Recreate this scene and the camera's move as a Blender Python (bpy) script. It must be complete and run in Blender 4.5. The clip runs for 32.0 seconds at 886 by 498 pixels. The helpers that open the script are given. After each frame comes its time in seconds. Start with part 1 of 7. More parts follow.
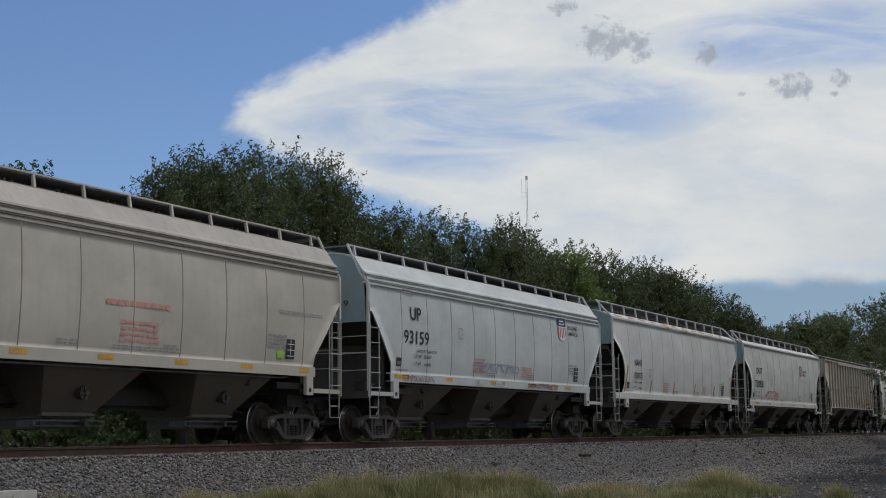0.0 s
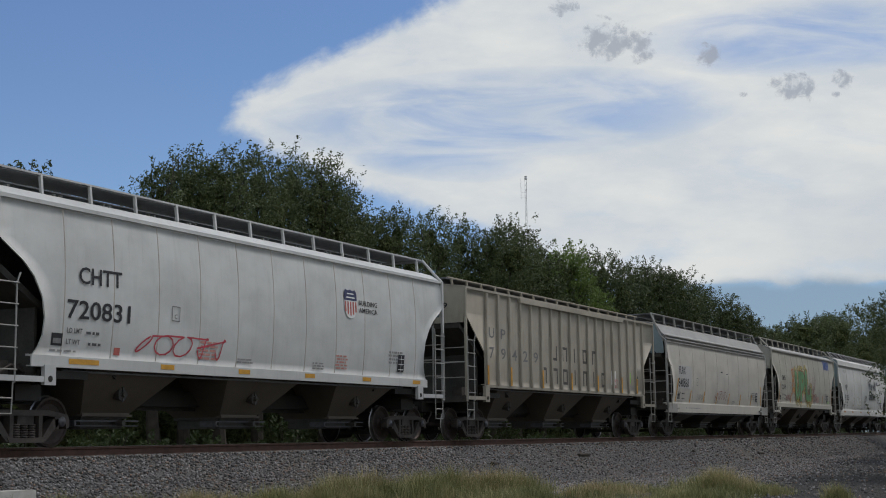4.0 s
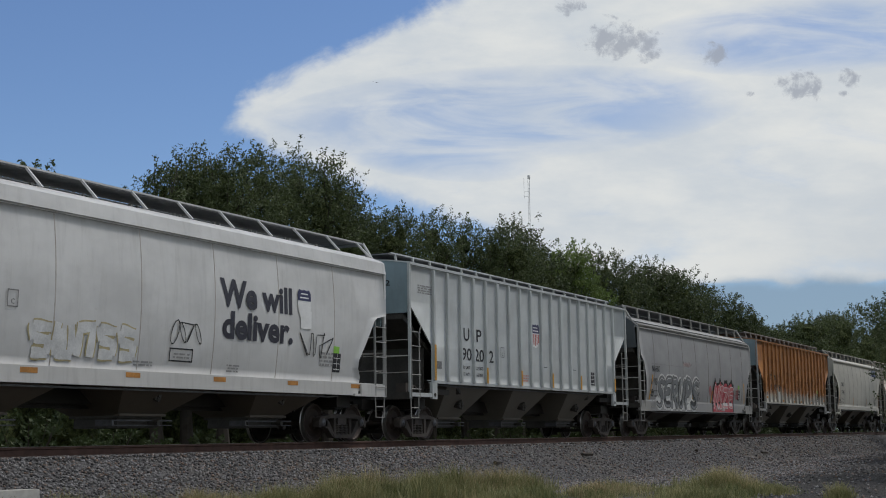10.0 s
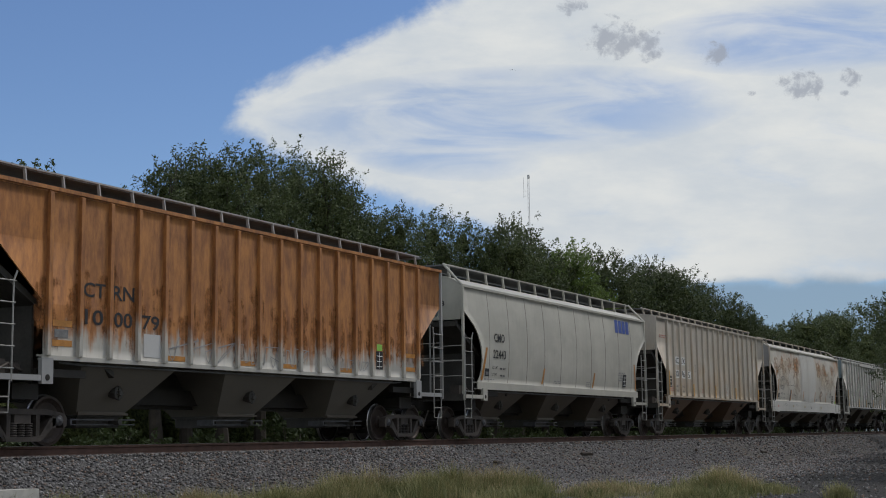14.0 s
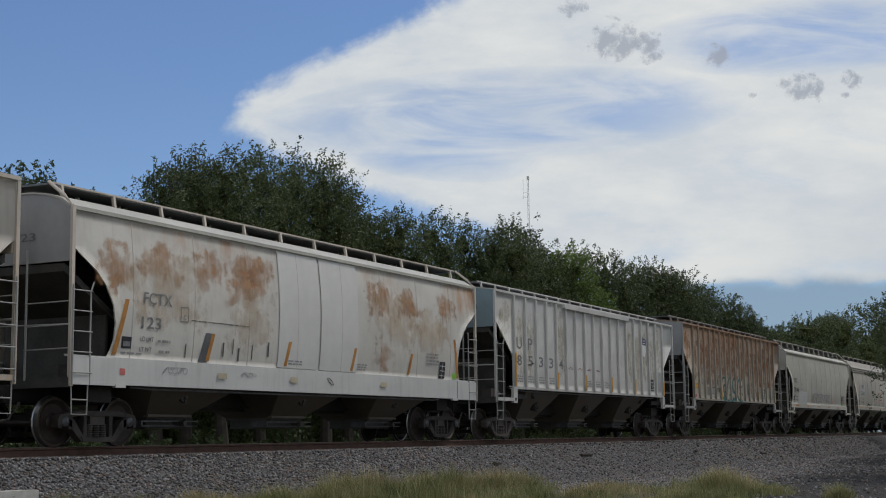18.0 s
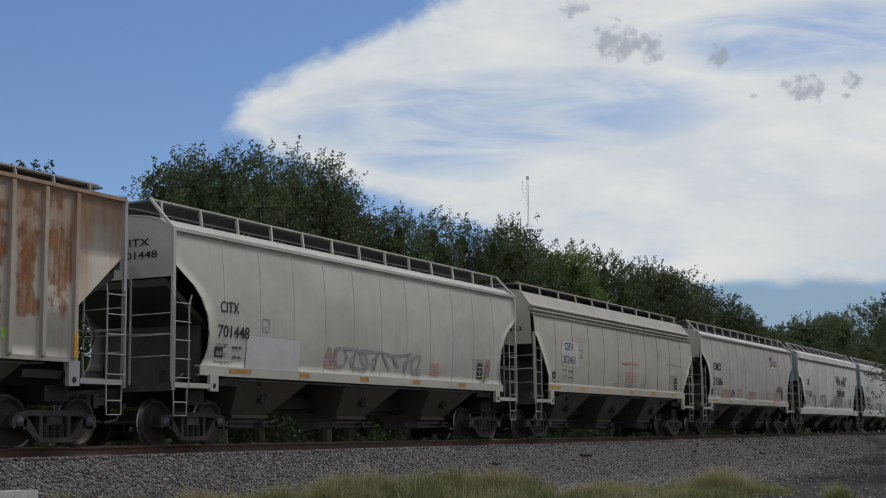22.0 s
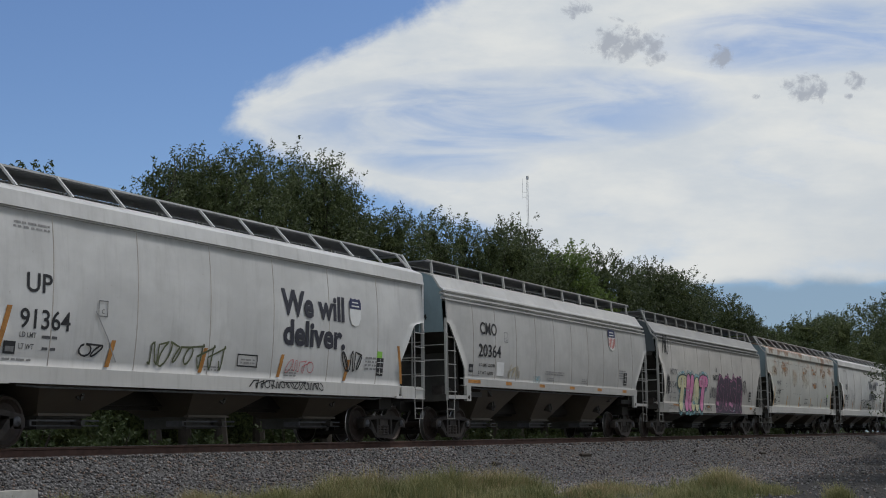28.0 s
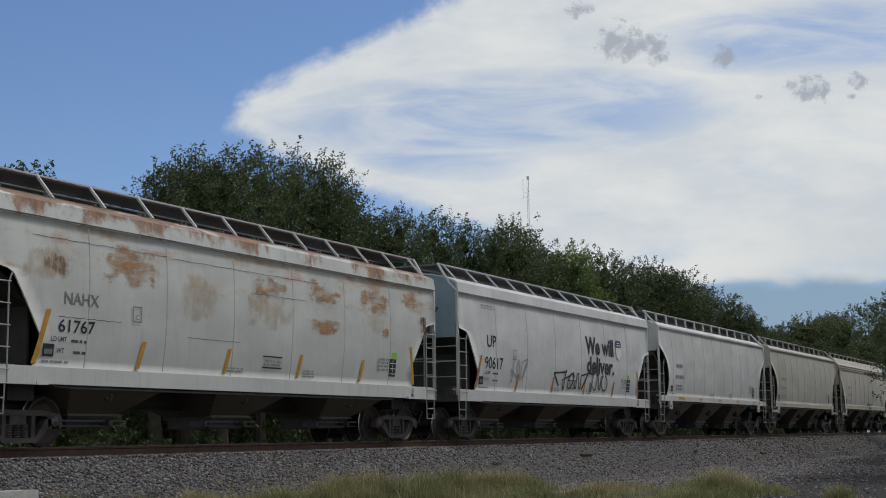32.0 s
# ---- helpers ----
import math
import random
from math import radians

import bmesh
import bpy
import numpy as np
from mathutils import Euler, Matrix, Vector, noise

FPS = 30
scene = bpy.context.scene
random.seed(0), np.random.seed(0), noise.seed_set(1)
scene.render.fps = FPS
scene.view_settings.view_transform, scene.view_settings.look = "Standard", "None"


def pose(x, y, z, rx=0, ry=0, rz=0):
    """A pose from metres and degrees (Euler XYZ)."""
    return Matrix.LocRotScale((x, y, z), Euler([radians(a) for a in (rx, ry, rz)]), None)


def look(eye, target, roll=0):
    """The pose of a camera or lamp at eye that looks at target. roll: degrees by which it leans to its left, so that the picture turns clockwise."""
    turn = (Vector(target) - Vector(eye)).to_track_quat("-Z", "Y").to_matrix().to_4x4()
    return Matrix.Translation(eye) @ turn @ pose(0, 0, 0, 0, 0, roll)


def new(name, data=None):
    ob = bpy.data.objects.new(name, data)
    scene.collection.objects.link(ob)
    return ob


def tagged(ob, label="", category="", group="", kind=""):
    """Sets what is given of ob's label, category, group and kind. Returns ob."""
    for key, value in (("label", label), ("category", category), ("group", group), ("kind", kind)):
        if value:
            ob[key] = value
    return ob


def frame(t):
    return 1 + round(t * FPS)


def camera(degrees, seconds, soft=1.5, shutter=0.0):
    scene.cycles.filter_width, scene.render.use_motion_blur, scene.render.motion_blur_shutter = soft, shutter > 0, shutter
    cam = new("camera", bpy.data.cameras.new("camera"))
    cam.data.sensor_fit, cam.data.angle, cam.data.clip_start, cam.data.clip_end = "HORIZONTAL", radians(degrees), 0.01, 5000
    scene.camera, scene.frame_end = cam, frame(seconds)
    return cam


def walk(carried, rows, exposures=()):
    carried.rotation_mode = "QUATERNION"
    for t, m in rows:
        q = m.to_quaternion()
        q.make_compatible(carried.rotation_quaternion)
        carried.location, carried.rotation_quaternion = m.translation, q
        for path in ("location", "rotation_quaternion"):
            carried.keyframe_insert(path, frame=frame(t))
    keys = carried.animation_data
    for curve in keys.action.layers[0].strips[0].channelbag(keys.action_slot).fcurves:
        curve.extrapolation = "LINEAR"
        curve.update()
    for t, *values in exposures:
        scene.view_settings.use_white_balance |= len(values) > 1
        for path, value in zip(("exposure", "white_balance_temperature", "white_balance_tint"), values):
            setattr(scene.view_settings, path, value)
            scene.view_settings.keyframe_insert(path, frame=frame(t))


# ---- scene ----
cam = camera(35.1, 32.0, soft=1.0)

# ---- the camera: on a tripod beside the track, with a slight unrest of the head ----
EYE = Vector((0.0, 0.0, 0.082))
YAW, PITCH, LEAN = 26.79, 7.66, 0.80


def aim(dyaw=0.0, dpitch=0.0):
    a, b = radians(YAW + dyaw), radians(PITCH + dpitch)
    way = Vector((math.cos(a) * math.cos(b), math.sin(a) * math.cos(b), math.sin(b)))
    return look(EYE, EYE + way, -LEAN)


walk(cam, [(0.0, aim(-0.03)), (1.0, aim(-0.07)), (3.5, aim(-0.07)), (5.5, aim(-0.02)), (7.0, aim(0.0)), (8.5, aim(0.04)),
           (9.3, aim(0.06, -0.01)), (11.0, aim(0.06, -0.05)), (12.3, aim(0.07, -0.07)), (13.5, aim(0.06, -0.05)), (14.5, aim(0.035, -0.04)),
           (16.5, aim(0.025)), (19.0, aim(0.03)), (22.0, aim(0.01)), (23.3, aim(-0.02)), (24.5, aim(-0.07)), (25.5, aim(-0.03)),
           (27.5, aim(0.0)), (30.0, aim(0.02)), (32.0, aim(0.025))])
FWD = Vector((math.cos(radians(YAW)) * math.cos(radians(PITCH)), math.sin(radians(YAW)) * math.cos(radians(PITCH)), math.sin(radians(PITCH))))

# ---- light: bright broken cloud, a soft sun high on the far right ----
SUN_AZ, SUN_EL = -35.0, 56.0
sun = new("sun", bpy.data.lights.new("sun", "SUN"))
sun.data.energy, sun.data.angle, sun.data.color = 1.5, radians(12), (1.0, 0.95, 0.89)
sd = Vector((math.cos(radians(SUN_AZ)) * math.cos(radians(SUN_EL)), math.sin(radians(SUN_AZ)) * math.cos(radians(SUN_EL)), math.sin(radians(SUN_EL))))
sun.matrix_world = look(sd * 100, (0, 0, 0))
scene.view_settings.exposure = 0.0


class Tree:
    """A node tree with short calls."""

    def __init__(self, tree):
        self.t = tree
        tree.nodes.clear()

    def node(self, kind, ins=None, op=""):
        n = self.t.nodes.new(kind)
        if op:
            n.operation = op
        for key, value in (ins or {}).items():
            if isinstance(value, bpy.types.NodeSocket):
                self.t.links.new(value, n.inputs[key])
            else:
                n.inputs[key].default_value = value
        return n

    def math(self, op, a, b=0.0, c=0.0, clamp=False):
        n = self.node("ShaderNodeMath", {0: a, 1: b, 2: c}, op)
        n.use_clamp = clamp
        return n.outputs[0]

    def vec(self, op, a, b=(0, 0, 0)):
        n = self.node("ShaderNodeVectorMath", {0: a, 1: b}, op)
        return n.outputs["Value"] if op in ("DOT_PRODUCT", "LENGTH") else n.outputs[0]

    def step(self, v, lo, hi):
        n = self.node("ShaderNodeMapRange", {"Value": v, "From Min": lo, "From Max": hi})
        n.interpolation_type = "SMOOTHSTEP"
        return n.outputs[0]

    def noise(self, v, scale, detail=4.0, rough=0.55, dist=0.0):
        return self.node("ShaderNodeTexNoise", {"Vector": v, "Scale": scale, "Detail": detail, "Roughness": rough, "Distortion": dist}).outputs[0]

    def mix(self, f, a, b, blend="MIX"):
        n = self.t.nodes.new("ShaderNodeMix")
        n.data_type, n.blend_type = "RGBA", blend
        for i, value in ((0, f), (6, a), (7, b)):
            if isinstance(value, bpy.types.NodeSocket):
                self.t.links.new(value, n.inputs[i])
            else:
                n.inputs[i].default_value = value if i == 0 or len(value) == 4 else (*value, 1)
        return n.outputs[2]

    def scaled(self, v, s):
        return self.vec("MULTIPLY", v, s)

    def xyz(self, v):
        return self.node("ShaderNodeSeparateXYZ", {0: v}).outputs

    def join(self, x, y, z):
        return self.node("ShaderNodeCombineXYZ", {0: x, 1: y, 2: z}).outputs[0]


def make_world():
    w = bpy.data.worlds.new("sky")
    scene.world = w
    w.use_nodes = True
    t = Tree(w.node_tree)
    air = t.node("ShaderNodeTexSky")
    air.sky_type, air.sun_disc, air.sun_elevation, air.sun_rotation = "NISHITA", False, radians(SUN_EL), radians(90 - SUN_AZ)
    air.air_density, air.dust_density, air.ozone_density = 1.0, 0.15, 3.0
    sky = air.outputs[0]
    way = t.vec("NORMALIZE", t.node("ShaderNodeTexCoord").outputs["Generated"])
    head = aim().to_3x3()
    right, up = head.col[0].copy(), head.col[1].copy()
    f = t.vec("DOT_PRODUCT", way, FWD)
    ff = t.math("MAXIMUM", f, 0.12)
    X = t.math("MULTIPLY", t.math("DIVIDE", t.vec("DOT_PRODUCT", way, right), ff), 2.479)
    Y = t.math("MULTIPLY", t.math("DIVIDE", t.vec("DOT_PRODUCT", way, up), ff), 2.479)
    flat = t.join(X, Y, 0.0)

    def under(x0, y0, x1, y1, sign):
        """How far a place lies below (1) or above (-1) the line through two places."""
        k = (y1 - y0) / (x1 - x0)
        c = sign / math.hypot(1, k)
        return t.math("MULTIPLY", t.math("SUBTRACT", t.math("MULTIPLY_ADD", X, k, y0 - k * x0), Y), c)

    def least(*rows):
        v = rows[0]
        for r in rows[1:]:
            n = t.node("ShaderNodeMath", {0: v, 1: r, 2: 0.05}, "SMOOTH_MIN")
            v = n.outputs[0]
        return v

    def hollow(x, y, a, b, lean=0.0):
        """1 in the middle of a long thin place, 0 outside it."""
        dx = t.math("SUBTRACT", X, x)
        u = t.math("POWER", t.math("DIVIDE", dx, a), 2.0)
        w = t.math("POWER", t.math("DIVIDE", t.math("SUBTRACT", t.math("SUBTRACT", Y, y), t.math("MULTIPLY", dx, lean)), b), 2.0)
        return t.math("SUBTRACT", 1.0, t.math("ADD", u, w), clamp=True)
    # wisps, drawn out along the bank's upper edge
    turn = t.node("ShaderNodeVectorRotate", {"Vector": flat, "Angle": radians(-20)})
    turn.rotation_type = "Z_AXIS"
    wisp = t.noise(t.scaled(turn.outputs[0], (2.6, 6.0, 1.0)), 2.2, 9.0, 0.62, 0.35)
    puff = t.noise(flat, 7.0, 8.0, 0.62, 0.3)
    d = least(under(-0.313, 0.300, 0.030, 0.455, 1), under(-0.392, 0.205, -0.325, 0.322, 1), under(-0.380, 0.205, -0.130, 0.100, -1), t.math("MULTIPLY", t.math("ADD", t.math("ADD", Y, 0.062), t.math("MULTIPLY", t.math("SUBTRACT", t.noise(t.scaled(flat, (1.0, 4.0, 1.0)), 4.0, 5.0, 0.6), 0.5), 0.055)), 3.0))
    ragged = t.math("ADD", d, t.math("ADD", t.math("MULTIPLY", t.math("SUBTRACT", wisp, 0.5), 0.075), t.math("MULTIPLY", t.math("SUBTRACT", puff, 0.5), 0.075)))
    bank = t.step(ragged, -0.012, 0.030)
    # thin places inside the bank, where the blue comes through in streaks
    lane = t.noise(t.scaled(flat, (1.2, 4.6, 1.0)), 3.0, 6.0, 0.56, 0.7)
    gap = t.math("MAXIMUM", hollow(0.10, 0.238, 0.43, 0.085, 0.05), t.math("MAXIMUM", hollow(0.64, 0.375, 0.30, 0.070, 0.05), hollow(-0.02, 0.175, 0.20, 0.055, -0.10)))
    gap = t.math("POWER", gap, 0.7)
    thin = t.math("MULTIPLY", gap, t.math("ADD", 0.30, t.math("MULTIPLY", t.step(lane, 0.36, 0.66), 0.70)), clamp=True)
    bank = t.math("MULTIPLY", bank, t.math("SUBTRACT", 1.0, t.math("MULTIPLY", thin, 0.78)), clamp=True)
    bank = t.math("MULTIPLY", bank, t.math("SUBTRACT", 1.0, t.math("MULTIPLY", t.step(t.noise(t.scaled(flat, (1.2, 3.4, 1.0)), 3.4, 8.0, 0.6, 0.4), 0.52, 0.78), 0.30)), clamp=True)
    # elsewhere: broken cloud of the same kind
    rest = t.step(t.noise(t.scaled(way, (1.0, 1.0, 2.5)), 2.2, 6.0, 0.6), 0.36, 0.55)
    front = t.step(f, 0.55, 0.85)
    cover = t.math("ADD", t.math("MULTIPLY", bank, front), t.math("MULTIPLY", rest, t.math("SUBTRACT", 1.0, front)))
    tone = t.noise(t.scaled(flat, (1.0, 2.6, 1.0)), 3.0, 6.0, 0.6)
    white = t.mix(t.step(tone, 0.3, 0.72), (0.57, 0.62, 0.67), (0.735, 0.750, 0.740))
    dull = t.math("MULTIPLY", t.step(t.math("SUBTRACT", X, t.math("MULTIPLY", Y, 1.5)), 0.35, 0.95), 0.55)
    white = t.mix(dull, white, (0.56, 0.59, 0.61))
    blue = t.mix(1.0, sky, (0.079, 0.086, 0.101), "MULTIPLY")
    colour = t.mix(cover, blue, white)
    # a dull far layer under the bank
    veil = t.math("MULTIPLY", t.math("MULTIPLY", t.step(t.math("ADD", Y, t.math("MULTIPLY", t.math("SUBTRACT", puff, 0.5), 0.05)), -0.04, -0.075), front), 0.85)
    colour = t.mix(veil, colour, (0.235, 0.335, 0.445))
    bg = t.node("ShaderNodeBackground", {"Color": colour, "Strength": 1.0})
    t.node("ShaderNodeOutputWorld", {"Surface": bg.outputs[0]})


make_world()


# ---- materials ----
def material(name):
    m = bpy.data.materials.new(name)
    m.use_nodes = True
    return m, Tree(m.node_tree)


def surface(t, colour, rough=0.6, metal=0.0, bump=None, bump_size=0.01, strength=0.4, spec=0.4):
    ins = {"Base Color": colour, "Roughness": rough, "Metallic": metal, "Specular IOR Level": spec}
    if bump is not None:
        ins["Normal"] = t.node("ShaderNodeBump", {"Height": bump, "Strength": strength, "Distance": bump_size}).outputs[0]
    b = t.node("ShaderNodeBsdfPrincipled", ins)
    t.node("ShaderNodeOutputMaterial", {"Surface": b.outputs[0]})


def plain(name, colour, rough=0.6, metal=0.0, vary=0.25, scale=3.0, spread=0.0):
    m, t = material(name)
    p = t.node("ShaderNodeTexCoord").outputs["Object"]
    n = t.noise(p, scale, 6.0)
    n2 = t.noise(p, scale * 11, 3.0)
    v = t.math("ADD", t.math("MULTIPLY", n, 0.7), t.math("MULTIPLY", n2, 0.3))
    if spread:
        v = t.math("ADD", v, t.math("MULTIPLY", t.math("SUBTRACT", t.node("ShaderNodeObjectInfo").outputs["Random"], 0.5), spread))
    lo, hi = [c * (1 - vary) for c in colour], [min(1, c * (1 + vary)) for c in colour]
    surface(t, t.mix(t.step(v, 0.25, 0.75), lo, hi), rough, metal, n2, 0.004, 0.3)
    return m


RUST_A, RUST_B = (0.16, 0.052, 0.014), (0.35, 0.14, 0.034)


def paint(name, colour, dirt=0.35, rust=0.0, zmid=3.0, zslope=0.0, patch=1.0, soft=0.14, blend=0.88, tones=None, streak=0.38, lane=7.0, rough=0.55, soot=(0.13, 0.115, 0.095)):
    """Weathered car paint: streaks that run down, dust from below, rust where given."""
    m, t = material(name)
    colour = (colour[0] * 1.0, colour[1] * 0.985, colour[2] * 0.972)
    p = t.node("ShaderNodeTexCoord").outputs["Object"]
    off = t.math("MULTIPLY", t.node("ShaderNodeObjectInfo").outputs["Random"], 40.0)
    q = t.vec("ADD", p, t.join(off, off, 0.0))
    z = t.xyz(p)[2]
    fine = t.noise(q, 26.0, 4.0)
    broad = t.noise(t.scaled(q, (0.6, 1.0, 0.9)), 1.1, 5.0, 0.6)
    run = t.noise(t.scaled(q, (3.2, 2.0, 0.45)), 1.7, 6.0, 0.62, 0.5)
    col = t.mix(t.step(broad, 0.3, 0.72), [c * 0.86 for c in colour], [min(1, c * 1.07) for c in colour])
    low = t.step(z, 2.6, 1.2)
    thinrun = t.noise(t.scaled(q, (16.0, 4.0, 0.22)), 1.5, 5.0, 0.6)
    runs = t.math("ADD", t.math("MULTIPLY", t.step(run, 0.46, 0.80), 0.55), t.math("MULTIPLY", t.step(thinrun, 0.56, 0.76), 0.22))
    grime = t.math("MULTIPLY", t.math("ADD", runs, t.math("MULTIPLY", low, t.math("MULTIPLY", broad, 1.0))), dirt, clamp=True)
    col = t.mix(grime, col, soot)
    specks = t.step(t.noise(q, 9.0, 5.0, 0.7), 0.66, 0.74)
    col = t.mix(t.math("MULTIPLY", specks, 0.9 * dirt), col, (0.16, 0.09, 0.05))
    if rust:
        px, pz = patch if isinstance(patch, tuple) else (0.55 * patch, 0.75 * patch)
        spot = t.noise(t.scaled(q, (px, 1.0, pz)), 1.0, 7.0, 0.66, 0.3)
        line = t.noise(t.scaled(q, (lane, 2.0, 0.07 * lane)), 1.3, 6.0, 0.65)
        s = t.math("ADD", t.math("MULTIPLY", spot, 1 - streak), t.math("MULTIPLY", line, streak))
        s = t.math("ADD", s, t.math("MULTIPLY", t.math("SUBTRACT", z, zmid), zslope))
        mask = t.step(s, 0.66 - 0.28 * rust, 0.66 + soft - 0.28 * rust)
        tone = t.mix(t.step(t.noise(t.scaled(q, (2.5, 1.5, 0.7)), 2.0, 6.0, 0.7), 0.3, 0.7), *(tones or (RUST_A, RUST_B)))
        col = t.mix(t.math("MULTIPLY", mask, blend), col, tone)
    surface(t, col, rough, 0.0, t.math("ADD", t.math("MULTIPLY", broad, 0.8), t.math("MULTIPLY", fine, 0.15)), 0.03, 0.16)
    return m


BLACK = plain("black underframe paint", (0.019, 0.016, 0.013), 0.6, 0, 0.5, 2.0)
# Dark tone on slope sheets and end webs includes the shade they lie in.
DARK = plain("sooty grey paint with shade", (0.050, 0.046, 0.040), 0.65, 0, 0.45, 1.6)
CHUTE = paint("dusty grey hopper paint", (0.094, 0.075, 0.055), 0.5)
CAST = plain("brown cast steel", (0.055, 0.046, 0.040), 0.7, 0.2, 0.5, 4.0, 0.4)
WHEEL = plain("dark wheel steel", (0.042, 0.030, 0.024), 0.55, 0.4, 0.45, 3.0)
TREAD = plain("bright worn steel", (0.34, 0.33, 0.32), 0.32, 0.9, 0.2, 6.0)
GALV = plain("galvanised walkway grating", (0.16, 0.165, 0.17), 0.5, 0.5, 0.3, 5.0)
CAP = plain("grey bearing cap paint", (0.085, 0.085, 0.09), 0.5, 0.2, 0.4, 8.0)
RAIL = plain("rusty rail steel", (0.088, 0.048, 0.036), 0.8, 0.1, 0.35, 5.0)
RAILTOP = plain("polished rail head", (0.30, 0.28, 0.26), 0.35, 0.9, 0.2, 6.0)
TIE = plain("tarred wooden sleeper", (0.045, 0.036, 0.028), 0.9, 0, 0.4, 6.0)
INK = plain("black stencil ink", (0.022, 0.022, 0.025), 0.6, 0, 0.3, 6.0)
FADED = plain("faded grey stencil ink", (0.17, 0.17, 0.17), 0.7, 0, 0.35, 12.0)
PALEINK = plain("pale grey stencil ink", (0.27, 0.265, 0.26), 0.7, 0, 0.3, 12.0)
GREYINK = plain("worn dark stencil ink", (0.085, 0.085, 0.088), 0.7, 0, 0.35, 12.0)
NAVY = plain("navy decal", (0.035, 0.04, 0.10), 0.45, 0, 0.2, 5.0)
BLUE = plain("blue decal", (0.06, 0.10, 0.33), 0.45, 0, 0.2, 5.0)
RED = plain("faded red decal", (0.44, 0.12, 0.10), 0.5, 0, 0.3, 7.0)
PINKRED = plain("pale red stencil", (0.52, 0.25, 0.21), 0.6, 0, 0.25, 9.0)
WHITE = plain("white decal", (0.72, 0.72, 0.70), 0.5, 0, 0.1, 4.0)
AMBER = plain("amber reflective tape", (0.52, 0.27, 0.035), 0.45, 0, 0.3, 4.0)
ORANGE = plain("dull orange tape", (0.42, 0.19, 0.045), 0.5, 0, 0.35, 4.0)
LIME = plain("lime green sticker", (0.25, 0.52, 0.08), 0.5, 0, 0.2, 6.0)
SPRAY = {"black": plain("black spray paint", (0.02, 0.02, 0.022), 0.5), "white": plain("white spray paint", (0.58, 0.58, 0.565), 0.5),
         "silver": plain("silver spray paint", (0.12, 0.125, 0.13), 0.45, 0.1), "green": plain("green spray paint", (0.12, 0.27, 0.13), 0.6, 0, 0.3, 2.0),
         "orange": plain("orange spray paint", (0.52, 0.22, 0.06), 0.6),
         "pink": plain("pink spray paint", (0.62, 0.22, 0.40), 0.5), "cream": plain("cream spray paint", (0.62, 0.58, 0.36), 0.5),
         "red": plain("red spray paint", (0.45, 0.06, 0.08), 0.5), "cyan": plain("pale blue spray paint", (0.30, 0.47, 0.52), 0.6),
         "maroon": plain("dull maroon spray paint", (0.20, 0.06, 0.07), 0.6),
         "violet": plain("dark violet spray paint", (0.055, 0.035, 0.06), 0.5), "grey": plain("thin grey spray paint", (0.27, 0.27, 0.27), 0.6),
         "buff": plain("thin buff spray paint", (0.42, 0.37, 0.26), 0.6)}


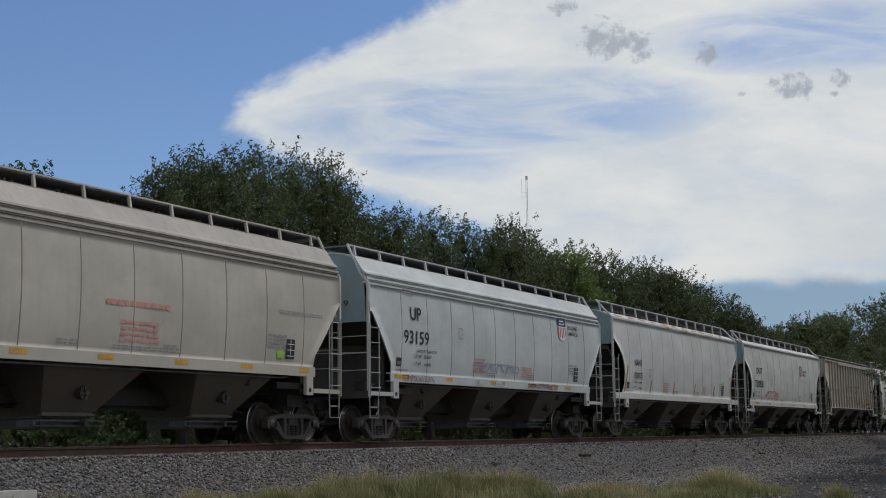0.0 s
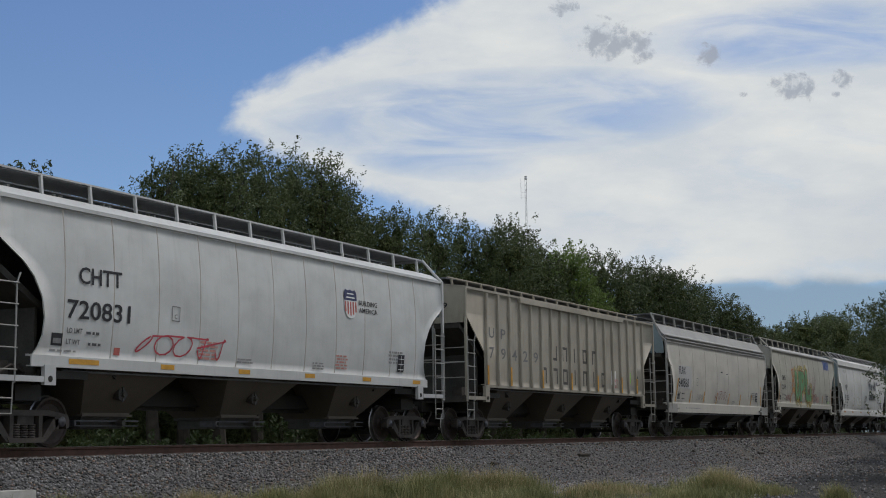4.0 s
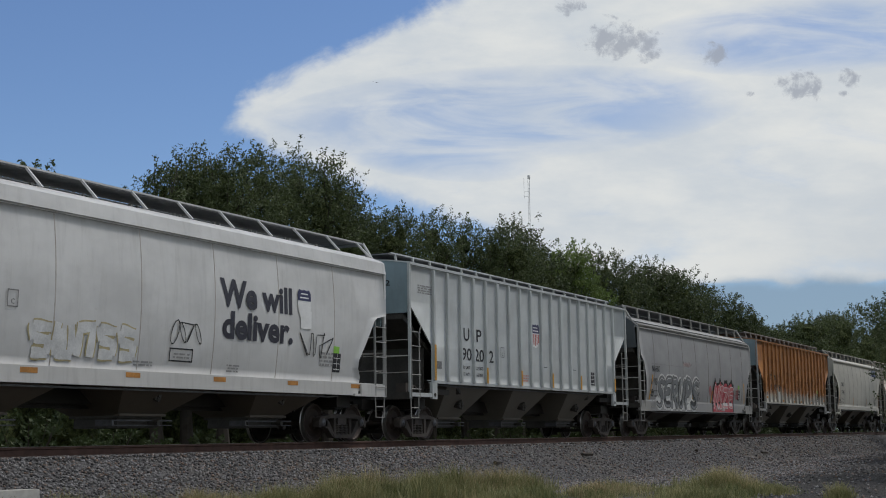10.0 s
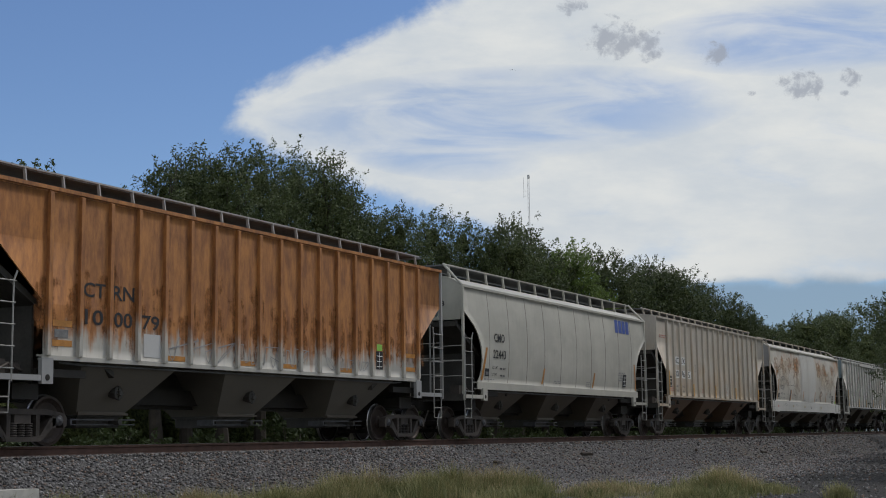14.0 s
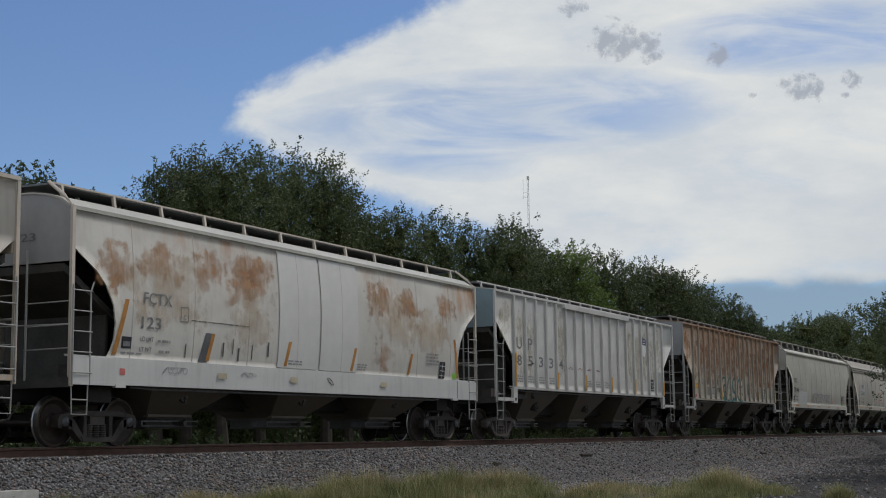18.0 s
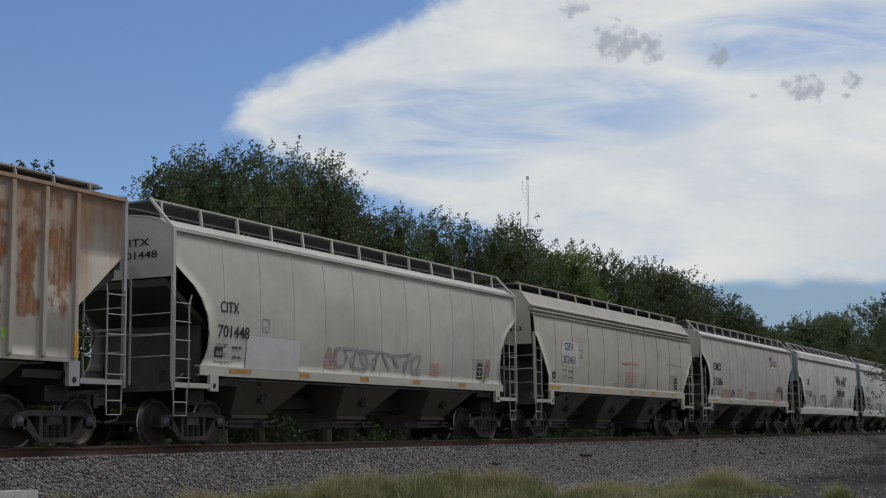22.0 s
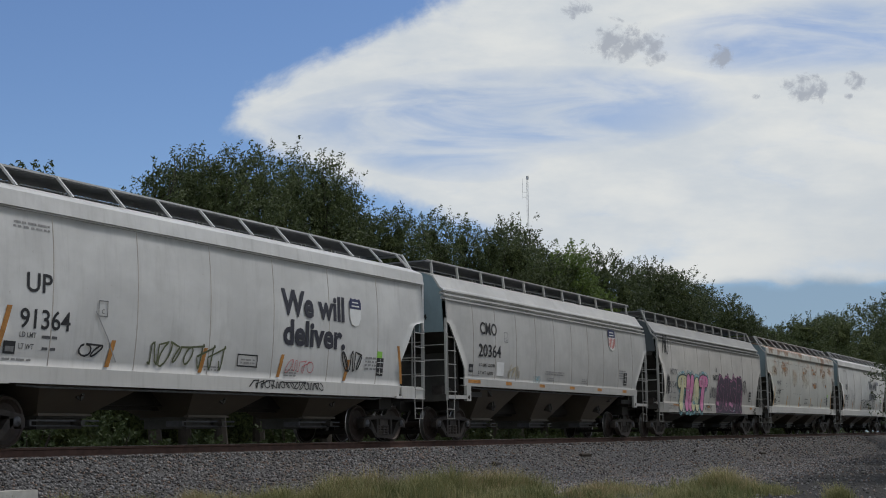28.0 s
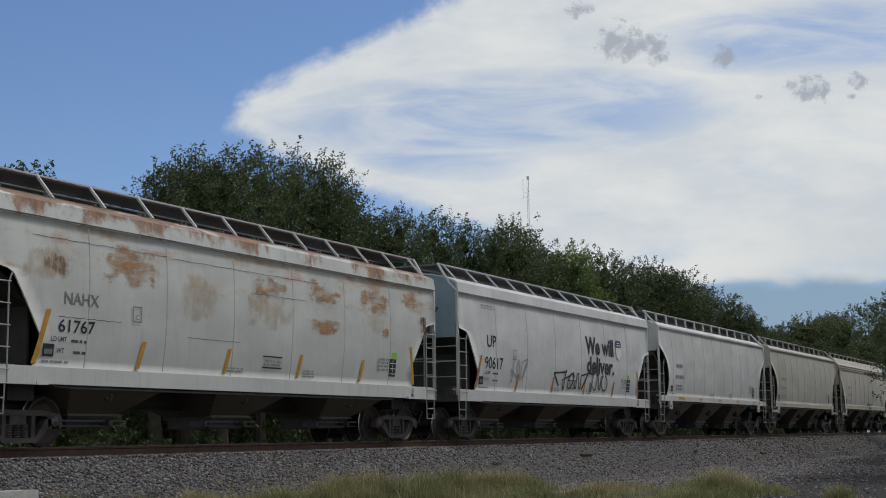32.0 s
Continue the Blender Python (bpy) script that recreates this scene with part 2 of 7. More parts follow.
# ---- geometry helpers ----
class Geo:
    """Collects vertices and faces of one mesh."""

    def __init__(self):
        self.v, self.f = [], []

    def add(self, verts, faces):
        n = len(self.v)
        self.v += [tuple(p) for p in verts]
        self.f += [tuple(i + n for i in q) for q in faces]
        return self

    def box(self, x0, x1, y0, y1, z0, z1):
        return self.add([(x, y, z) for x in (x0, x1) for y in (y0, y1) for z in (z0, z1)],
                        [(0, 1, 3, 2), (4, 6, 7, 5), (0, 4, 5, 1), (2, 3, 7, 6), (0, 2, 6, 4), (1, 5, 7, 3)])

    def frustum(self, b, t):
        """b and t: (x0, x1, y0, y1, z) below and above."""
        vs = [(x, y, r[4]) for r in (b, t) for x, y in ((r[0], r[2]), (r[1], r[2]), (r[1], r[3]), (r[0], r[3]))]
        return self.add(vs, [(3, 2, 1, 0), (4, 5, 6, 7), (0, 1, 5, 4), (1, 2, 6, 5), (2, 3, 7, 6), (3, 0, 4, 7)])

    def prism(self, pts, y0, y1):
        """An outline in x and z, drawn through from y0 to y1."""
        n = len(pts)
        vs = [(x, y0, z) for x, z in pts] + [(x, y1, z) for x, z in pts]
        return self.add(vs, [tuple(range(n)), tuple(range(2 * n - 1, n - 1, -1))] + [(i, i + n, (i + 1) % n + n, (i + 1) % n) for i in range(n)])

    def tube(self, pts, r, n=6):
        pts = [Vector(p) for p in pts]
        rings = []
        for i, p in enumerate(pts):
            d = (pts[min(i + 1, len(pts) - 1)] - pts[max(i - 1, 0)]).normalized()
            a = d.orthogonal().normalized()
            b = d.cross(a)
            rr = r[i] if isinstance(r, (list, tuple)) else r
            rings.append([p + (a * math.cos(k * math.tau / n) + b * math.sin(k * math.tau / n)) * rr for k in range(n)])
        fs = [tuple(range(n))[::-1], tuple(range((len(pts) - 1) * n, len(pts) * n))]
        for i in range(len(pts) - 1):
            fs += [(i * n + k, i * n + (k + 1) % n, (i + 1) * n + (k + 1) % n, (i + 1) * n + k) for k in range(n)]
        return self.add([p for ring in rings for p in ring], fs)

    def lathe(self, prof, n=24, at=(0, 0, 0)):
        """A profile of (y, radius), turned round the y axis."""
        vs, fs, m = [], [], len(prof)
        for k in range(n):
            c, s = math.cos(k * math.tau / n), math.sin(k * math.tau / n)
            vs += [(at[0] + r * c, at[1] + y, at[2] + r * s) for y, r in prof]
        for k in range(n):
            j = (k + 1) % n
            fs += [(k * m + i, k * m + i + 1, j * m + i + 1, j * m + i) for i in range(m - 1)]
        return self.add(vs, fs)

    def extrude_x(self, prof, x0, x1):
        """An open or closed outline in y and z, drawn from x0 to x1."""
        n = len(prof)
        vs = [(x0, y, z) for y, z in prof] + [(x1, y, z) for y, z in prof]
        return self.add(vs, [tuple(range(n))[::-1], tuple(range(n, 2 * n))] + [(i, (i + 1) % n, (i + 1) % n + n, i + n) for i in range(n)])

    def mesh(self, name, mat, smooth=False):
        me = bpy.data.meshes.new(name)
        me.from_pydata(self.v, [], self.f)
        me.materials.append(mat)
        if smooth:
            me.shade_smooth()
        me.update()
        return me


def part(name, geo, mat, parent, label="", at=None, smooth=False):
    """One mesh object under a thing or under a part. geo: a Geo, or a mesh that alike parts share."""
    me = geo if isinstance(geo, bpy.types.Mesh) else geo.mesh(name, mat, smooth)
    ob = new(name, me)
    ob.parent = parent
    if at is not None:
        ob.matrix_basis = at if isinstance(at, Matrix) else Matrix.Translation(at)
    if label:
        tagged(ob, label)
    return ob


SHARED = {}


def shared(key, mat, make, smooth=False):
    """A mesh that alike parts share."""
    k = (key, mat.name)
    if k not in SHARED:
        SHARED[k] = make().mesh(key.split(":")[0], mat, smooth)
    return SHARED[k]


def thing(name, label, category, group="", at=(0, 0, 0)):
    ob = new(name)
    ob.empty_display_size = 0.3
    ob.location = at
    return tagged(ob, label, category, group)

# ---- the track: one straight line along x, rail heads at height 0, middle at y = YT ----
YT = 18.70
GROUND = -1.22


def smooth_ground(x, y):
    """Height of the ground and of the ballast bed across the line."""
    a = abs(y - YT)
    if a < 1.55:
        return -0.20
    bed = -0.20 - (a - 1.55) / 2.05
    return max(bed, GROUND + 0.10 * math.sin(x * 0.13 + y * 0.31) * min(1, max(0, a - 4) / 6))


def ground():
    m, t = material("gravel ground")
    p = t.node("ShaderNodeTexCoord").outputs["Object"]
    cell = t.node("ShaderNodeTexVoronoi", {"Vector": p, "Scale": 25.0})
    big = t.noise(p, 0.35, 5.0)
    tint = t.xyz(cell.outputs["Color"])[0]
    stone = t.mix(tint, (0.055, 0.053, 0.055), (0.17, 0.165, 0.165))
    stone = t.mix(t.math("MULTIPLY", t.step(big, 0.45, 0.7), 0.45), stone, (0.15, 0.125, 0.10))
    soil = t.mix(t.noise(p, 6.0, 5.0), (0.07, 0.075, 0.03), (0.15, 0.13, 0.07))
    y = t.xyz(p)[1]
    far = t.math("ADD", t.step(y, YT + 3.4, YT + 4.4), t.step(y, 3.5, 1.0), clamp=True)
    # tree shade painted as darker stone on the flat below the bank
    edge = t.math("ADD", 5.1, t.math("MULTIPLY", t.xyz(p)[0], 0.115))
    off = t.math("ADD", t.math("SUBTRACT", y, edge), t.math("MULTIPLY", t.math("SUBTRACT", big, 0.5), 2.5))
    shade_stone = t.mix(tint, (0.028, 0.027, 0.026), (0.085, 0.08, 0.075))
    stone = t.mix(t.step(off, 1.0, -1.6), stone, shade_stone)
    # bed darkens between the rails
    midbed = t.step(t.math("ABSOLUTE", t.math("SUBTRACT", y, YT)), 1.45, 0.95)
    stone = t.mix(t.math("MULTIPLY", midbed, 0.8), stone, (0.030, 0.027, 0.024))
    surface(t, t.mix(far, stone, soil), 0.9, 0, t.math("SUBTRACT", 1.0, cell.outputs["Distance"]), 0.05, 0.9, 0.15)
    ys = [-900, -300, -80, -20, -8] + [-4 + 0.8 * i for i in range(22)] + [YT - 4.6 + 0.23 * i for i in range(41)] + [24, 25, 27, 30, 40, 60, 120, 400, 1500]
    ys = sorted(set(round(v, 3) for v in ys))
    xs = [-1500, -300, -80, -20] + [-6 + 2 * i for i in range(80)] + [160, 200, 280, 400, 700, 1500, 3500]
    g = Geo()
    vs = [(x, y, smooth_ground(x, y)) for x in xs for y in ys]
    n = len(ys)
    g.add(vs, [(i * n + j, (i + 1) * n + j, (i + 1) * n + j + 1, i * n + j + 1) for i in range(len(xs) - 1) for j in range(n - 1)])
    ob = new("ground", g.mesh("ground", m, True))
    tagged(ob, "grey crushed-stone ballast bank and gravel ground", "ground", kind="structure")
    return ob


def track():
    root = thing("railway_track", "brown rusty rails on dark sleepers bedded in ballast", "track")
    root["kind"] = "structure"
    prof = [(-0.075, -0.185), (-0.075, -0.172), (-0.012, -0.15), (-0.010, -0.05), (-0.036, -0.038), (-0.036, -0.006), (-0.030, 0.0)]
    prof = prof + [(-y, z) for y, z in prof[::-1]]
    for side in (-1, 1):
        y = YT + side * 0.755
        rail = part("rail", Geo().extrude_x([(y + a, b) for a, b in prof], -90, 900), RAIL, root)
        part("rail_head", Geo().box(-90, 900, y - 0.026, y + 0.026, 0.0, 0.003), RAILTOP, rail, "narrow bright worn strip on the rail")
    tie = shared("sleeper", TIE, lambda: Geo().box(-0.11, 0.11, -1.3, 1.3, -0.36, -0.185))
    for i in range(170):
        part("sleeper", tie, TIE, root, at=(8 + i * 0.55, YT, 0))
    plate = shared("tie_plate", RAIL, lambda: Geo().box(-0.09, 0.09, -0.16, 0.16, -0.187, -0.165))
    for i in range(110):
        part("tie_plate", plate, RAIL, root, at=(8 + i * 0.55, YT - 0.755, 0))
    return root


ground()
track()


# ---- covered hopper cars. Car space: x from the front posts backwards, y across (near side negative), z from the rail head ----
def wheelset():
    g = Geo()
    for s in (-1, 1):
        prof = [(0.63, 0.0), (0.63, 0.09), (0.70, 0.10), (0.735, 0.16), (0.745, 0.34), (0.715, 0.40), (0.705, 0.425), (0.69, 0.455), (0.69, 0.478), (0.715, 0.484),
                (0.728, 0.462), (0.82, 0.452), (0.825, 0.405), (0.805, 0.385), (0.775, 0.33), (0.77, 0.17), (0.82, 0.11), (0.86, 0.10), (0.86, 0.0)]
        g.lathe([(s * y, r) for y, r in prof], 24)
    g.lathe([(-1.02, 0.0), (-1.02, 0.075), (1.02, 0.075), (1.02, 0.0)], 12)
    return g


def frame_side():
    """A cast bogie side with its two windows and the spring seat."""
    g = Geo()
    a, b = -0.085, 0.085
    for s in (-1, 1):
        m = lambda pts: [(s * x, z) for x, z in pts]
        g.prism(m([(0, 0.66), (0.55, 0.66), (0.80, 0.62), (1.03, 0.58), (1.08, 0.50), (1.08, 0.36), (1.0, 0.33), (0.97, 0.50), (0.80, 0.53), (0.55, 0.56), (0, 0.56)]), a, b)
        g.prism(m([(0.70, 0.56), (0.82, 0.53), (0.80, 0.33), (0.73, 0.32)]), a, b)
        g.prism(m([(0.80, 0.50), (0.66, 0.50), (0.36, 0.13), (0.46, 0.10), (0.80, 0.40)]), a, b)
        g.prism(m([(0.40, 0.58), (0.31, 0.58), (0.31, 0.12), (0.40, 0.12)]), a * 0.9, b * 0.9)
        g.prism(m([(0.48, 0.20), (0.42, 0.09), (0, 0.09), (0, 0.17), (0.36, 0.18)]), a * 1.15, b * 1.15)
    return g


def spring():
    g = Geo()
    for x in (-0.19, 0.0, 0.19):
        prof = [(0.0, 0.0)]
        for k in range(6):
            z = 0.012 + k * 0.041
            prof += [(z - 0.010, 0.055), (z, 0.082), (z + 0.012, 0.086), (z + 0.024, 0.082), (z + 0.030, 0.055)]
        prof.append((0.25, 0.0))
        ring = Geo().lathe(prof, 10)
        g.add([(x + vx, vz, 0.17 + vy) for vx, vy, vz in ring.v], ring.f)
    return g


def bogie(car, x, wheels):
    core = Geo().box(-0.20, 0.20, -1.06, 1.06, 0.40, 0.62).box(-0.5, 0.5, -0.28, 0.28, 0.50, 0.72).tube([(-0.75, -0.5, 0.36), (-0.3, -0.5, 0.33)], 0.05).box(-0.33, -0.27, -1.0, 1.0, 0.2, 0.3).box(0.27, 0.33, -1.0, 1.0, 0.2, 0.3)
    b = part("bogie", shared("bogie", CAST, lambda: core), CAST, car, "", (x, 0, 0))
    for s in (-1, 1):
        part("side_frame", shared("side_frame", CAST, frame_side), CAST, b, "", (0, s * 1.0, 0))
        part("spring_pack", shared("spring_pack", CAST, spring, True), CAST, b, "", (0, s * 1.0, 0))
        for k in (-1, 1):
            cap = shared("bearing_cap", CAP, lambda: Geo().lathe([(-0.10, 0.0), (-0.10, 0.03), (-0.085, 0.035), (-0.085, 0.075), (-0.07, 0.095), (0.10, 0.10), (0.10, 0.0)], 14), True)
            part("bearing_cap", cap, CAP, b, "", Matrix.Translation((k * 0.889, s * 1.02, 0.457)) @ (Matrix.Identity(4) if s < 0 else Matrix.Rotation(math.pi, 4, "Z")))
    for k in (-1, 1):
        me = shared("wheelset", WHEEL, wheelset)
        if len(me.materials) == 1:  # the worn tread shines
            me.materials.append(TREAD)
            for f in me.polygons:
                r = math.hypot(f.center.x, f.center.z)
                if 0.435 < r < 0.475 and abs(f.center.y) > 0.69:
                    f.material_index = 1
        w = part("wheelset", me, WHEEL, b, "", (k * 0.889, 0, 0.457))
        wheels.append((w, k * 0.889))
    return b


CUTS = {  # the notch in a side's lower corner: (height, inset), from the top down
    "diag": [(9, 0.02), (3.20, 0.10), (3.12, 0.18), (1.98, 1.12), (1.80, 1.16), (0, 1.16)],
    "curve": [(9, 0.0), (3.58, 0.0), (3.40, 0.28), (3.19, 0.62), (2.95, 0.88), (2.6, 1.10), (2.25, 1.18), (1.95, 1.16), (1.75, 1.08), (1.56, 0.94), (0, 0.9)],
    "hex": [(9, 0.0), (3.10, 0.0), (3.02, 0.45), (2.95, 0.58), (1.95, 1.28), (1.75, 1.30), (1.55, 1.18), (0, 1.18)],
    "narrow": [(9, 0.0), (3.55, 0.03), (3.05, 0.12), (2.88, 0.30), (2.80, 0.42), (2.3, 0.70), (1.75, 0.86), (1.40, 0.84), (0, 0.84)],
    "rib": [(9, 0.0), (3.55, 0.03), (2.48, 1.30), (0, 1.30)],
}


def inset(cut, z):
    rows = CUTS[cut]
    for (z1, a), (z0, b) in zip(rows, rows[1:]):
        if z >= z0:
            return b + (a - b) * (z - z0) / (z1 - z0) if z1 < 9 else a
    return rows[-1][1]


ROOFS = {  # from the eave inwards: half width, height over the eave
    "corr": [(1.475, 0.0), (1.52, 0.01), (1.52, 0.05), (1.41, 0.065), (1.41, 0.12), (1.50, 0.135), (1.495, 0.18), (1.38, 0.195), (1.375, 0.255), (1.46, 0.27), (1.45, 0.31), (1.36, 0.38), (1.15, 0.70), (0.85, 0.81), (0.5, 0.86), (0.0, 0.88)],
    "corrlow": [(1.475, 0.0), (1.52, 0.01), (1.52, 0.05), (1.41, 0.065), (1.41, 0.12), (1.50, 0.135), (1.495, 0.18), (1.375, 0.24), (1.44, 0.25), (1.30, 0.30), (1.10, 0.42), (0.85, 0.50), (0.5, 0.55), (0.0, 0.57)],
    "plain": [(1.46, 0.0), (1.52, 0.005), (1.52, 0.075), (1.44, 0.10), (1.2, 0.25), (0.9, 0.34), (0.55, 0.39), (0.0, 0.41)],
    "big": [(1.47, 0.0), (1.575, 0.03), (1.53, 0.31), (1.44, 0.37), (1.1, 0.50), (0.8, 0.57), (0.5, 0.61), (0.0, 0.63)],
    "rib": [(1.51, 0.0), (1.56, 0.005), (1.56, 0.075), (1.40, 0.10), (0.9, 0.17), (0.5, 0.20), (0.0, 0.21)],
}


def lettering(body, bold=0.012):
    k = "text:%s:%.3f" % (body, bold)
    if k not in SHARED:
        cu = bpy.data.curves.new("lettering", "FONT")
        cu.body, cu.size, cu.resolution_u, cu.fill_mode, cu.offset = body, 1.0, 3, "BOTH", bold
        ob = bpy.data.objects.new("lettering", cu)
        me = bpy.data.meshes.new_from_object(ob)
        vs = np.array([v.co[:2] for v in me.vertices])
        fs = [tuple(p.vertices) for p in me.polygons]
        lo, hi = vs.min(0), vs.max(0)
        SHARED[k] = ((vs - lo) / (hi - lo), fs)
        bpy.data.objects.remove(ob)
        bpy.data.curves.remove(cu)
        bpy.data.meshes.remove(me)
    return SHARED[k]


class Hopper:
    """One covered hopper car with its parts."""

    def __init__(self, c, wheels):
        self.c = c
        self.L, self.kind, self.cut, self.roof = c["L"], c["kind"], c["cut"], c["roof"]
        self.zb, self.ze = c["zb"], c["ze"]
        self.mat = c["mat"]
        self.root = thing("hopper_car", c["label"], "railway car", "covered hopper cars of the freight train")
        self.body()
        self.under(wheels)
        self.top()
        self.ends()
        c["marks"](self)

    def ys(self, z):
        """Half width of the side at height z."""
        if self.kind == "rib":
            return 1.50
        return 1.575 - 0.052 * (z - 2.85) ** 2

    def patch(self, name, geo2, mat, label="", off=0.006, parent=None):
        """Lays a flat figure (points and faces in x, z) on the near side."""
        pts, fs = geo2
        low = self.ys(self.zb) + 0.021
        g = Geo().add([(x, -(self.ys(z) if z >= self.zb else low) - off, z) for x, z in pts], fs)
        return part(name, g, mat, parent or self.root, label)

    def rect(self, name, x0, x1, z0, z1, mat, label="", off=0.006, slant=0.0):
        n = max(1, int((z1 - z0) / 0.18))
        pts = [(x + slant * (z0 + (z1 - z0) * i / n - z0), z0 + (z1 - z0) * i / n) for i in range(n + 1) for x in (x0, x1)]
        return self.patch(name, (pts, [(2 * i, 2 * i + 1, 2 * i + 3, 2 * i + 2) for i in range(n)]), mat, label, off)

    def text(self, body, x0, x1, z0, z1, mat=None, lean=0.0, off=0.008, bold=0.012):
        vs, fs = lettering(body, bold)
        pts = [(x0 + u * (x1 - x0) + lean * w * (z1 - z0), z0 + w * (z1 - z0)) for u, w in vs]
        return self.patch("lettering", (pts, fs), mat or INK, "", off)

    def bars(self, x0, x1, z0, z1, rows, mat):
        """Writing too small to read."""
        rnd = random.Random(int(x0 * 100) + int(z0 * 1000))
        pts, fs = [], []
        h = (z1 - z0) / rows
        for r in range(rows):
            x = x0 + rnd.random() * 0.05
            while x < x1 - 0.03:
                w = rnd.uniform(0.05, 0.22)
                e = min(x + w, x1)
                n = len(pts)
                a = z0 + r * h
                pts += [(x, a), (e, a), (e, a + h * 0.55), (x, a + h * 0.55)]
                fs.append((n, n + 1, n + 2, n + 3))
                x = e + rnd.uniform(0.02, 0.06)
        return self.patch("small_print", (pts, fs), PALEINK if mat is FADED else mat)

    def side(self, s):
        L, g = self.L, Geo()
        zs = [self.zb + (self.ze - self.zb) * i / 16 for i in range(17)]
        zs += [z for z, a in CUTS[self.cut] if self.zb < z < self.ze]
        zs = sorted(set(round(z, 3) for z in zs))
        nx = 42 if s < 0 and self.kind == "smooth" else 8
        seams = self.c.get("seams", [0.0, L])

        def hollow(x):
            """The plates sink a little between their welds."""
            for p, q in zip(seams, seams[1:]):
                if p < x < q and nx > 8:
                    return 0.013 * math.sin(math.pi * (x - p) / (q - p)) ** 2
            return 0.0
        for skin, dy in ((0, 0.0), (1, 0.03)):
            vs = []
            for z in zs:
                a = inset(self.cut, z)
                vs += [(x, s * (self.ys(z) - dy - hollow(x)), z) for x in (a + (L - 2 * a) * j / nx for j in range(nx + 1))]
            m = nx + 1
            fs = [(i * m + j, i * m + j + 1, (i + 1) * m + j + 1, (i + 1) * m + j) for i in range(len(zs) - 1) for j in range(nx)]
            if (s > 0) != bool(skin):
                fs = [f[::-1] for f in fs]
            g.add(vs, fs)
        n, m = len(zs) * (nx + 1), nx + 1
        loop = list(range(m)) + [i * m + nx for i in range(1, len(zs))] + [(len(zs) - 1) * m + j for j in range(nx - 1, -1, -1)] + [i * m for i in range(len(zs) - 2, 0, -1)]
        g.f += [(a, b, b + n, a + n) for a, b in zip(loop, loop[1:] + loop[:1])]
        me = g.mesh("side_sheet", self.mat)
        soft = 2 * nx * (len(zs) - 1)
        me.polygons.foreach_set("use_smooth", [i < soft for i in range(len(me.polygons))])
        return part("side_sheet", me, None, self.root)

    def body(self):
        c, L, zb, ze, R = self.c, self.L, self.zb, self.ze, self.root
        near = self.side(-1)
        self.side(1)
        trim = c.get("trim", self.mat)
        # roof: closed outline, drawn along the car
        prof = [(a, ze + h) for a, h in ROOFS[self.roof]]
        skin = [(-y, z) for y, z in prof] + [(y, z) for y, z in prof[::-1][1:]]
        inner = [(y * 0.97, z - 0.03) for y, z in skin]
        k = len(skin)
        vs = [(x, y, z) for x in (0.0, L) for row in (skin, inner) for y, z in row]
        fs = []
        for i in range(k - 1):
            fs += [(i, i + 1, i + 1 + 2 * k, i + 2 * k), (i + k, i + 3 * k, i + 1 + 3 * k, i + 1 + k), (i, i + k, i + 1 + k, i + 1), (i + 2 * k, i + 1 + 2 * k, i + 1 + 3 * k, i + 3 * k)]
        fs += [(0, 2 * k, 3 * k, k), (k - 1, 2 * k - 1, 4 * k - 1, 3 * k - 1)]
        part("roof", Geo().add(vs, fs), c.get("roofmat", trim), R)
        # sill
        a = 0.0 if c.get("fullsill") else inset(self.cut, zb) - 0.05
        z0, z1 = c["sill"]
        for s in (-1, 1):
            y = s * (self.ys(zb) + 0.02)
            pr = [(y, z0), (y, z1), (y - s * 0.14, z1 + 0.015), (y - s * 0.14, z1 - 0.02), (y - s * 0.03, z1 - 0.03), (y - s * 0.03, z0 + 0.02), (y - s * 0.12, z0 + 0.02), (y - s * 0.12, z0)]
            part("side_sill", Geo().extrude_x(pr, a, L - a), c.get("sillmat", trim), R)
        # seams or ribs
        if self.kind == "rib":
            n = c.get("ribs", 18)
            x0 = 1.36
            self.step = (L - 2 * x0) / (n - 1)
            trim = c.get("ribmat", trim)
            rib = shared("rib:%.2f:%.2f" % (zb, ze), trim, lambda: Geo().extrude_x([(0, 0)] * 0 or [(-1.497, zb - 0.02), (-1.565, zb - 0.01), (-1.575, zb + 0.02), (-1.575, ze - 0.03), (-1.52, ze), (-1.497, ze)], -0.045, 0.045))
            for s in (0, 1):
                for k in range(n):
                    at = Matrix.Translation((x0 + k * self.step, 0, 0)) if s == 0 else Matrix.Translation((x0 + k * self.step, 0, 0)) @ Matrix.Rotation(math.pi, 4, "Z")
                    part("rib", rib, trim, R, "", at)
            if c.get("chord"):
                u, w = c["chord"]
                part("top_chord", Geo().box(u, w, -1.61, -1.50, ze - 0.12, ze + 0.02), trim, R)
        else:
            def weld():
                zs = [zb + 0.02 + (ze - zb - 0.04) * i / 10 for i in range(11)]
                g = Geo()
                vs = [(x, -self.ys(z) - d, z) for z in zs for x, d in ((-0.020, -0.004), (-0.008, 0.005), (0.008, 0.005), (0.020, -0.004))]
                return g.add(vs, [(i * 4 + j, i * 4 + j + 1, i * 4 + j + 5, i * 4 + j + 4) for i in range(10) for j in range(3)])
            seam = shared("weld_seam:%.2f:%.2f" % (zb, ze), c["seam"], weld)
            for x in c["seams"]:
                cutz = inset(self.cut, 2.2)
                if x > cutz + 0.1 and x < L - cutz - 0.1:
                    part("weld_seam", seam, c["seam"], R, "", (x, 0, 0))
                    part("weld_seam", seam, c["seam"], R, "", Matrix.Translation((x, 0, 0)) @ Matrix.Rotation(math.pi, 4, "Z"))

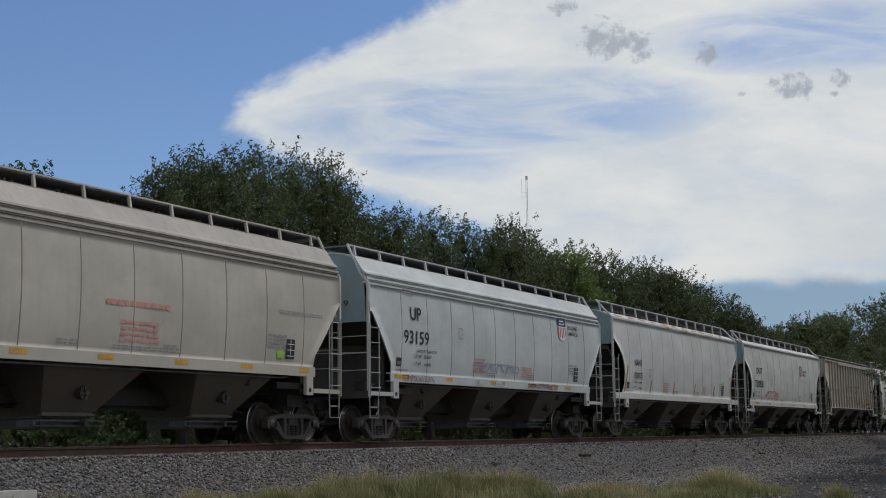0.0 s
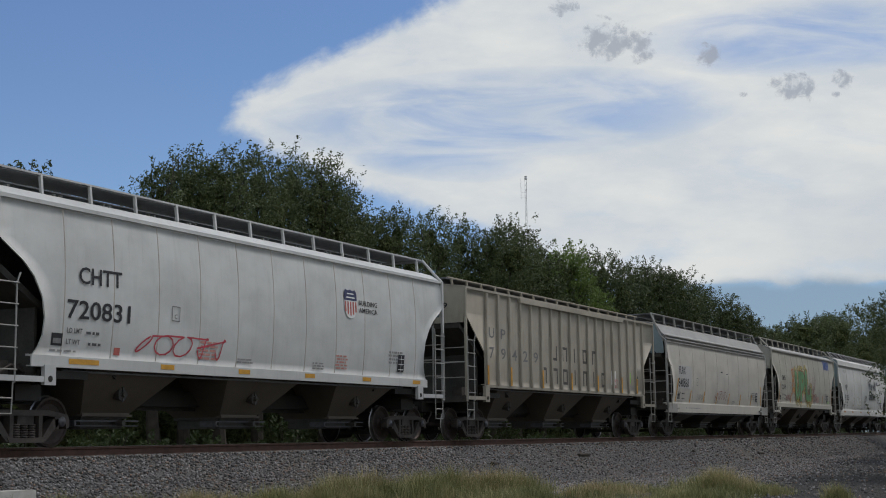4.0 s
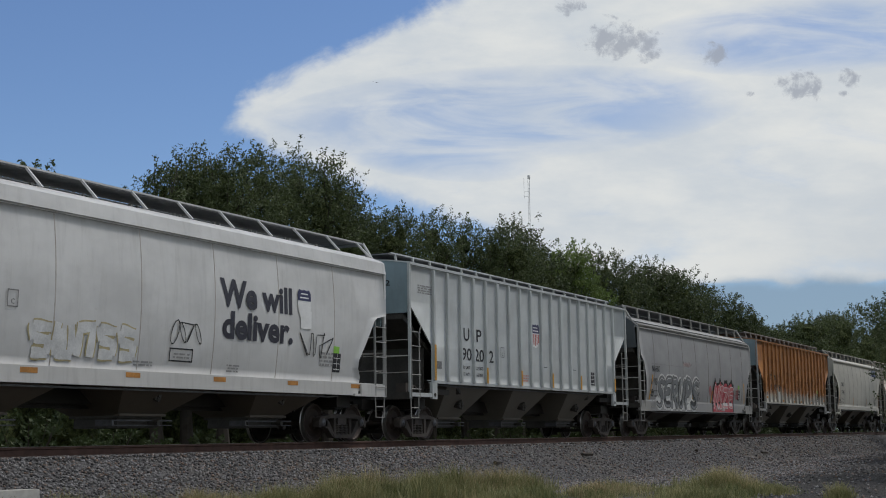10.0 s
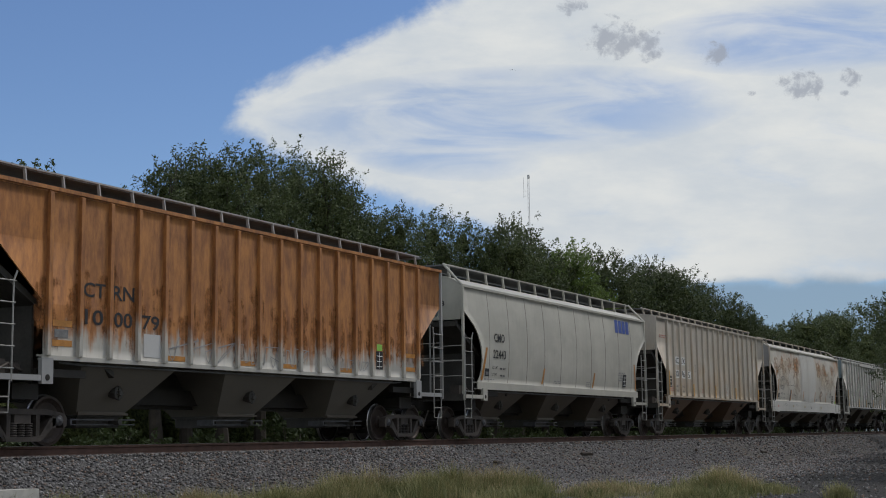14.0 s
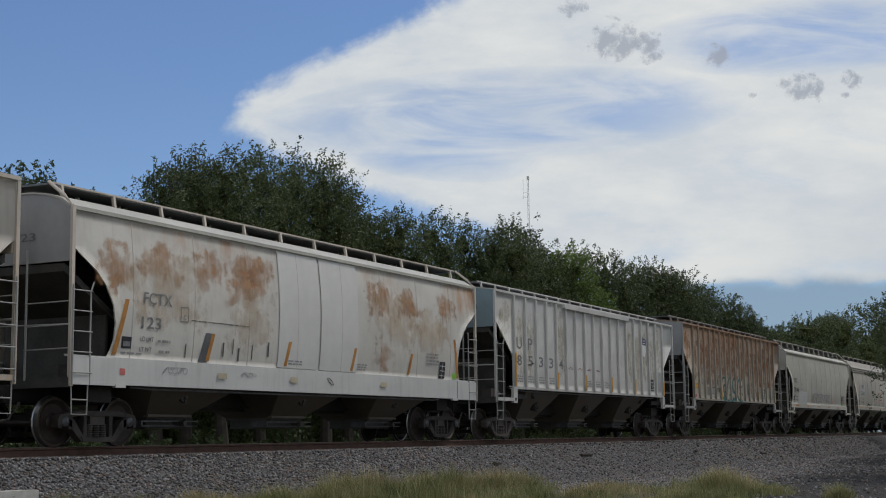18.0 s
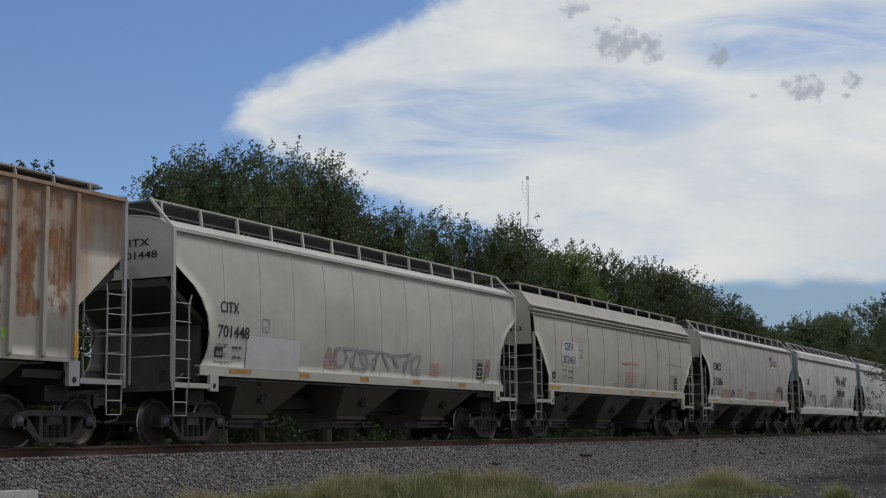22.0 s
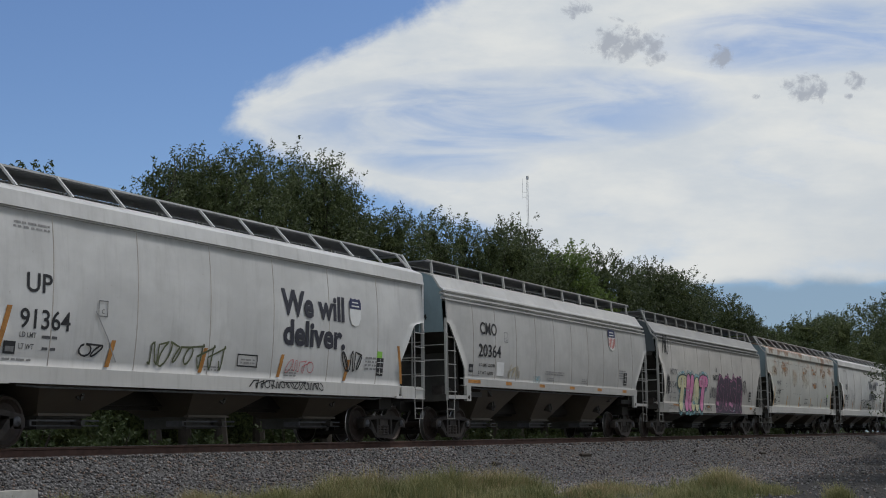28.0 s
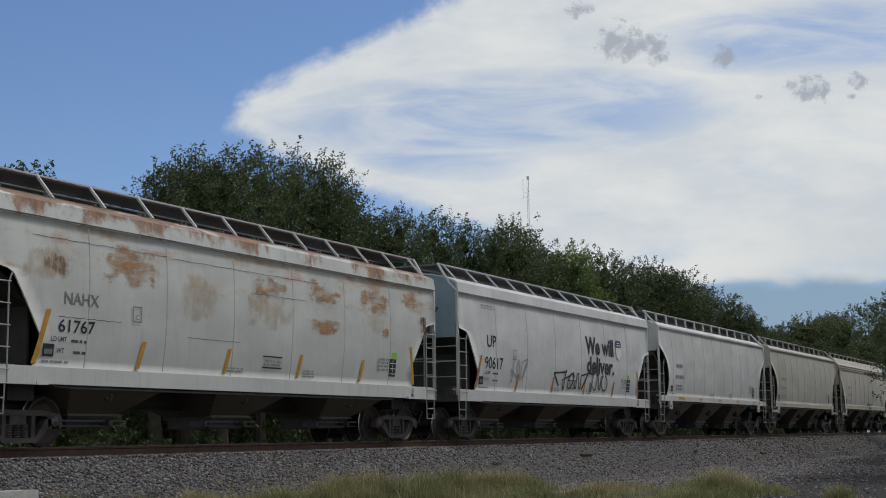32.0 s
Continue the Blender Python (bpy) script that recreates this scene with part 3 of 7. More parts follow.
    def under(self, wheels):
        c, L, R = self.c, self.L, self.root
        part("centre_sill", Geo().box(-0.25, L + 0.25, -0.23, 0.23, 0.80, 1.12).box(2.6, L - 2.6, -0.06, 0.06, 0.72, 1.45), BLACK, R)
        part("brake_pipe", Geo().tube([(1.9, -1.30, c["sill"][0] - 0.02), (2.4, -1.38, c["sill"][0] - 0.05), (L - 2.4, -1.38, c["sill"][0] - 0.05), (L - 1.9, -1.30, c["sill"][0] - 0.02)], 0.022, 6), GALV, R)
        n = c.get("chutes", 3)
        zt = c["sill"][0] + 0.06
        # Added black sheet in place of the shade between the chutes.
        part("floor_sheet", Geo().box(1.6, L - 1.6, -1.40, 1.40, zt, zt + 0.04), BLACK, R)
        low = c.get("low", False)
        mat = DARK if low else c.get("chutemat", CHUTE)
        for k in range(n):
            m = L / 2 + 4.42 * (k - (n - 1) / 2)
            g = Geo().frustum((m - 0.66, m + 0.66, -0.60, 0.60, 0.58), (m - 1.46, m + 1.46, -1.42, 1.42, zt - 0.004))
            part("hopper_chute", g, mat, R)
            gate = Geo().box(m - 0.66, m + 0.66, -0.62, 0.62, 0.53, 0.59).box(m - 0.60, m + 0.60, -0.55, 0.55, 0.34, 0.53).tube([(m + 0.3, -0.85, 0.44), (m + 0.3, -0.6, 0.44)], 0.06)
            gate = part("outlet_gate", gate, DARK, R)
            hub = shared("gate_capstan", DARK, lambda: Geo().lathe([(-0.10, 0.0), (-0.10, 0.05), (-0.04, 0.06), (-0.04, 0.13), (0.0, 0.13), (0.30, 0.05)], 8).box(-0.14, 0.14, -0.06, -0.03, -0.02, 0.02).box(-0.02, 0.02, -0.06, -0.03, -0.14, 0.14))
            part("gate_capstan", hub, DARK, R, "", (m - 0.05, -1.06, 0.98))
            lip = shared("chute_lip", CHUTE, lambda: Geo().box(-0.72, 0.72, -0.70, -0.58, 0.57, 0.61).box(-0.68, 0.68, -0.66, -0.60, 0.61, 0.64))
            part("chute_lip", lip, CHUTE, R, "", (m, 0, 0))
            slide = shared("gate_slide", CAP, lambda: Geo().box(-0.95, 0.90, -0.72, -0.67, 0.47, 0.50).box(-0.95, 0.90, -0.72, -0.67, 0.38, 0.40).box(-0.95, -0.9, -0.72, -0.3, 0.38, 0.5))
            part("gate_slide", slide, CAP, gate, "", (m, 0, 0))
        # slopes behind the bogies
        for s in (0, 1):
            f = (lambda x: x) if s == 0 else (lambda x: L - x)
            g = Geo().add([(f(0.05), y, 3.3) for y in (-1.3, 1.3)] + [(f(3.4), y, 1.35) for y in (-1.3, 1.3)] + [(f(3.4), y, 1.25) for y in (-1.3, 1.3)] + [(f(0.05), y, 3.15) for y in (-1.3, 1.3)],
                          [(0, 1, 3, 2), (2, 3, 5, 4), (4, 5, 7, 6), (6, 7, 1, 0), (0, 2, 4, 6), (1, 7, 5, 3)])
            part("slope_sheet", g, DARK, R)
            web = Geo().box(min(f(1.25), f(1.31)), max(f(1.25), f(1.31)), -1.25, 1.25, 1.12, 2.45)
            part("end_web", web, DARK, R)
            beam = Geo().box(min(f(1.26), f(2.5)), max(f(1.26), f(2.5)), -1.40, -1.30, 1.21, 1.35).box(min(f(0.98), f(1.62)), max(f(0.98), f(1.62)), -1.1, 1.1, 0.82, 1.10)
            part("bolster", beam, BLACK, R)
            bogie(R, f(1.30), wheels)
            cp = Geo().box(min(f(-0.25), f(-0.62)), max(f(-0.25), f(-0.62)), -0.10, 0.10, 0.80, 0.96).box(min(f(-0.55), f(-0.76)), max(f(-0.55), f(-0.76)), -0.16, 0.14, 0.74, 1.02).tube([(f(-0.1), -0.45, 0.8), (f(-0.4), -0.48, 0.5), (f(-0.69), -0.42, 0.45)], 0.03)
            part("coupler", cp, CAST, R)

    def top(self):
        c, L, R = self.c, self.L, self.root
        zr = c["zr"]
        near = Geo()
        for s in (-1, 1):
            g = Geo().box(0.15, L - 0.15, min(s * 0.90, s * 0.06), max(s * 0.90, s * 0.06), zr - 0.045, zr - 0.02)
            part("running_board", g, GALV, R)
            part("walkway_edge", Geo().box(0.10, L - 0.10, min(s * 0.935, s * 0.90), max(s * 0.935, s * 0.90), zr - 0.022, zr + 0.010), c.get("railmat", self.mat), R)
        hatch = shared("roof_hatch", self.mat, lambda: Geo().prism([(-0.62, 0), (-0.60, 0.07), (0.60, 0.07), (0.62, 0)], -0.38, 0.38).box(-0.66, -0.60, -0.43, -0.36, -0.02, 0.10).box(0.55, 0.61, -0.43, -0.36, -0.02, 0.10))
        ztop = self.ze + ROOFS[self.roof][-1][1] - 0.005
        for k in range(10):
            part("roof_hatch", hatch, self.mat, R, "", (1.3 + (L - 2.6) * (k + 0.5) / 10, 0, ztop))
        n = c.get("posts", 13)
        lean = c.get("lean", 0.95)
        foot = [h for a, h in ROOFS[self.roof] if a <= lean + 0.02][0] + self.ze - 0.04
        pm = c.get("railmat", self.mat)
        wide = c.get("postw", 0.026)
        post = shared("walkway_post:%.2f:%.2f:%.2f:%s" % (foot, lean, zr, self.roof), pm, lambda: Geo().add(
            [(x, y, z) for y, z in ((-lean - 0.03, foot), (-lean + 0.03, foot), (-0.875, zr), (-0.935, zr)) for x in (-wide, wide)],
            [(0, 2, 3, 1), (2, 4, 5, 3), (4, 6, 7, 5), (6, 0, 1, 7), (0, 6, 4, 2), (1, 3, 5, 7)]))
        for k in range(n):
            x = 0.35 + (L - 0.7) * k / (n - 1)
            part("walkway_post", post, pm, R, "", (x, 0, 0))
            part("walkway_post", post, pm, R, "", Matrix.Translation((x, 0, 0)) @ Matrix.Rotation(math.pi, 4, "Z"))

    def ends(self):
        c, L, R = self.c, self.L, self.root
        pm = c.get("railmat", self.mat)
        zc = CUTS[self.cut][1][0]
        zt = self.ze + 0.05
        tall = c.get("tallpost", True)
        for s in (0, 1):
            f = (lambda x: x) if s == 0 else (lambda x: L - x)
            lo = lambda a, b: (min(f(a), f(b)), max(f(a), f(b)))
            # upper end sheet, closed to the roof's arch
            arch = [(y, self.ze + h) for y, h in ROOFS[self.roof] if h > 0.05]
            outline = [(-1.44, zc - 0.25), (1.44, zc - 0.25)] + [(y * 0.985, z) for y, z in arch] + [(-y * 0.985, z) for y, z in arch[::-1][1:]]
            part("end_sheet", Geo().extrude_x(outline, *lo(0.02, 0.06)), c.get("endmat", self.mat), R)
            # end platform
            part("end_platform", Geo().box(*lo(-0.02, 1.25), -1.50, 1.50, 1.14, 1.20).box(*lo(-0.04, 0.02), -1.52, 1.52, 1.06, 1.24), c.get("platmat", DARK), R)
            skirt = Geo().box(*lo(0.0, 1.2), -1.545, -1.50, c["sill"][0] - 0.02 if c.get("fullsill") else 1.13, c["sill"][1] - 0.03 if c.get("fullsill") else 1.23)
            part("step_sill", skirt, c.get("sillmat", pm), R)
            for y in (-1, 1):
                ztop = zt if tall else zc + 0.12
                g = Geo().box(*lo(-0.03, 0.05), min(y * 1.49, y * 1.55), max(y * 1.49, y * 1.55), 1.08, ztop)
                if tall and self.kind != "rib":
                    g.tube([(f(0.01), y * 1.52, ztop), (f(0.01), y * 1.30, ztop + 0.22), (f(0.01), y * 0.92, c["zr"])], 0.035)
                part("corner_post", g, pm, R)
                lad = Geo()
                lad.tube([(f(0.50), y * 1.54, 1.10), (f(0.50), y * 1.54, 2.80), (f(0.56), y * 1.56, 2.98)], 0.018)
                lad.tube([(f(0.02), y * 1.56, 1.10), (f(0.02), y * 1.56, 2.9)], 0.018)
                for k in range(5):
                    lad.tube([(f(0.0), y * 1.57, 1.32 + 0.37 * k), (f(0.52), y * 1.57, 1.32 + 0.37 * k)], 0.0115)
                part("side_ladder", lad, P["ladder"], R)
                stp = Geo().tube([(f(0.04), y * 1.52, 1.12), (f(0.06), y * 1.52, 0.58), (f(0.46), y * 1.52, 0.58), (f(0.48), y * 1.52, 1.12)], 0.016)
                stp.tube([(f(0.05), y * 1.52, 0.84), (f(0.47), y * 1.52, 0.84)], 0.014)
                part("stirrup_step", stp, P["ladder"], R)
                pad = part("jacking_pad", Geo().box(*lo(1.22, 1.50), min(y * 1.545, y * 1.46), max(y * 1.545, y * 1.46), 1.08, c["sill"][0] + 0.03 if c["sill"][0] > 1.15 else 1.14), c.get("sillmat", pm), R)
                # Flat black disc in place of the shade inside a lifting hole.
                eye = Geo().lathe([(-0.004, 0.0), (-0.004, 0.055), (0.004, 0.055), (0.004, 0.0)], 12, (f(1.36), y * 1.548, 1.19))
                if c["sill"][0] > 1.3:
                    part("lifting_hole", eye, BLACK, pad, "flat black disc standing for a hole's shade")
            rods = Geo()
            for k in range(3):
                rods.tube([(f(-0.05), -1.50, 1.75 + 0.42 * k), (f(-0.07), -0.5, 1.74 + 0.42 * k)], 0.012)
            rods.tube([(f(-0.04), -0.5, 1.2), (f(-0.04), -0.5, zc)], 0.025)
            part("end_ladder", rods, P["ladder"], R)
            part("end_handrail", Geo().tube([(f(-0.04), -1.5, 2.18), (f(-0.06), 1.5, 2.22)], 0.012), P["ladder"], R)
            part("end_running_board", Geo().box(*lo(-0.02, 0.42), -0.93, 0.93, c["zr"] - 0.06, c["zr"] - 0.025), GALV, R)
        # brake wheel and gear on one end
        bw = Geo().lathe([(-0.01, 0.26), (0.012, 0.285), (0.03, 0.27), (0.012, 0.25)], 18)
        bw = Geo().add([(L - 0.25 + y, -0.75 + x, 2.05 + z) for x, y, z in bw.v], bw.f)
        for k in range(4):
            a = k * math.pi / 2 + 0.4
            bw.tube([(L - 0.24, -0.75, 2.05), (L - 0.24, -0.75 + 0.26 * math.cos(a), 2.05 + 0.26 * math.sin(a))], 0.014)
        part("brake_wheel", bw, DARK, R)
        gear = Geo().box(0.45, 0.75, -1.15, -0.85, 1.20, 1.50).tube([(0.8, -1.0, 1.35), (1.15, -1.0, 1.35)], 0.12, 10).tube([(0.3, -1.3, 1.25), (0.7, -1.25, 1.42), (1.1, -1.2, 1.3)], 0.025)
        part("brake_valve", gear, CAST, R)

# ---- markings ----
def disc_fan(cx, cz, rx, rz, n, wob, rnd, turn=0.0, power=0.75):
    """A soft-cornered wobbly figure in x and z: centre, half ring, outer ring."""
    ring = []
    ph = [rnd.uniform(0, math.tau) for _ in range(3)]
    for k in range(n):
        a = k * math.tau / n
        r = 1 + wob * (math.sin(2 * a + ph[0]) + 0.7 * math.sin(3 * a + ph[1]) + 0.5 * math.sin(5 * a + ph[2]))
        u, w = math.cos(a), math.sin(a)
        u, w = math.copysign(abs(u) ** power, u) * rx * r, math.copysign(abs(w) ** power, w) * rz * r
        ring.append((cx + u + turn * w, cz + w))
    pts = [(cx, cz)] + [((x + cx) / 2, (z + cz) / 2) for x, z in ring] + ring
    fs = []
    for k in range(n):
        j = (k + 1) % n
        fs += [(0, 1 + k, 1 + j), (1 + k, 1 + n + k, 1 + n + j, 1 + j)]
    return pts, fs


def merged(figs):
    pts, fs = [], []
    for p, f in figs:
        n = len(pts)
        pts += p
        fs += [tuple(i + n for i in q) for q in f]
    return pts, fs


def ribbon(path, w):
    pts, fs = [], []
    for i, (x, z) in enumerate(path):
        a, b = path[max(i - 1, 0)], path[min(i + 1, len(path) - 1)]
        dx, dz = b[0] - a[0], b[1] - a[1]
        d = math.hypot(dx, dz) or 1
        k = w * (0.9 + 0.1 * math.sin(i * 0.9))
        pts += [(x - dz / d * k, z + dx / d * k), (x + dz / d * k, z - dx / d * k)]
    return pts, [(2 * i, 2 * i + 1, 2 * i + 3, 2 * i + 2) for i in range(len(path) - 1)]


FORMS = (  # fat bars of made-up figures: ends in a square from -1 to 1
    ((-0.55, -1, -0.60, 1), (0.55, -1, 0.45, 0.9), (-0.75, 0.75, 0.65, 0.85)),
    ((-0.60, -0.9, -0.5, 1), (0.60, -0.8, 0.55, 1), (-0.65, -0.75, 0.7, -0.85), (-0.1, -0.8, -0.05, 0.7)),
    ((0.0, -1, 0.1, 0.9), (-0.8, 0.70, 0.85, 0.85)),
    ((-0.6, 0.8, 0.75, 0.7), (-0.6, 0.8, -0.5, 0.0), (-0.55, 0.02, 0.6, -0.05), (0.6, -0.05, 0.5, -0.85), (-0.7, -0.8, 0.55, -0.85)),
    ((-0.6, -1, -0.15, 0.95), (0.6, -1, 0.1, 0.95), (-0.4, -0.25, 0.4, -0.25)),
    ((-0.55, -1, -0.5, 0.95), (-0.5, 0.8, 0.6, 0.6), (0.6, 0.6, 0.5, -0.1), (-0.5, -0.1, 0.55, -0.05), (0.0, -0.1, 0.7, -0.95)),
)


def strokes(rnd, x, z, a, b, lean):
    """The fat bars of one sprayed figure."""
    out = []
    for u0, w0, u1, w1 in rnd.choice(FORMS):
        j = [rnd.uniform(-0.06, 0.06) for _ in range(4)]
        u0, w0, u1, w1 = u0 + j[0], w0 + j[1], u1 + j[2], w1 + j[3]
        bow = rnd.uniform(-0.07, 0.07)
        out.append([(x + a * (u0 + (u1 - u0) * k / 6 + bow * math.sin(math.pi * k / 6)) + lean * b * (w0 + (w1 - w0) * k / 6), z + b * (w0 + (w1 - w0) * k / 6)) for k in range(7)])
    return out


def field(x0, x1, z0, z1, rnd, wob=0.06, n=44):
    """A painted ground with uneven upper and side edges, in x and z."""
    pts = []
    for i in range(n + 1):
        u = i / n
        edge = 1 - 0.25 * max(0, abs(2 * u - 1) - 0.88) / 0.12
        x = x0 + (x1 - x0) * u
        top = z1 - wob * (1 + math.sin(i * 0.55 + x0) + 0.5 * math.sin(i * 1.3)) + rnd.uniform(-0.3, 0.3) * wob
        for k in range(7):
            pts.append((x + rnd.uniform(-0.2, 0.2) * wob * (k == 6), z0 + (z0 + (top - z0) * edge - z0) * k / 6))
    return pts, [(i * 7 + k, (i + 1) * 7 + k, (i + 1) * 7 + k + 1, i * 7 + k + 1) for i in range(n) for k in range(6)]


def bubbles(h, x0, x1, z0, z1, n, fills, edge, seed=1, label="", glow=0.12, fat=0.1):
    """A painted piece: n interlocked figures of fat bars with an outline, standing for no letters."""
    rnd = random.Random(seed)
    w = (x1 - x0) / n
    zc, rz = (z0 + z1) / 2, (z1 - z0) / 2
    figs = [strokes(rnd, x0 + w * (i + 0.5), zc + rnd.uniform(-0.04, 0.06) * rz, w * 0.56, rz - fat * 0.9, rnd.uniform(-0.05, 0.12) * w / rz) for i in range(n)]
    root = None
    for name, wide, off, colours in (("graffiti_edge", fat + glow * 0.55, 0.006, (edge,)), ("graffiti_fill", fat * 0.85, 0.0085, fills)):
        for i, f in enumerate(figs):
            for k, p in enumerate(f):
                ob = h.patch(name if root else "graffiti", ribbon(p, wide), SPRAY[colours[i % len(colours)]], "" if root else label, off + 0.0003 * k, root)
                root = root or ob
    return root


GLYPHS = {  # strokes of fat sprayed letters in a unit square
    "U": [[(0.08, 1), (0.10, 0.30), (0.32, 0.03), (0.62, 0.04), (0.86, 0.32), (0.90, 1)]],
    "P": [[(0.14, 0), (0.12, 1)], [(0.12, 0.95), (0.66, 0.97), (0.90, 0.74), (0.66, 0.48), (0.16, 0.46)]],
    "L": [[(0.12, 1), (0.14, 0.07), (0.98, 0.06)], [(0.98, 0.06), (0.99, 0.34)]],
    "N": [[(0.10, 0), (0.08, 1)], [(0.08, 1), (0.88, 0)], [(0.88, 0), (0.92, 1)]],
    "I": [[(0.5, 0), (0.5, 1)], [(0.2, 0.98), (0.8, 1)], [(0.2, 0), (0.8, 0.02)]],
    "Z": [[(0.05, 0.97), (0.92, 0.97)], [(0.92, 0.97), (0.08, 0.05)], [(0.08, 0.05), (0.95, 0.04)]],
    "E": [[(0.92, 0.97), (0.30, 0.97), (0.12, 0.75), (0.12, 0.25), (0.30, 0.03), (0.95, 0.04)], [(0.14, 0.5), (0.78, 0.52)]],
    "T": [[(0.0, 0.90), (0.4, 0.97), (1.0, 0.92)], [(0.52, 0.95), (0.46, 0)]],
    "H": [[(0.10, 0), (0.08, 1)], [(0.90, 0), (0.92, 1)], [(0.10, 0.5), (0.90, 0.52)]],
    "A": [[(0.06, 0), (0.30, 0.80), (0.52, 1), (0.70, 0.80), (0.94, 0)], [(0.24, 0.36), (0.78, 0.36)]],
    "S": [[(0.92, 0.90), (0.50, 1.0), (0.12, 0.82), (0.22, 0.56), (0.78, 0.44), (0.90, 0.18), (0.52, 0.0), (0.06, 0.10)]],
    "R": [[(0.14, 0), (0.12, 1)], [(0.12, 0.95), (0.66, 0.97), (0.88, 0.74), (0.62, 0.48), (0.18, 0.46)], [(0.45, 0.46), (0.98, 0)]],
    "C": [[(0.90, 0.86), (0.52, 1.0), (0.14, 0.78), (0.10, 0.30), (0.42, 0.0), (0.92, 0.14)]],
}


def rounded(path, times=2):
    """Cuts the corners of a path."""
    for _ in range(times):
        out = [path[0]]
        for a, b in zip(path, path[1:]):
            out += [(a[0] * 0.75 + b[0] * 0.25, a[1] * 0.75 + b[1] * 0.25), (a[0] * 0.25 + b[0] * 0.75, a[1] * 0.25 + b[1] * 0.75)]
        path = out + [path[-1]]
    return path


def brush(path, w):
    """A fat stroke with round ends, as one figure in x and z."""
    def grown(p, q):
        """Places on the round end at p, from the tip inwards."""
        d = math.hypot(p[0] - q[0], p[1] - q[1]) or 1
        u, v = (p[0] - q[0]) / d, (p[1] - q[1]) / d
        return [((p[0] + u * w * k, p[1] + v * w * k), math.sqrt(max(0.0, 1 - k * k)) * w) for k in (0.995, 0.92, 0.75, 0.5, 0.25)]
    rows = grown(path[0], path[1]) + [(p, w) for p in path] + grown(path[-1], path[-2])[::-1]
    pts = []
    for i, ((x, z), k) in enumerate(rows):
        a, b = rows[max(i - 1, 0)][0], rows[min(i + 1, len(rows) - 1)][0]
        dx, dz = b[0] - a[0], b[1] - a[1]
        d = math.hypot(dx, dz) or 1
        pts += [(x - dz / d * k, z + dx / d * k), (x + dz / d * k, z - dx / d * k)]
    return [(pts, [(2 * i, 2 * i + 1, 2 * i + 3, 2 * i + 2) for i in range(len(rows) - 1)])]


def layer(h, name, figs, mat, off, parent=None, label=""):
    """Figures on the near side, each a hair above the one before."""
    g = Geo()
    low = h.ys(h.zb) + 0.021
    for k, (pts, fs) in enumerate(figs):
        d = off + 0.00012 * k
        g.add([(x, -(h.ys(z) if z >= h.zb else low) - d, z) for x, z in pts], fs)
    return part(name, g, mat, parent or h.root, label)


def piece(h, body, x0, x1, z0, z1, fills, edge, fat, rim, label, halo="", shine="", lean=0.0, widths=None, seed=1, wave=0.05, spread=0.07):
    """A sprayed word of fat interlocked letters: mist, then an outline, a fill and a few lights for each letter."""
    rnd = random.Random(seed)
    widths = widths or [1.0] * len(body)
    unit = (x1 - x0) / sum(widths)
    hgt = z1 - z0
    a, words = x0, []
    for c, wd in zip(body, widths):
        up, dn = rnd.uniform(-wave, wave) * hgt, rnd.uniform(-wave, wave) * hgt * 0.4
        b = a + unit * wd
        lo, hi, m = z0 + fat + rim + dn, z1 - fat - rim + up, fat * 0.55
        words.append([rounded([(a + m + (b - a - 2 * m) * u + lean * (w - 0.5) * hgt, lo + (hi - lo) * w) for u, w in line]) for line in GLYPHS[c]])
        a = b
    root = None
    if halo:
        mist = [f for word in words for line in word for f in brush(line, fat + rim + spread)]
        root = layer(h, "graffiti", mist, SPRAY[halo], 0.006, None, label)
    for i, word in enumerate(words):
        base = 0.012 + 0.0030 * i
        ob = layer(h, "graffiti_edge" if root else "graffiti", [f for line in word for f in brush(line, fat + rim)], SPRAY[edge], base, root, "" if root else label)
        root = root or ob
        layer(h, "graffiti_fill", [f for line in word for f in brush(line, fat)], SPRAY[fills[i % len(fills)]], base + 0.0016, root)
        if shine:
            marks = [f for line in word for f in brush([(x - fat * 0.5, z + fat * 0.4) for x, z in line[1:max(4, len(line) // 3)]], fat * 0.12)]
            layer(h, "graffiti_light", marks, SPRAY[shine], base + 0.0050 + 0.0030 * len(words), root)
    return root


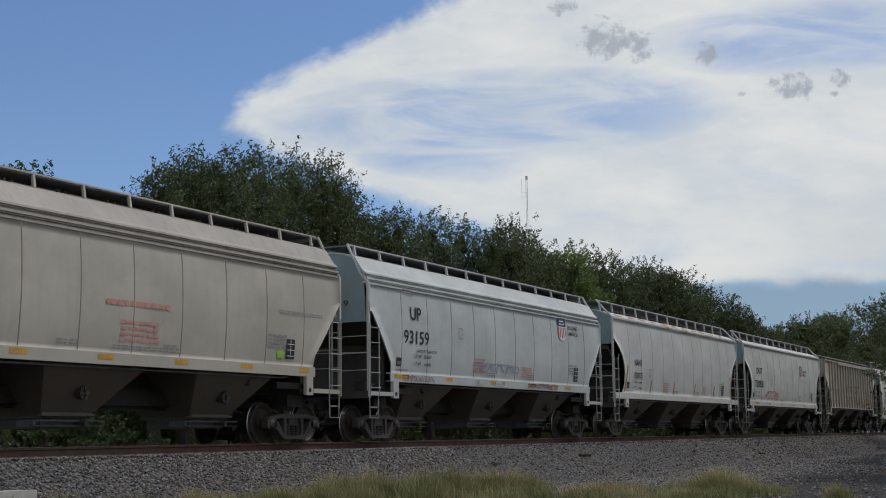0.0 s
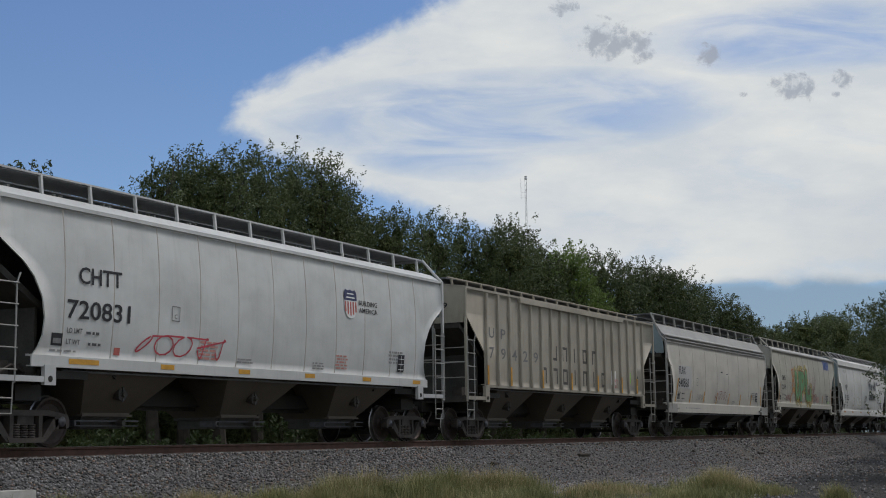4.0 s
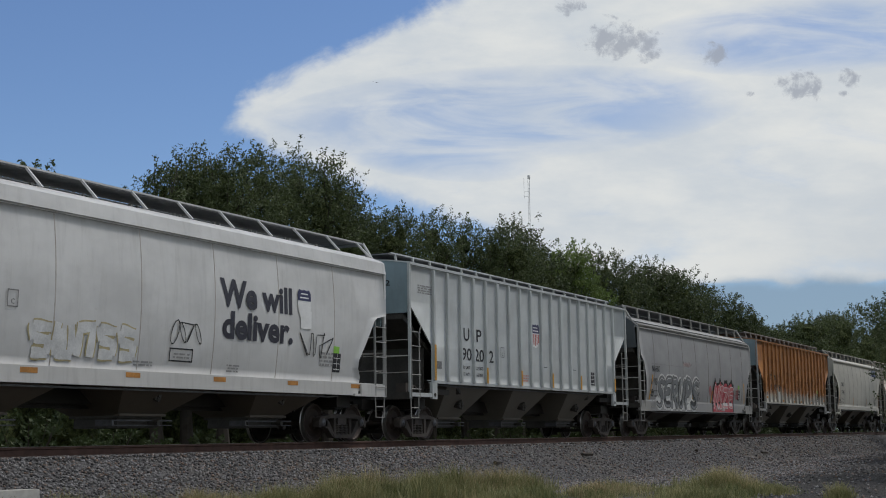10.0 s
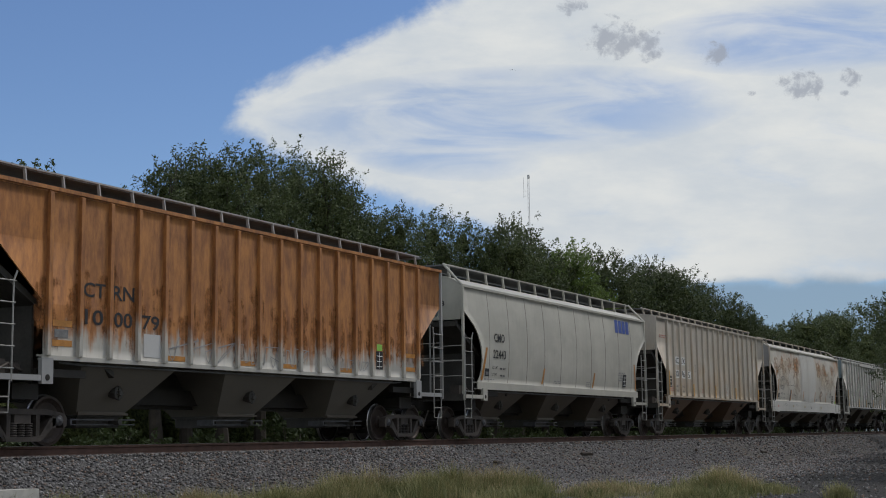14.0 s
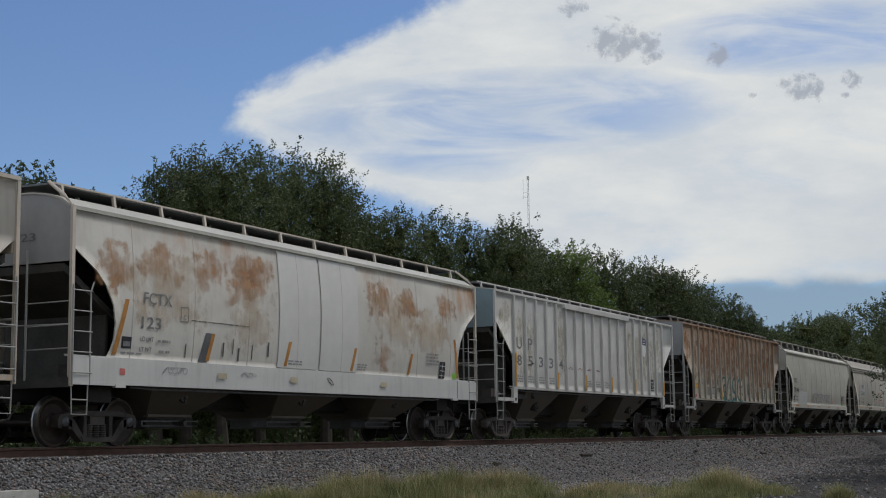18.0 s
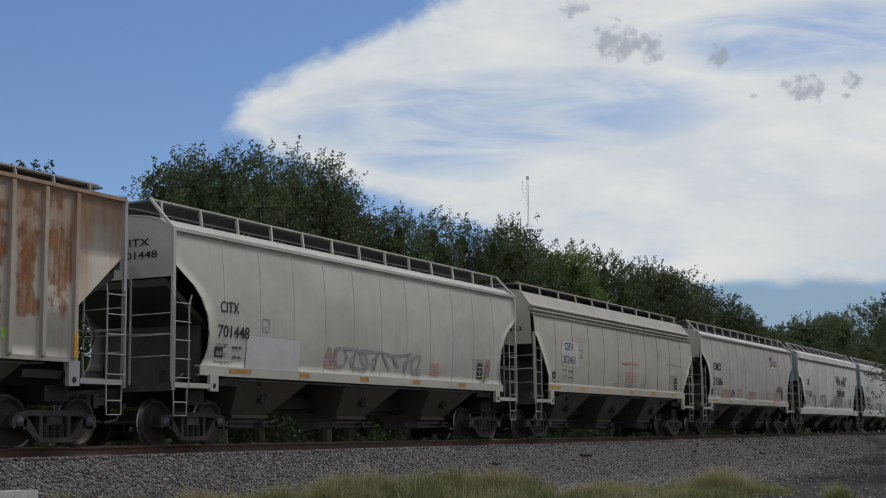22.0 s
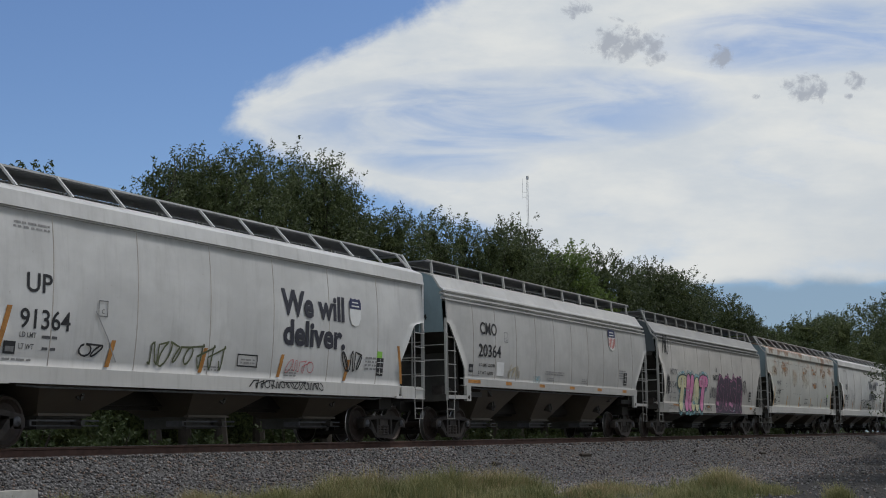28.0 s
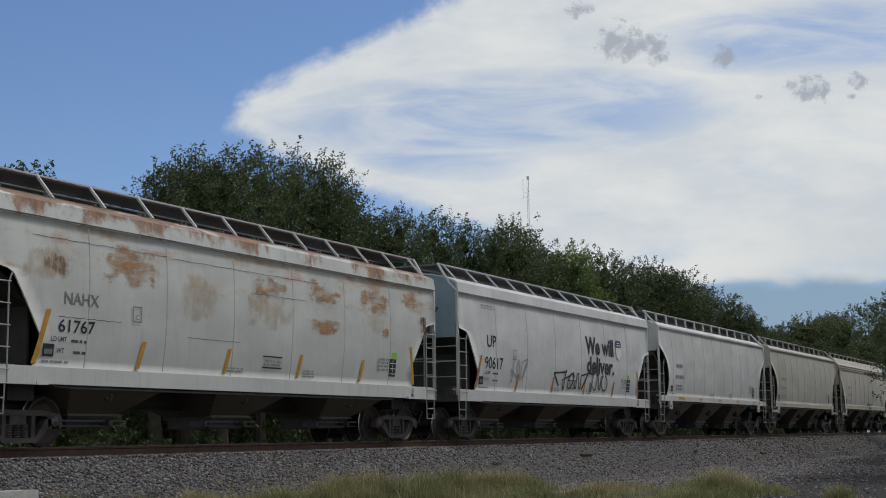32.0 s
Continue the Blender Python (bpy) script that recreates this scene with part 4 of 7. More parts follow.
def thin_paint(name, lo, hi, most=0.6, ragged=1.8, runs=0.8, sharp=0.6, grain=(1.0, 1.0, 1.0)):
    """Paint, dust or rust that fades out ragged to its edges and runs down the sheet."""
    m, t = material(name)
    tc = t.node("ShaderNodeTexCoord")
    p = t.vec("ADD", tc.outputs["Object"], t.join(t.math("MULTIPLY", t.node("ShaderNodeObjectInfo").outputs["Random"], 50.0), 0.0, 0.0))
    c = t.xyz(tc.outputs["Generated"])

    def within(u, w):
        ex = t.math("POWER", t.math("ABSOLUTE", t.math("MULTIPLY", t.math("SUBTRACT", u, 0.5), 2.0)), 2.5)
        ez = t.math("POWER", t.math("ABSOLUTE", t.math("MULTIPLY", t.math("SUBTRACT", w, 0.5), 2.0)), 2.5)
        return t.math("SUBTRACT", 1.0, t.math("ADD", ex, ez))
    bend = [t.math("MULTIPLY", t.math("SUBTRACT", t.noise(t.vec("ADD", p, (k, 0, k)), 1.9, 6.0, 0.62), 0.5), 1.5) for k in (0.0, 7.3)]
    inner = within(t.math("ADD", c[0], bend[0]), t.math("ADD", c[2], bend[1]))
    border = t.step(t.math("MINIMUM", t.math("MINIMUM", c[0], t.math("SUBTRACT", 1.0, c[0])), t.math("MINIMUM", c[2], t.math("SUBTRACT", 1.0, c[2]))), 0.0, 0.12)
    n = t.noise(t.scaled(p, grain), 2.6, 8.0, 0.68)
    r = t.noise(t.scaled(p, (9.0, 2.0, 0.7)), 1.4, 6.0, 0.6)
    v = t.math("ADD", t.math("MULTIPLY", t.math("SUBTRACT", n, 0.5), ragged), t.math("MULTIPLY", t.math("SUBTRACT", r, 0.5), runs))
    v = t.math("ADD", v, t.math("MULTIPLY", t.step(inner, 0.0, 1.0), 0.5))
    mask = t.math("MULTIPLY", t.math("MULTIPLY", t.step(v, 0.08, 0.08 + sharp), t.math("MULTIPLY", t.step(inner, 0.0, 0.75), border)), most)
    col = t.mix(t.step(t.noise(p, 4.0, 7.0, 0.7), 0.3, 0.7), lo, hi)
    d = t.node("ShaderNodeBsdfPrincipled", {"Base Color": col, "Roughness": 0.8, "Specular IOR Level": 0.2}).outputs[0]
    clear = t.node("ShaderNodeBsdfTransparent").outputs[0]
    t.node("ShaderNodeOutputMaterial", {"Surface": t.node("ShaderNodeMixShader", {0: mask, 1: clear, 2: d}).outputs[0]})
    return m


def mist(name, colour, least=0.35, most=0.85):
    """Spray too thin to cover."""
    m, t = material(name)
    p = t.node("ShaderNodeTexCoord").outputs["Object"]
    n = t.step(t.noise(p, 3.5, 6.0, 0.6), 0.3, 0.7)
    d = t.node("ShaderNodeBsdfPrincipled", {"Base Color": (*colour, 1), "Roughness": 0.7, "Specular IOR Level": 0.2}).outputs[0]
    clear = t.node("ShaderNodeBsdfTransparent").outputs[0]
    cover = t.math("MULTIPLY_ADD", n, most - least, least)
    t.node("ShaderNodeOutputMaterial", {"Surface": t.node("ShaderNodeMixShader", {0: cover, 1: clear, 2: d}).outputs[0]})
    return m


SPRAY["yellowmist"] = mist("thin yellow spray mist", (0.54, 0.45, 0.15), 0.05, 0.62)
SPRAY["cyanmist"] = mist("thin pale blue spray mist", (0.28, 0.50, 0.55), 0.0, 0.6)
SPRAY["tealmist"] = mist("thin teal spray mist", (0.08, 0.30, 0.32), 0.4, 0.8)
SPRAY["whitemist"] = thin_paint("thin white spray mist", (0.55, 0.53, 0.52), (0.66, 0.64, 0.63), 0.8, 2.0, 1.5)
SPRAY["pinkmist"] = thin_paint("faded pink spray mist", (0.40, 0.26, 0.25), (0.46, 0.31, 0.29), 0.45, 2.0)
SPRAY["rose"] = plain("pale red spray paint", (0.52, 0.16, 0.17), 0.5)
SPRAY["olive"] = plain("dark olive spray paint", (0.09, 0.10, 0.05), 0.6)
SPRAY["ochre"] = plain("thin ochre spray paint", (0.42, 0.36, 0.20), 0.6)
SPRAY["mauve"] = plain("dull pink spray paint", (0.44, 0.17, 0.30), 0.5)
SPRAY["dusk"] = plain("thin blue-grey spray paint", (0.22, 0.25, 0.36), 0.6)
SPRAY["ash"] = plain("dull grey spray paint", (0.19, 0.195, 0.20), 0.5)
BLOOM = thin_paint("orange rust bloom", (0.33, 0.155, 0.065), (0.52, 0.28, 0.13), 0.85, 1.3, 0.5, 0.85, (0.6, 1.0, 0.6))
PALEBLOOM = thin_paint("pale ochre rust stain", (0.45, 0.30, 0.17), (0.56, 0.41, 0.25), 0.55, 1.3, 0.4, 0.9, (0.6, 1.0, 0.6))
DEEPRUST = thin_paint("deep brown rust", (0.085, 0.035, 0.018), (0.20, 0.075, 0.03), 0.9, 1.5, 1.2, 0.6)
ROOFBLOOM = thin_paint("orange rust on a roof", (0.34, 0.15, 0.05), (0.50, 0.26, 0.10), 1.0, 2.0, 0.6, 0.4)
FLAKE = thin_paint("rust where paint flaked off in level strips", (0.34, 0.155, 0.065), (0.53, 0.29, 0.13), 0.80, 2.2, 0.2, 0.75, (0.5, 1.0, 2.2))
OCHRE = thin_paint("ochre dust on paint", (0.33, 0.27, 0.13), (0.42, 0.36, 0.20), 0.55, 1.3, 0.8, 0.9)
PANELRUST = thin_paint("rust run down between ribs", (0.17, 0.062, 0.022), (0.36, 0.15, 0.05), 0.85, 1.6, 1.3, 0.75)


SOFTRUST = thin_paint("soft rust run down between ribs", (0.20, 0.068, 0.024), (0.36, 0.14, 0.045), 0.86, 1.1, 0.9, 0.75)


def bloom(h, x0, x1, z0, z1, mat=None, name="rust_bloom", off=0.005):
    n = max(2, int((z1 - z0) / 0.15))
    pts = [(x, z0 + (z1 - z0) * i / n) for i in range(n + 1) for x in (x0, x1)]
    return h.patch(name, (pts, [(2 * i, 2 * i + 1, 2 * i + 3, 2 * i + 2) for i in range(n)]), mat or BLOOM, "", off)


def scrawl(h, x0, x1, z0, z1, n, colour, seed=1, w=0.014, label=""):
    """One running sprayed line of loops and zigzags, no letters."""
    rnd = random.Random(seed)
    path = []
    step = (x1 - x0) / n
    zc, rz = (z0 + z1) / 2, (z1 - z0) / 2
    for i in range(n):
        cx = x0 + step * (i + 0.5)
        kind = rnd.choice(("loop", "loop", "zig", "hook"))
        p, q = rnd.uniform(0.6, 1.0), rnd.uniform(0, 6)
        if kind == "loop":
            path += [(cx + step * 0.55 * p * math.sin(k * 0.6 + q), zc + rz * p * math.cos(k * 0.6 + 0.3)) for k in range(11)]
        elif kind == "zig":
            path += [(cx + step * (-0.45 + 0.9 * k / 9), zc + rz * (0.9 if k % 2 else -0.9) * rnd.uniform(0.6, 1)) for k in (0, 2, 3, 5, 6, 8, 9)]
        else:
            path += [(cx + step * (0.4 - 0.09 * k), zc + rz * math.sin(k * 0.75 + 1)) for k in range(8)]
    fine = []
    for a, b in zip(path, path[1:]):
        fine += [(a[0] + (b[0] - a[0]) * u / 3, a[1] + (b[1] - a[1]) * u / 3) for u in range(3)]
    return h.patch("graffiti", ribbon(fine, w), SPRAY[colour], label, 0.012)


def shield(h, x, z0, w, hh, lower="stripes"):
    """A heraldic badge drawn in plain fields."""
    out = [(-0.5, 0.86), (-0.38, 1.0), (-0.15, 0.96), (0, 1.0), (0.15, 0.96), (0.38, 1.0), (0.5, 0.86), (0.47, 0.30), (0.30, 0.06), (0, 0.0), (-0.30, 0.06), (-0.47, 0.30)]
    pts = [(x + a * w, z0 + b * hh) for a, b in out] + [(x, z0 + 0.5 * hh)]
    n = len(out)
    base = h.patch("badge", (pts, [(n, i, (i + 1) % n) for i in range(n)]), WHITE, "blue-topped shield badge", 0.009)
    topf = [(-0.5, 0.86), (-0.38, 1.0), (-0.15, 0.96), (0, 1.0), (0.15, 0.96), (0.38, 1.0), (0.5, 0.86), (0.485, 0.62), (-0.485, 0.62)]
    h.patch("badge_top", ([(x + a * w, z0 + b * hh) for a, b in topf], [tuple(range(9))]), NAVY, "", 0.013, base)
    for b, half in ((0.85, 0.26), (0.72, 0.32)):
        h.patch("badge_bar", ([(x - half * w, z0 + (b - 0.022) * hh), (x + half * w, z0 + (b - 0.022) * hh), (x + half * w, z0 + (b + 0.022) * hh), (x - half * w, z0 + (b + 0.022) * hh)], [(0, 1, 2, 3)]), WHITE, "", 0.015, base)
    if lower == "stripes":
        for k in range(5):
            a = -0.40 + k * 0.2
            lo = 0.10 + 0.55 * abs(a) ** 1.6
            h.patch("badge_stripe", ([(x + (a - 0.055) * w, z0 + lo * hh), (x + (a + 0.055) * w, z0 + lo * hh), (x + (a + 0.055) * w, z0 + 0.58 * hh), (x + (a - 0.055) * w, z0 + 0.58 * hh)], [(0, 1, 2, 3)]), RED, "", 0.013, base)
    return base


def plate(h, x, z, c="C"):
    """A small framed clearance mark."""
    g = []
    for a, b, e, f in ((0, 0.26, 0, 0.02), (0, 0.26, 0.28, 0.30), (0, 0.02, 0, 0.30), (0.24, 0.26, 0, 0.30)):
        g.append(([(x + a, z + e), (x + b, z + e), (x + b, z + f), (x + a, z + f)], [(0, 1, 2, 3)]))
    h.patch("plate_mark", merged(g), FADED, "", 0.007)
    h.text(c, x + 0.09, x + 0.17, z + 0.05, z + 0.14, FADED)


def stencil_box(h, x, z, sticker=None):
    b = h.rect("stencil_panel", x, x + 0.34, z, z + 0.44, INK, "black lubrication stencil panel", 0.007)
    for k in range(3):
        h.rect("stencil_line", x + 0.03, x + 0.31, z + 0.06 + 0.13 * k, z + 0.075 + 0.13 * k, WHITE, "", 0.011)
    h.rect("stencil_line", x + 0.16, x + 0.175, z + 0.02, z + 0.42, WHITE, "", 0.0125)
    if sticker:
        h.rect("sticker", x + sticker[0], x + sticker[0] + 0.26, z + sticker[1], z + sticker[1] + 0.16, LIME, "lime green paper sticker", 0.007)


def sill_tapes(h, first, step, n, w=0.42, mat=None, wide=0.8):
    zs0, zs1 = h.c["sill"]
    y = h.ys(h.zb) + 0.026
    for k in range(n):
        x = first + step * k
        if x + w > h.L - 1.0:
            break
        ww = wide if k == 0 else w
        hh = 0.095
        g = Geo().add([(x, -y, zs1 - 0.035 - hh), (x + ww, -y, zs1 - 0.035 - hh), (x + ww, -y, zs1 - 0.035), (x, -y, zs1 - 0.035)], [(0, 1, 2, 3)])
        part("reflective_tape", g, mat or AMBER, h.root)


def side_tapes(h, n, mat=None, tall=0.95, short=0.5, first=1.12, lean=0.28):
    top = tall
    for k in range(n):
        x = first + (h.L - 2 * first - 0.1) * k / (n - 1)
        hgt = tall if k in (0, n - 1) else short
        sl = lean if k < n - 1 else -lean
        h.rect("reflective_tape", x, x + 0.12, h.zb + 0.05, h.zb + 0.05 + hgt, mat or ORANGE, "", 0.007, sl)


def weights(h, x, z, ld="", lt="", mat=None):
    mat = mat or GREYINK
    h.text("LD LMT", x, x + 0.40, z + 0.20, z + 0.29, mat)
    h.text("LT WT", x, x + 0.36, z, z + 0.09, mat)
    if ld:
        h.text(ld, x + 0.5, x + 0.92, z + 0.20, z + 0.29, mat)
        h.text(lt, x + 0.55, x + 0.92, z, z + 0.09, mat)
    else:
        h.bars(x + 0.5, x + 0.92, z + 0.20, z + 0.29, 1, mat)
        h.bars(x + 0.55, x + 0.92, z, z + 0.09, 1, mat)


def small_print(h, reds=True, left=1.35):
    z = h.zb
    L = h.L
    h.bars(left, left + 0.7, z + 0.08, z + 0.14, 1, FADED)
    h.bars(L * 0.42, L * 0.42 + 0.6, z + 0.10, z + 0.22, 2, FADED)
    h.bars(L * 0.60, L * 0.60 + 0.5, z + 0.08, z + 0.26, 3, FADED)
    h.bars(L - 3.1, L - 2.35, z + 0.35, z + 0.70, 4, FADED)
    h.rect("stencil_panel", left + 0.02, left + 0.30, z + 0.18, z + 0.40, INK, "", 0.007)
    h.rect("stencil_line", left + 0.06, left + 0.26, z + 0.22, z + 0.31, FADED, "", 0.011)
    if reds:
        h.bars(L * 0.34, L * 0.34 + 0.62, z + 0.12, z + 0.52, 5, PINKRED)
        h.bars(L * 0.66, L * 0.66 + 0.55, z + 0.12, z + 0.48, 5, PINKRED)


def end_marks(h, mark, num, mat=None):
    """The mark and number high on the front end."""
    z = h.ze - 0.28
    for body, a, b, w in ((mark, z + 0.02, z + 0.17, 0.36 + 0.1 * len(mark)), (num, z - 0.24, z - 0.09, 0.16 * len(num))):
        if body:
            vs, fs = lettering(body)
            y0 = -0.15
            g = Geo().add([(0.008, y0 - u * w + w / 2 * 0, a + v * (b - a)) for u, v in vs], fs)
            part("lettering", g, mat or INK, h.root)


SLATE = plain("dark slate lettering", (0.035, 0.035, 0.048), 0.5, 0, 0.2, 5.0)


def slogan(h, x, z=2.22, size=1.0):
    h.text("We will", x, x + 2.72 * size, z + 0.60 * size, z + 1.20 * size, SLATE, bold=0.034)
    h.text("deliver.", x + 0.1, x + 2.76 * size, z - 0.06 * size, z + 0.53 * size, SLATE, bold=0.034)


def panels(h, rows):
    """Writing set between the ribs: (text, rib number, width, low, high, ink)."""
    for body, k, w, z0, z1, ink in rows:
        m = 1.36 + h.step * (k + 0.5)
        h.text(body, m - w / 2, m + w / 2, z0, z1, ink)


def rib_tapes(h, ks, z=0.5, tall=0.95, mat=None):
    for i, k in enumerate(ks):
        x = 1.36 + h.step * k
        t = tall if i == 0 else z
        g = Geo().box(x - 0.05, x + 0.05, -1.583, -1.574, h.zb, h.zb + t)
        part("reflective_tape", g, mat or AMBER, h.root)


# ---- the cars of the train, front to rear ----
SEAMS = {}


def seam_ink(tone):
    k = "%.2f" % tone
    if k not in SEAMS:
        SEAMS[k] = plain("dirty weld line", (tone * 0.85, tone * 0.77, tone * 0.68), 0.7, 0, 0.3, 4.0)
    return SEAMS[k]


def smooth_car(label, mat, marks, L, cut="curve", roof="plain", zb=1.60, ze=4.24, zr=4.93, sill=(1.40, 1.60), gap=1.38, tone=0.2, first=1.65, **more):
    n = int((L - 2 * first) / gap + 0.5)
    seams = [first + (L - 2 * first) * i / n for i in range(n + 1)]
    c = dict(label=label, mat=mat, marks=marks, L=L, kind="smooth", cut=cut, roof=roof, zb=zb, ze=ze, zr=zr, sill=sill, seams=seams, seam=seam_ink(tone))
    c.update(more)
    return c


def rib_car(label, mat, marks, L, zb=1.58, ze=4.33, zr=4.68, **more):
    c = dict(label=label, mat=mat, marks=marks, L=L, kind="rib", cut="rib", roof="rib", zb=zb, ze=ze, zr=zr, sill=(1.50, 1.58), posts=17, lean=0.96, postw=0.016)
    c.update(more)
    return c


P = {}


def tone(key, colour, **kw):
    P[key] = paint("weathered car paint " + key, colour, **kw)
    return P[key]


tone("beige", (0.46, 0.43, 0.37), dirt=0.25)
tone("bluegrey", (0.50, 0.53, 0.53), dirt=0.28)
tone("lightgrey", (0.56, 0.57, 0.56), dirt=0.28)
tone("tan", (0.39, 0.36, 0.30), dirt=0.55)
tone("pearl", (0.47, 0.455, 0.425), dirt=0.32)
tone("creamstreak", (0.54, 0.50, 0.44), dirt=0.45, rust=0.86, zmid=2.4, zslope=-0.03, patch=1.0, streak=0.6, lane=2.6, soft=0.26, blend=0.70, tones=((0.34, 0.195, 0.09), (0.55, 0.38, 0.20)))
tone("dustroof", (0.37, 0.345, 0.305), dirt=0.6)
tone("roofgrey", (0.33, 0.33, 0.32), dirt=0.5)
tone("brownchute", (0.17, 0.095, 0.055), dirt=0.5)
tone("grey", (0.47, 0.47, 0.455), dirt=0.30)
tone("dullgrey", (0.53, 0.515, 0.485), dirt=0.32)
tone("palebeige", (0.565, 0.545, 0.50), dirt=0.25)
tone("warmgrey", (0.46, 0.45, 0.40), dirt=0.26)
tone("white", (0.60, 0.605, 0.595), dirt=0.32)
tone("greychute", (0.16, 0.148, 0.125), dirt=0.5)
tone("midgrey", (0.33, 0.335, 0.34), dirt=0.30)
tone("rusty", (0.50, 0.49, 0.45), dirt=0.40, rust=1.1, zmid=2.20, zslope=0.34, patch=0.8, streak=0.5, lane=4.5, soft=0.17, blend=0.95, tones=((0.20, 0.068, 0.017), (0.47, 0.195, 0.050)))
tone("cream", (0.56, 0.50, 0.43), dirt=0.35)
tone("creamrust", (0.58, 0.56, 0.51), dirt=0.35, rust=0.45, zmid=3.2, zslope=0.08, patch=(0.5, 0.30), streak=0.25, lane=3.0, soft=0.20, blend=0.82, tones=((0.30, 0.125, 0.045), (0.50, 0.26, 0.10)))
tone("ashgrey", (0.57, 0.565, 0.54), dirt=0.38)
tone("rustgrey", (0.41, 0.375, 0.32), dirt=0.60, rust=0.70, zmid=2.9, zslope=0.10, patch=1.0, streak=0.5, lane=2.6, soft=0.26, blend=0.72, tones=((0.20, 0.080, 0.030), (0.38, 0.18, 0.07)))
tone("palegreen", (0.55, 0.56, 0.525), dirt=0.25, rust=0.48, zmid=3.2, zslope=0.10, patch=(0.75, 2.4), streak=0.15, lane=3.0, soft=0.20, blend=0.75, tones=((0.28, 0.12, 0.045), (0.48, 0.26, 0.11)))
tone("roofrust", (0.56, 0.57, 0.54), dirt=0.35, rust=0.80, zmid=4.3, zslope=0.25, patch=(0.6, 0.5), streak=0.12, soft=0.10, tones=((0.13, 0.055, 0.022), (0.34, 0.16, 0.06)))
tone("spotroof", (0.53, 0.54, 0.53), dirt=0.3, rust=0.55, zmid=4.3, zslope=0.0)
tone("sillwhite", (0.62, 0.62, 0.60), dirt=0.35)
# Darker bluish end colours with the shade of the end faces put in.
tone("endblueshade", (0.23, 0.31, 0.345), dirt=0.35)
tone("enddarkshade", (0.085, 0.098, 0.108), dirt=0.4)
tone("ladder", (0.37, 0.37, 0.355), dirt=0.5)
tone("silver", (0.50, 0.51, 0.51), dirt=0.2)
SPRAY["bare"] = plain("thin dull buff spray paint", (0.36, 0.32, 0.26), 0.7, 0, 0.4, 2.0)
SPRAY["clean"] = plain("clean white car paint", (0.585, 0.57, 0.535), 0.55, 0, 0.05)
SPRAY["primer"] = plain("fresh grey primer patch", (0.50, 0.495, 0.485), 0.6, 0, 0.06)


def m_a(h):
    h.bars(8.3, 10.2, 2.62, 2.80, 1, PINKRED)
    h.bars(8.7, 9.9, 1.95, 2.40, 4, PINKRED)
    h.bars(8.5, 10.0, 1.80, 1.90, 2, FADED)
    h.bars(14.0, 15.8, 2.85, 2.95, 2, FADED)
    stencil_box(h, 14.35, 1.86, (-0.35, 0.0))
    sill_tapes(h, 1.4, 2.25, 7)
    small_print(h, False)


def m_b(h):
    h.text("UP", 2.11, 2.72, 3.12, 3.47)
    h.text("93159", 1.74, 3.14, 2.50, 2.85)
    h.text("CAPACITY 5188 CUFT", 2.44, 3.62, 2.30, 2.37)
    weights(h, 2.37, 1.95, "224500", "61500")
    plate(h, 4.94, 2.78)
    shield(h, 12.6, 3.15, 0.70, 0.75)
    h.text("BUILDING", 13.15, 14.0, 3.55, 3.68)
    h.text("AMERICA", 13.15, 14.0, 3.35, 3.48)
    h.bars(1.75, 2.3, 3.75, 3.95, 3, FADED)
    sill_tapes(h, 1.28, 2.9, 6)
    h.bars(5.87, 6.63, 1.89, 2.33, 5, PINKRED)
    h.bars(9.3, 10.1, 1.86, 2.2, 5, PINKRED)
    scrawl(h, 5.9, 9.08, 1.92, 2.20, 9, "dusk", 3, 0.016)
    scrawl(h, 1.7, 3.5, 1.52, 1.70, 9, "maroon", 4, 0.01)
    scrawl(h, 6.05, 6.7, 1.53, 1.68, 5, "white", 6, 0.02)
    scrawl(h, 7.4, 8.25, 1.53, 1.68, 5, "white", 7, 0.02)
    scrawl(h, 9.75, 11.7, 1.54, 1.70, 11, "maroon", 5, 0.014)
    scrawl(h, 11.6, 12.2, 1.54, 1.70, 4, "orange", 9, 0.016)
    stencil_box(h, h.L - 2.6, 1.86)
    small_print(h, False)
    end_marks(h, "UP", "93159")


def m_c(h):
    h.text("NAHX", 2.2, 3.05, 2.62, 2.86)
    for k in range(11):  # rust ovals on the roof's slope
        x, r = 1.3 + 1.32 * k, random.Random(900 + k)
        w = r.uniform(0.35, 0.6)
        pts = [(x + w * math.cos(i * math.tau / 14), 0.5 + 0.42 * math.sin(i * math.tau / 14)) for i in range(14)]
        g = Geo().add([(a, -1.44 + 0.24 * b - 0.006, h.ze + 0.10 + 0.15 * b + 0.006) for a, b in pts], [tuple(range(14))])
        part("rust_bloom", g, ROOFBLOOM, h.root)
    h.text("508175", 2.15, 3.1, 2.14, 2.38)
    weights(h, 2.1, 1.78)
    plate(h, 3.85, 2.25)
    side_tapes(h, 6)
    small_print(h)
    stencil_box(h, h.L - 2.75, 1.72, (0.1, 0.46))
    end_marks(h, "NAHX", "508175", FADED)


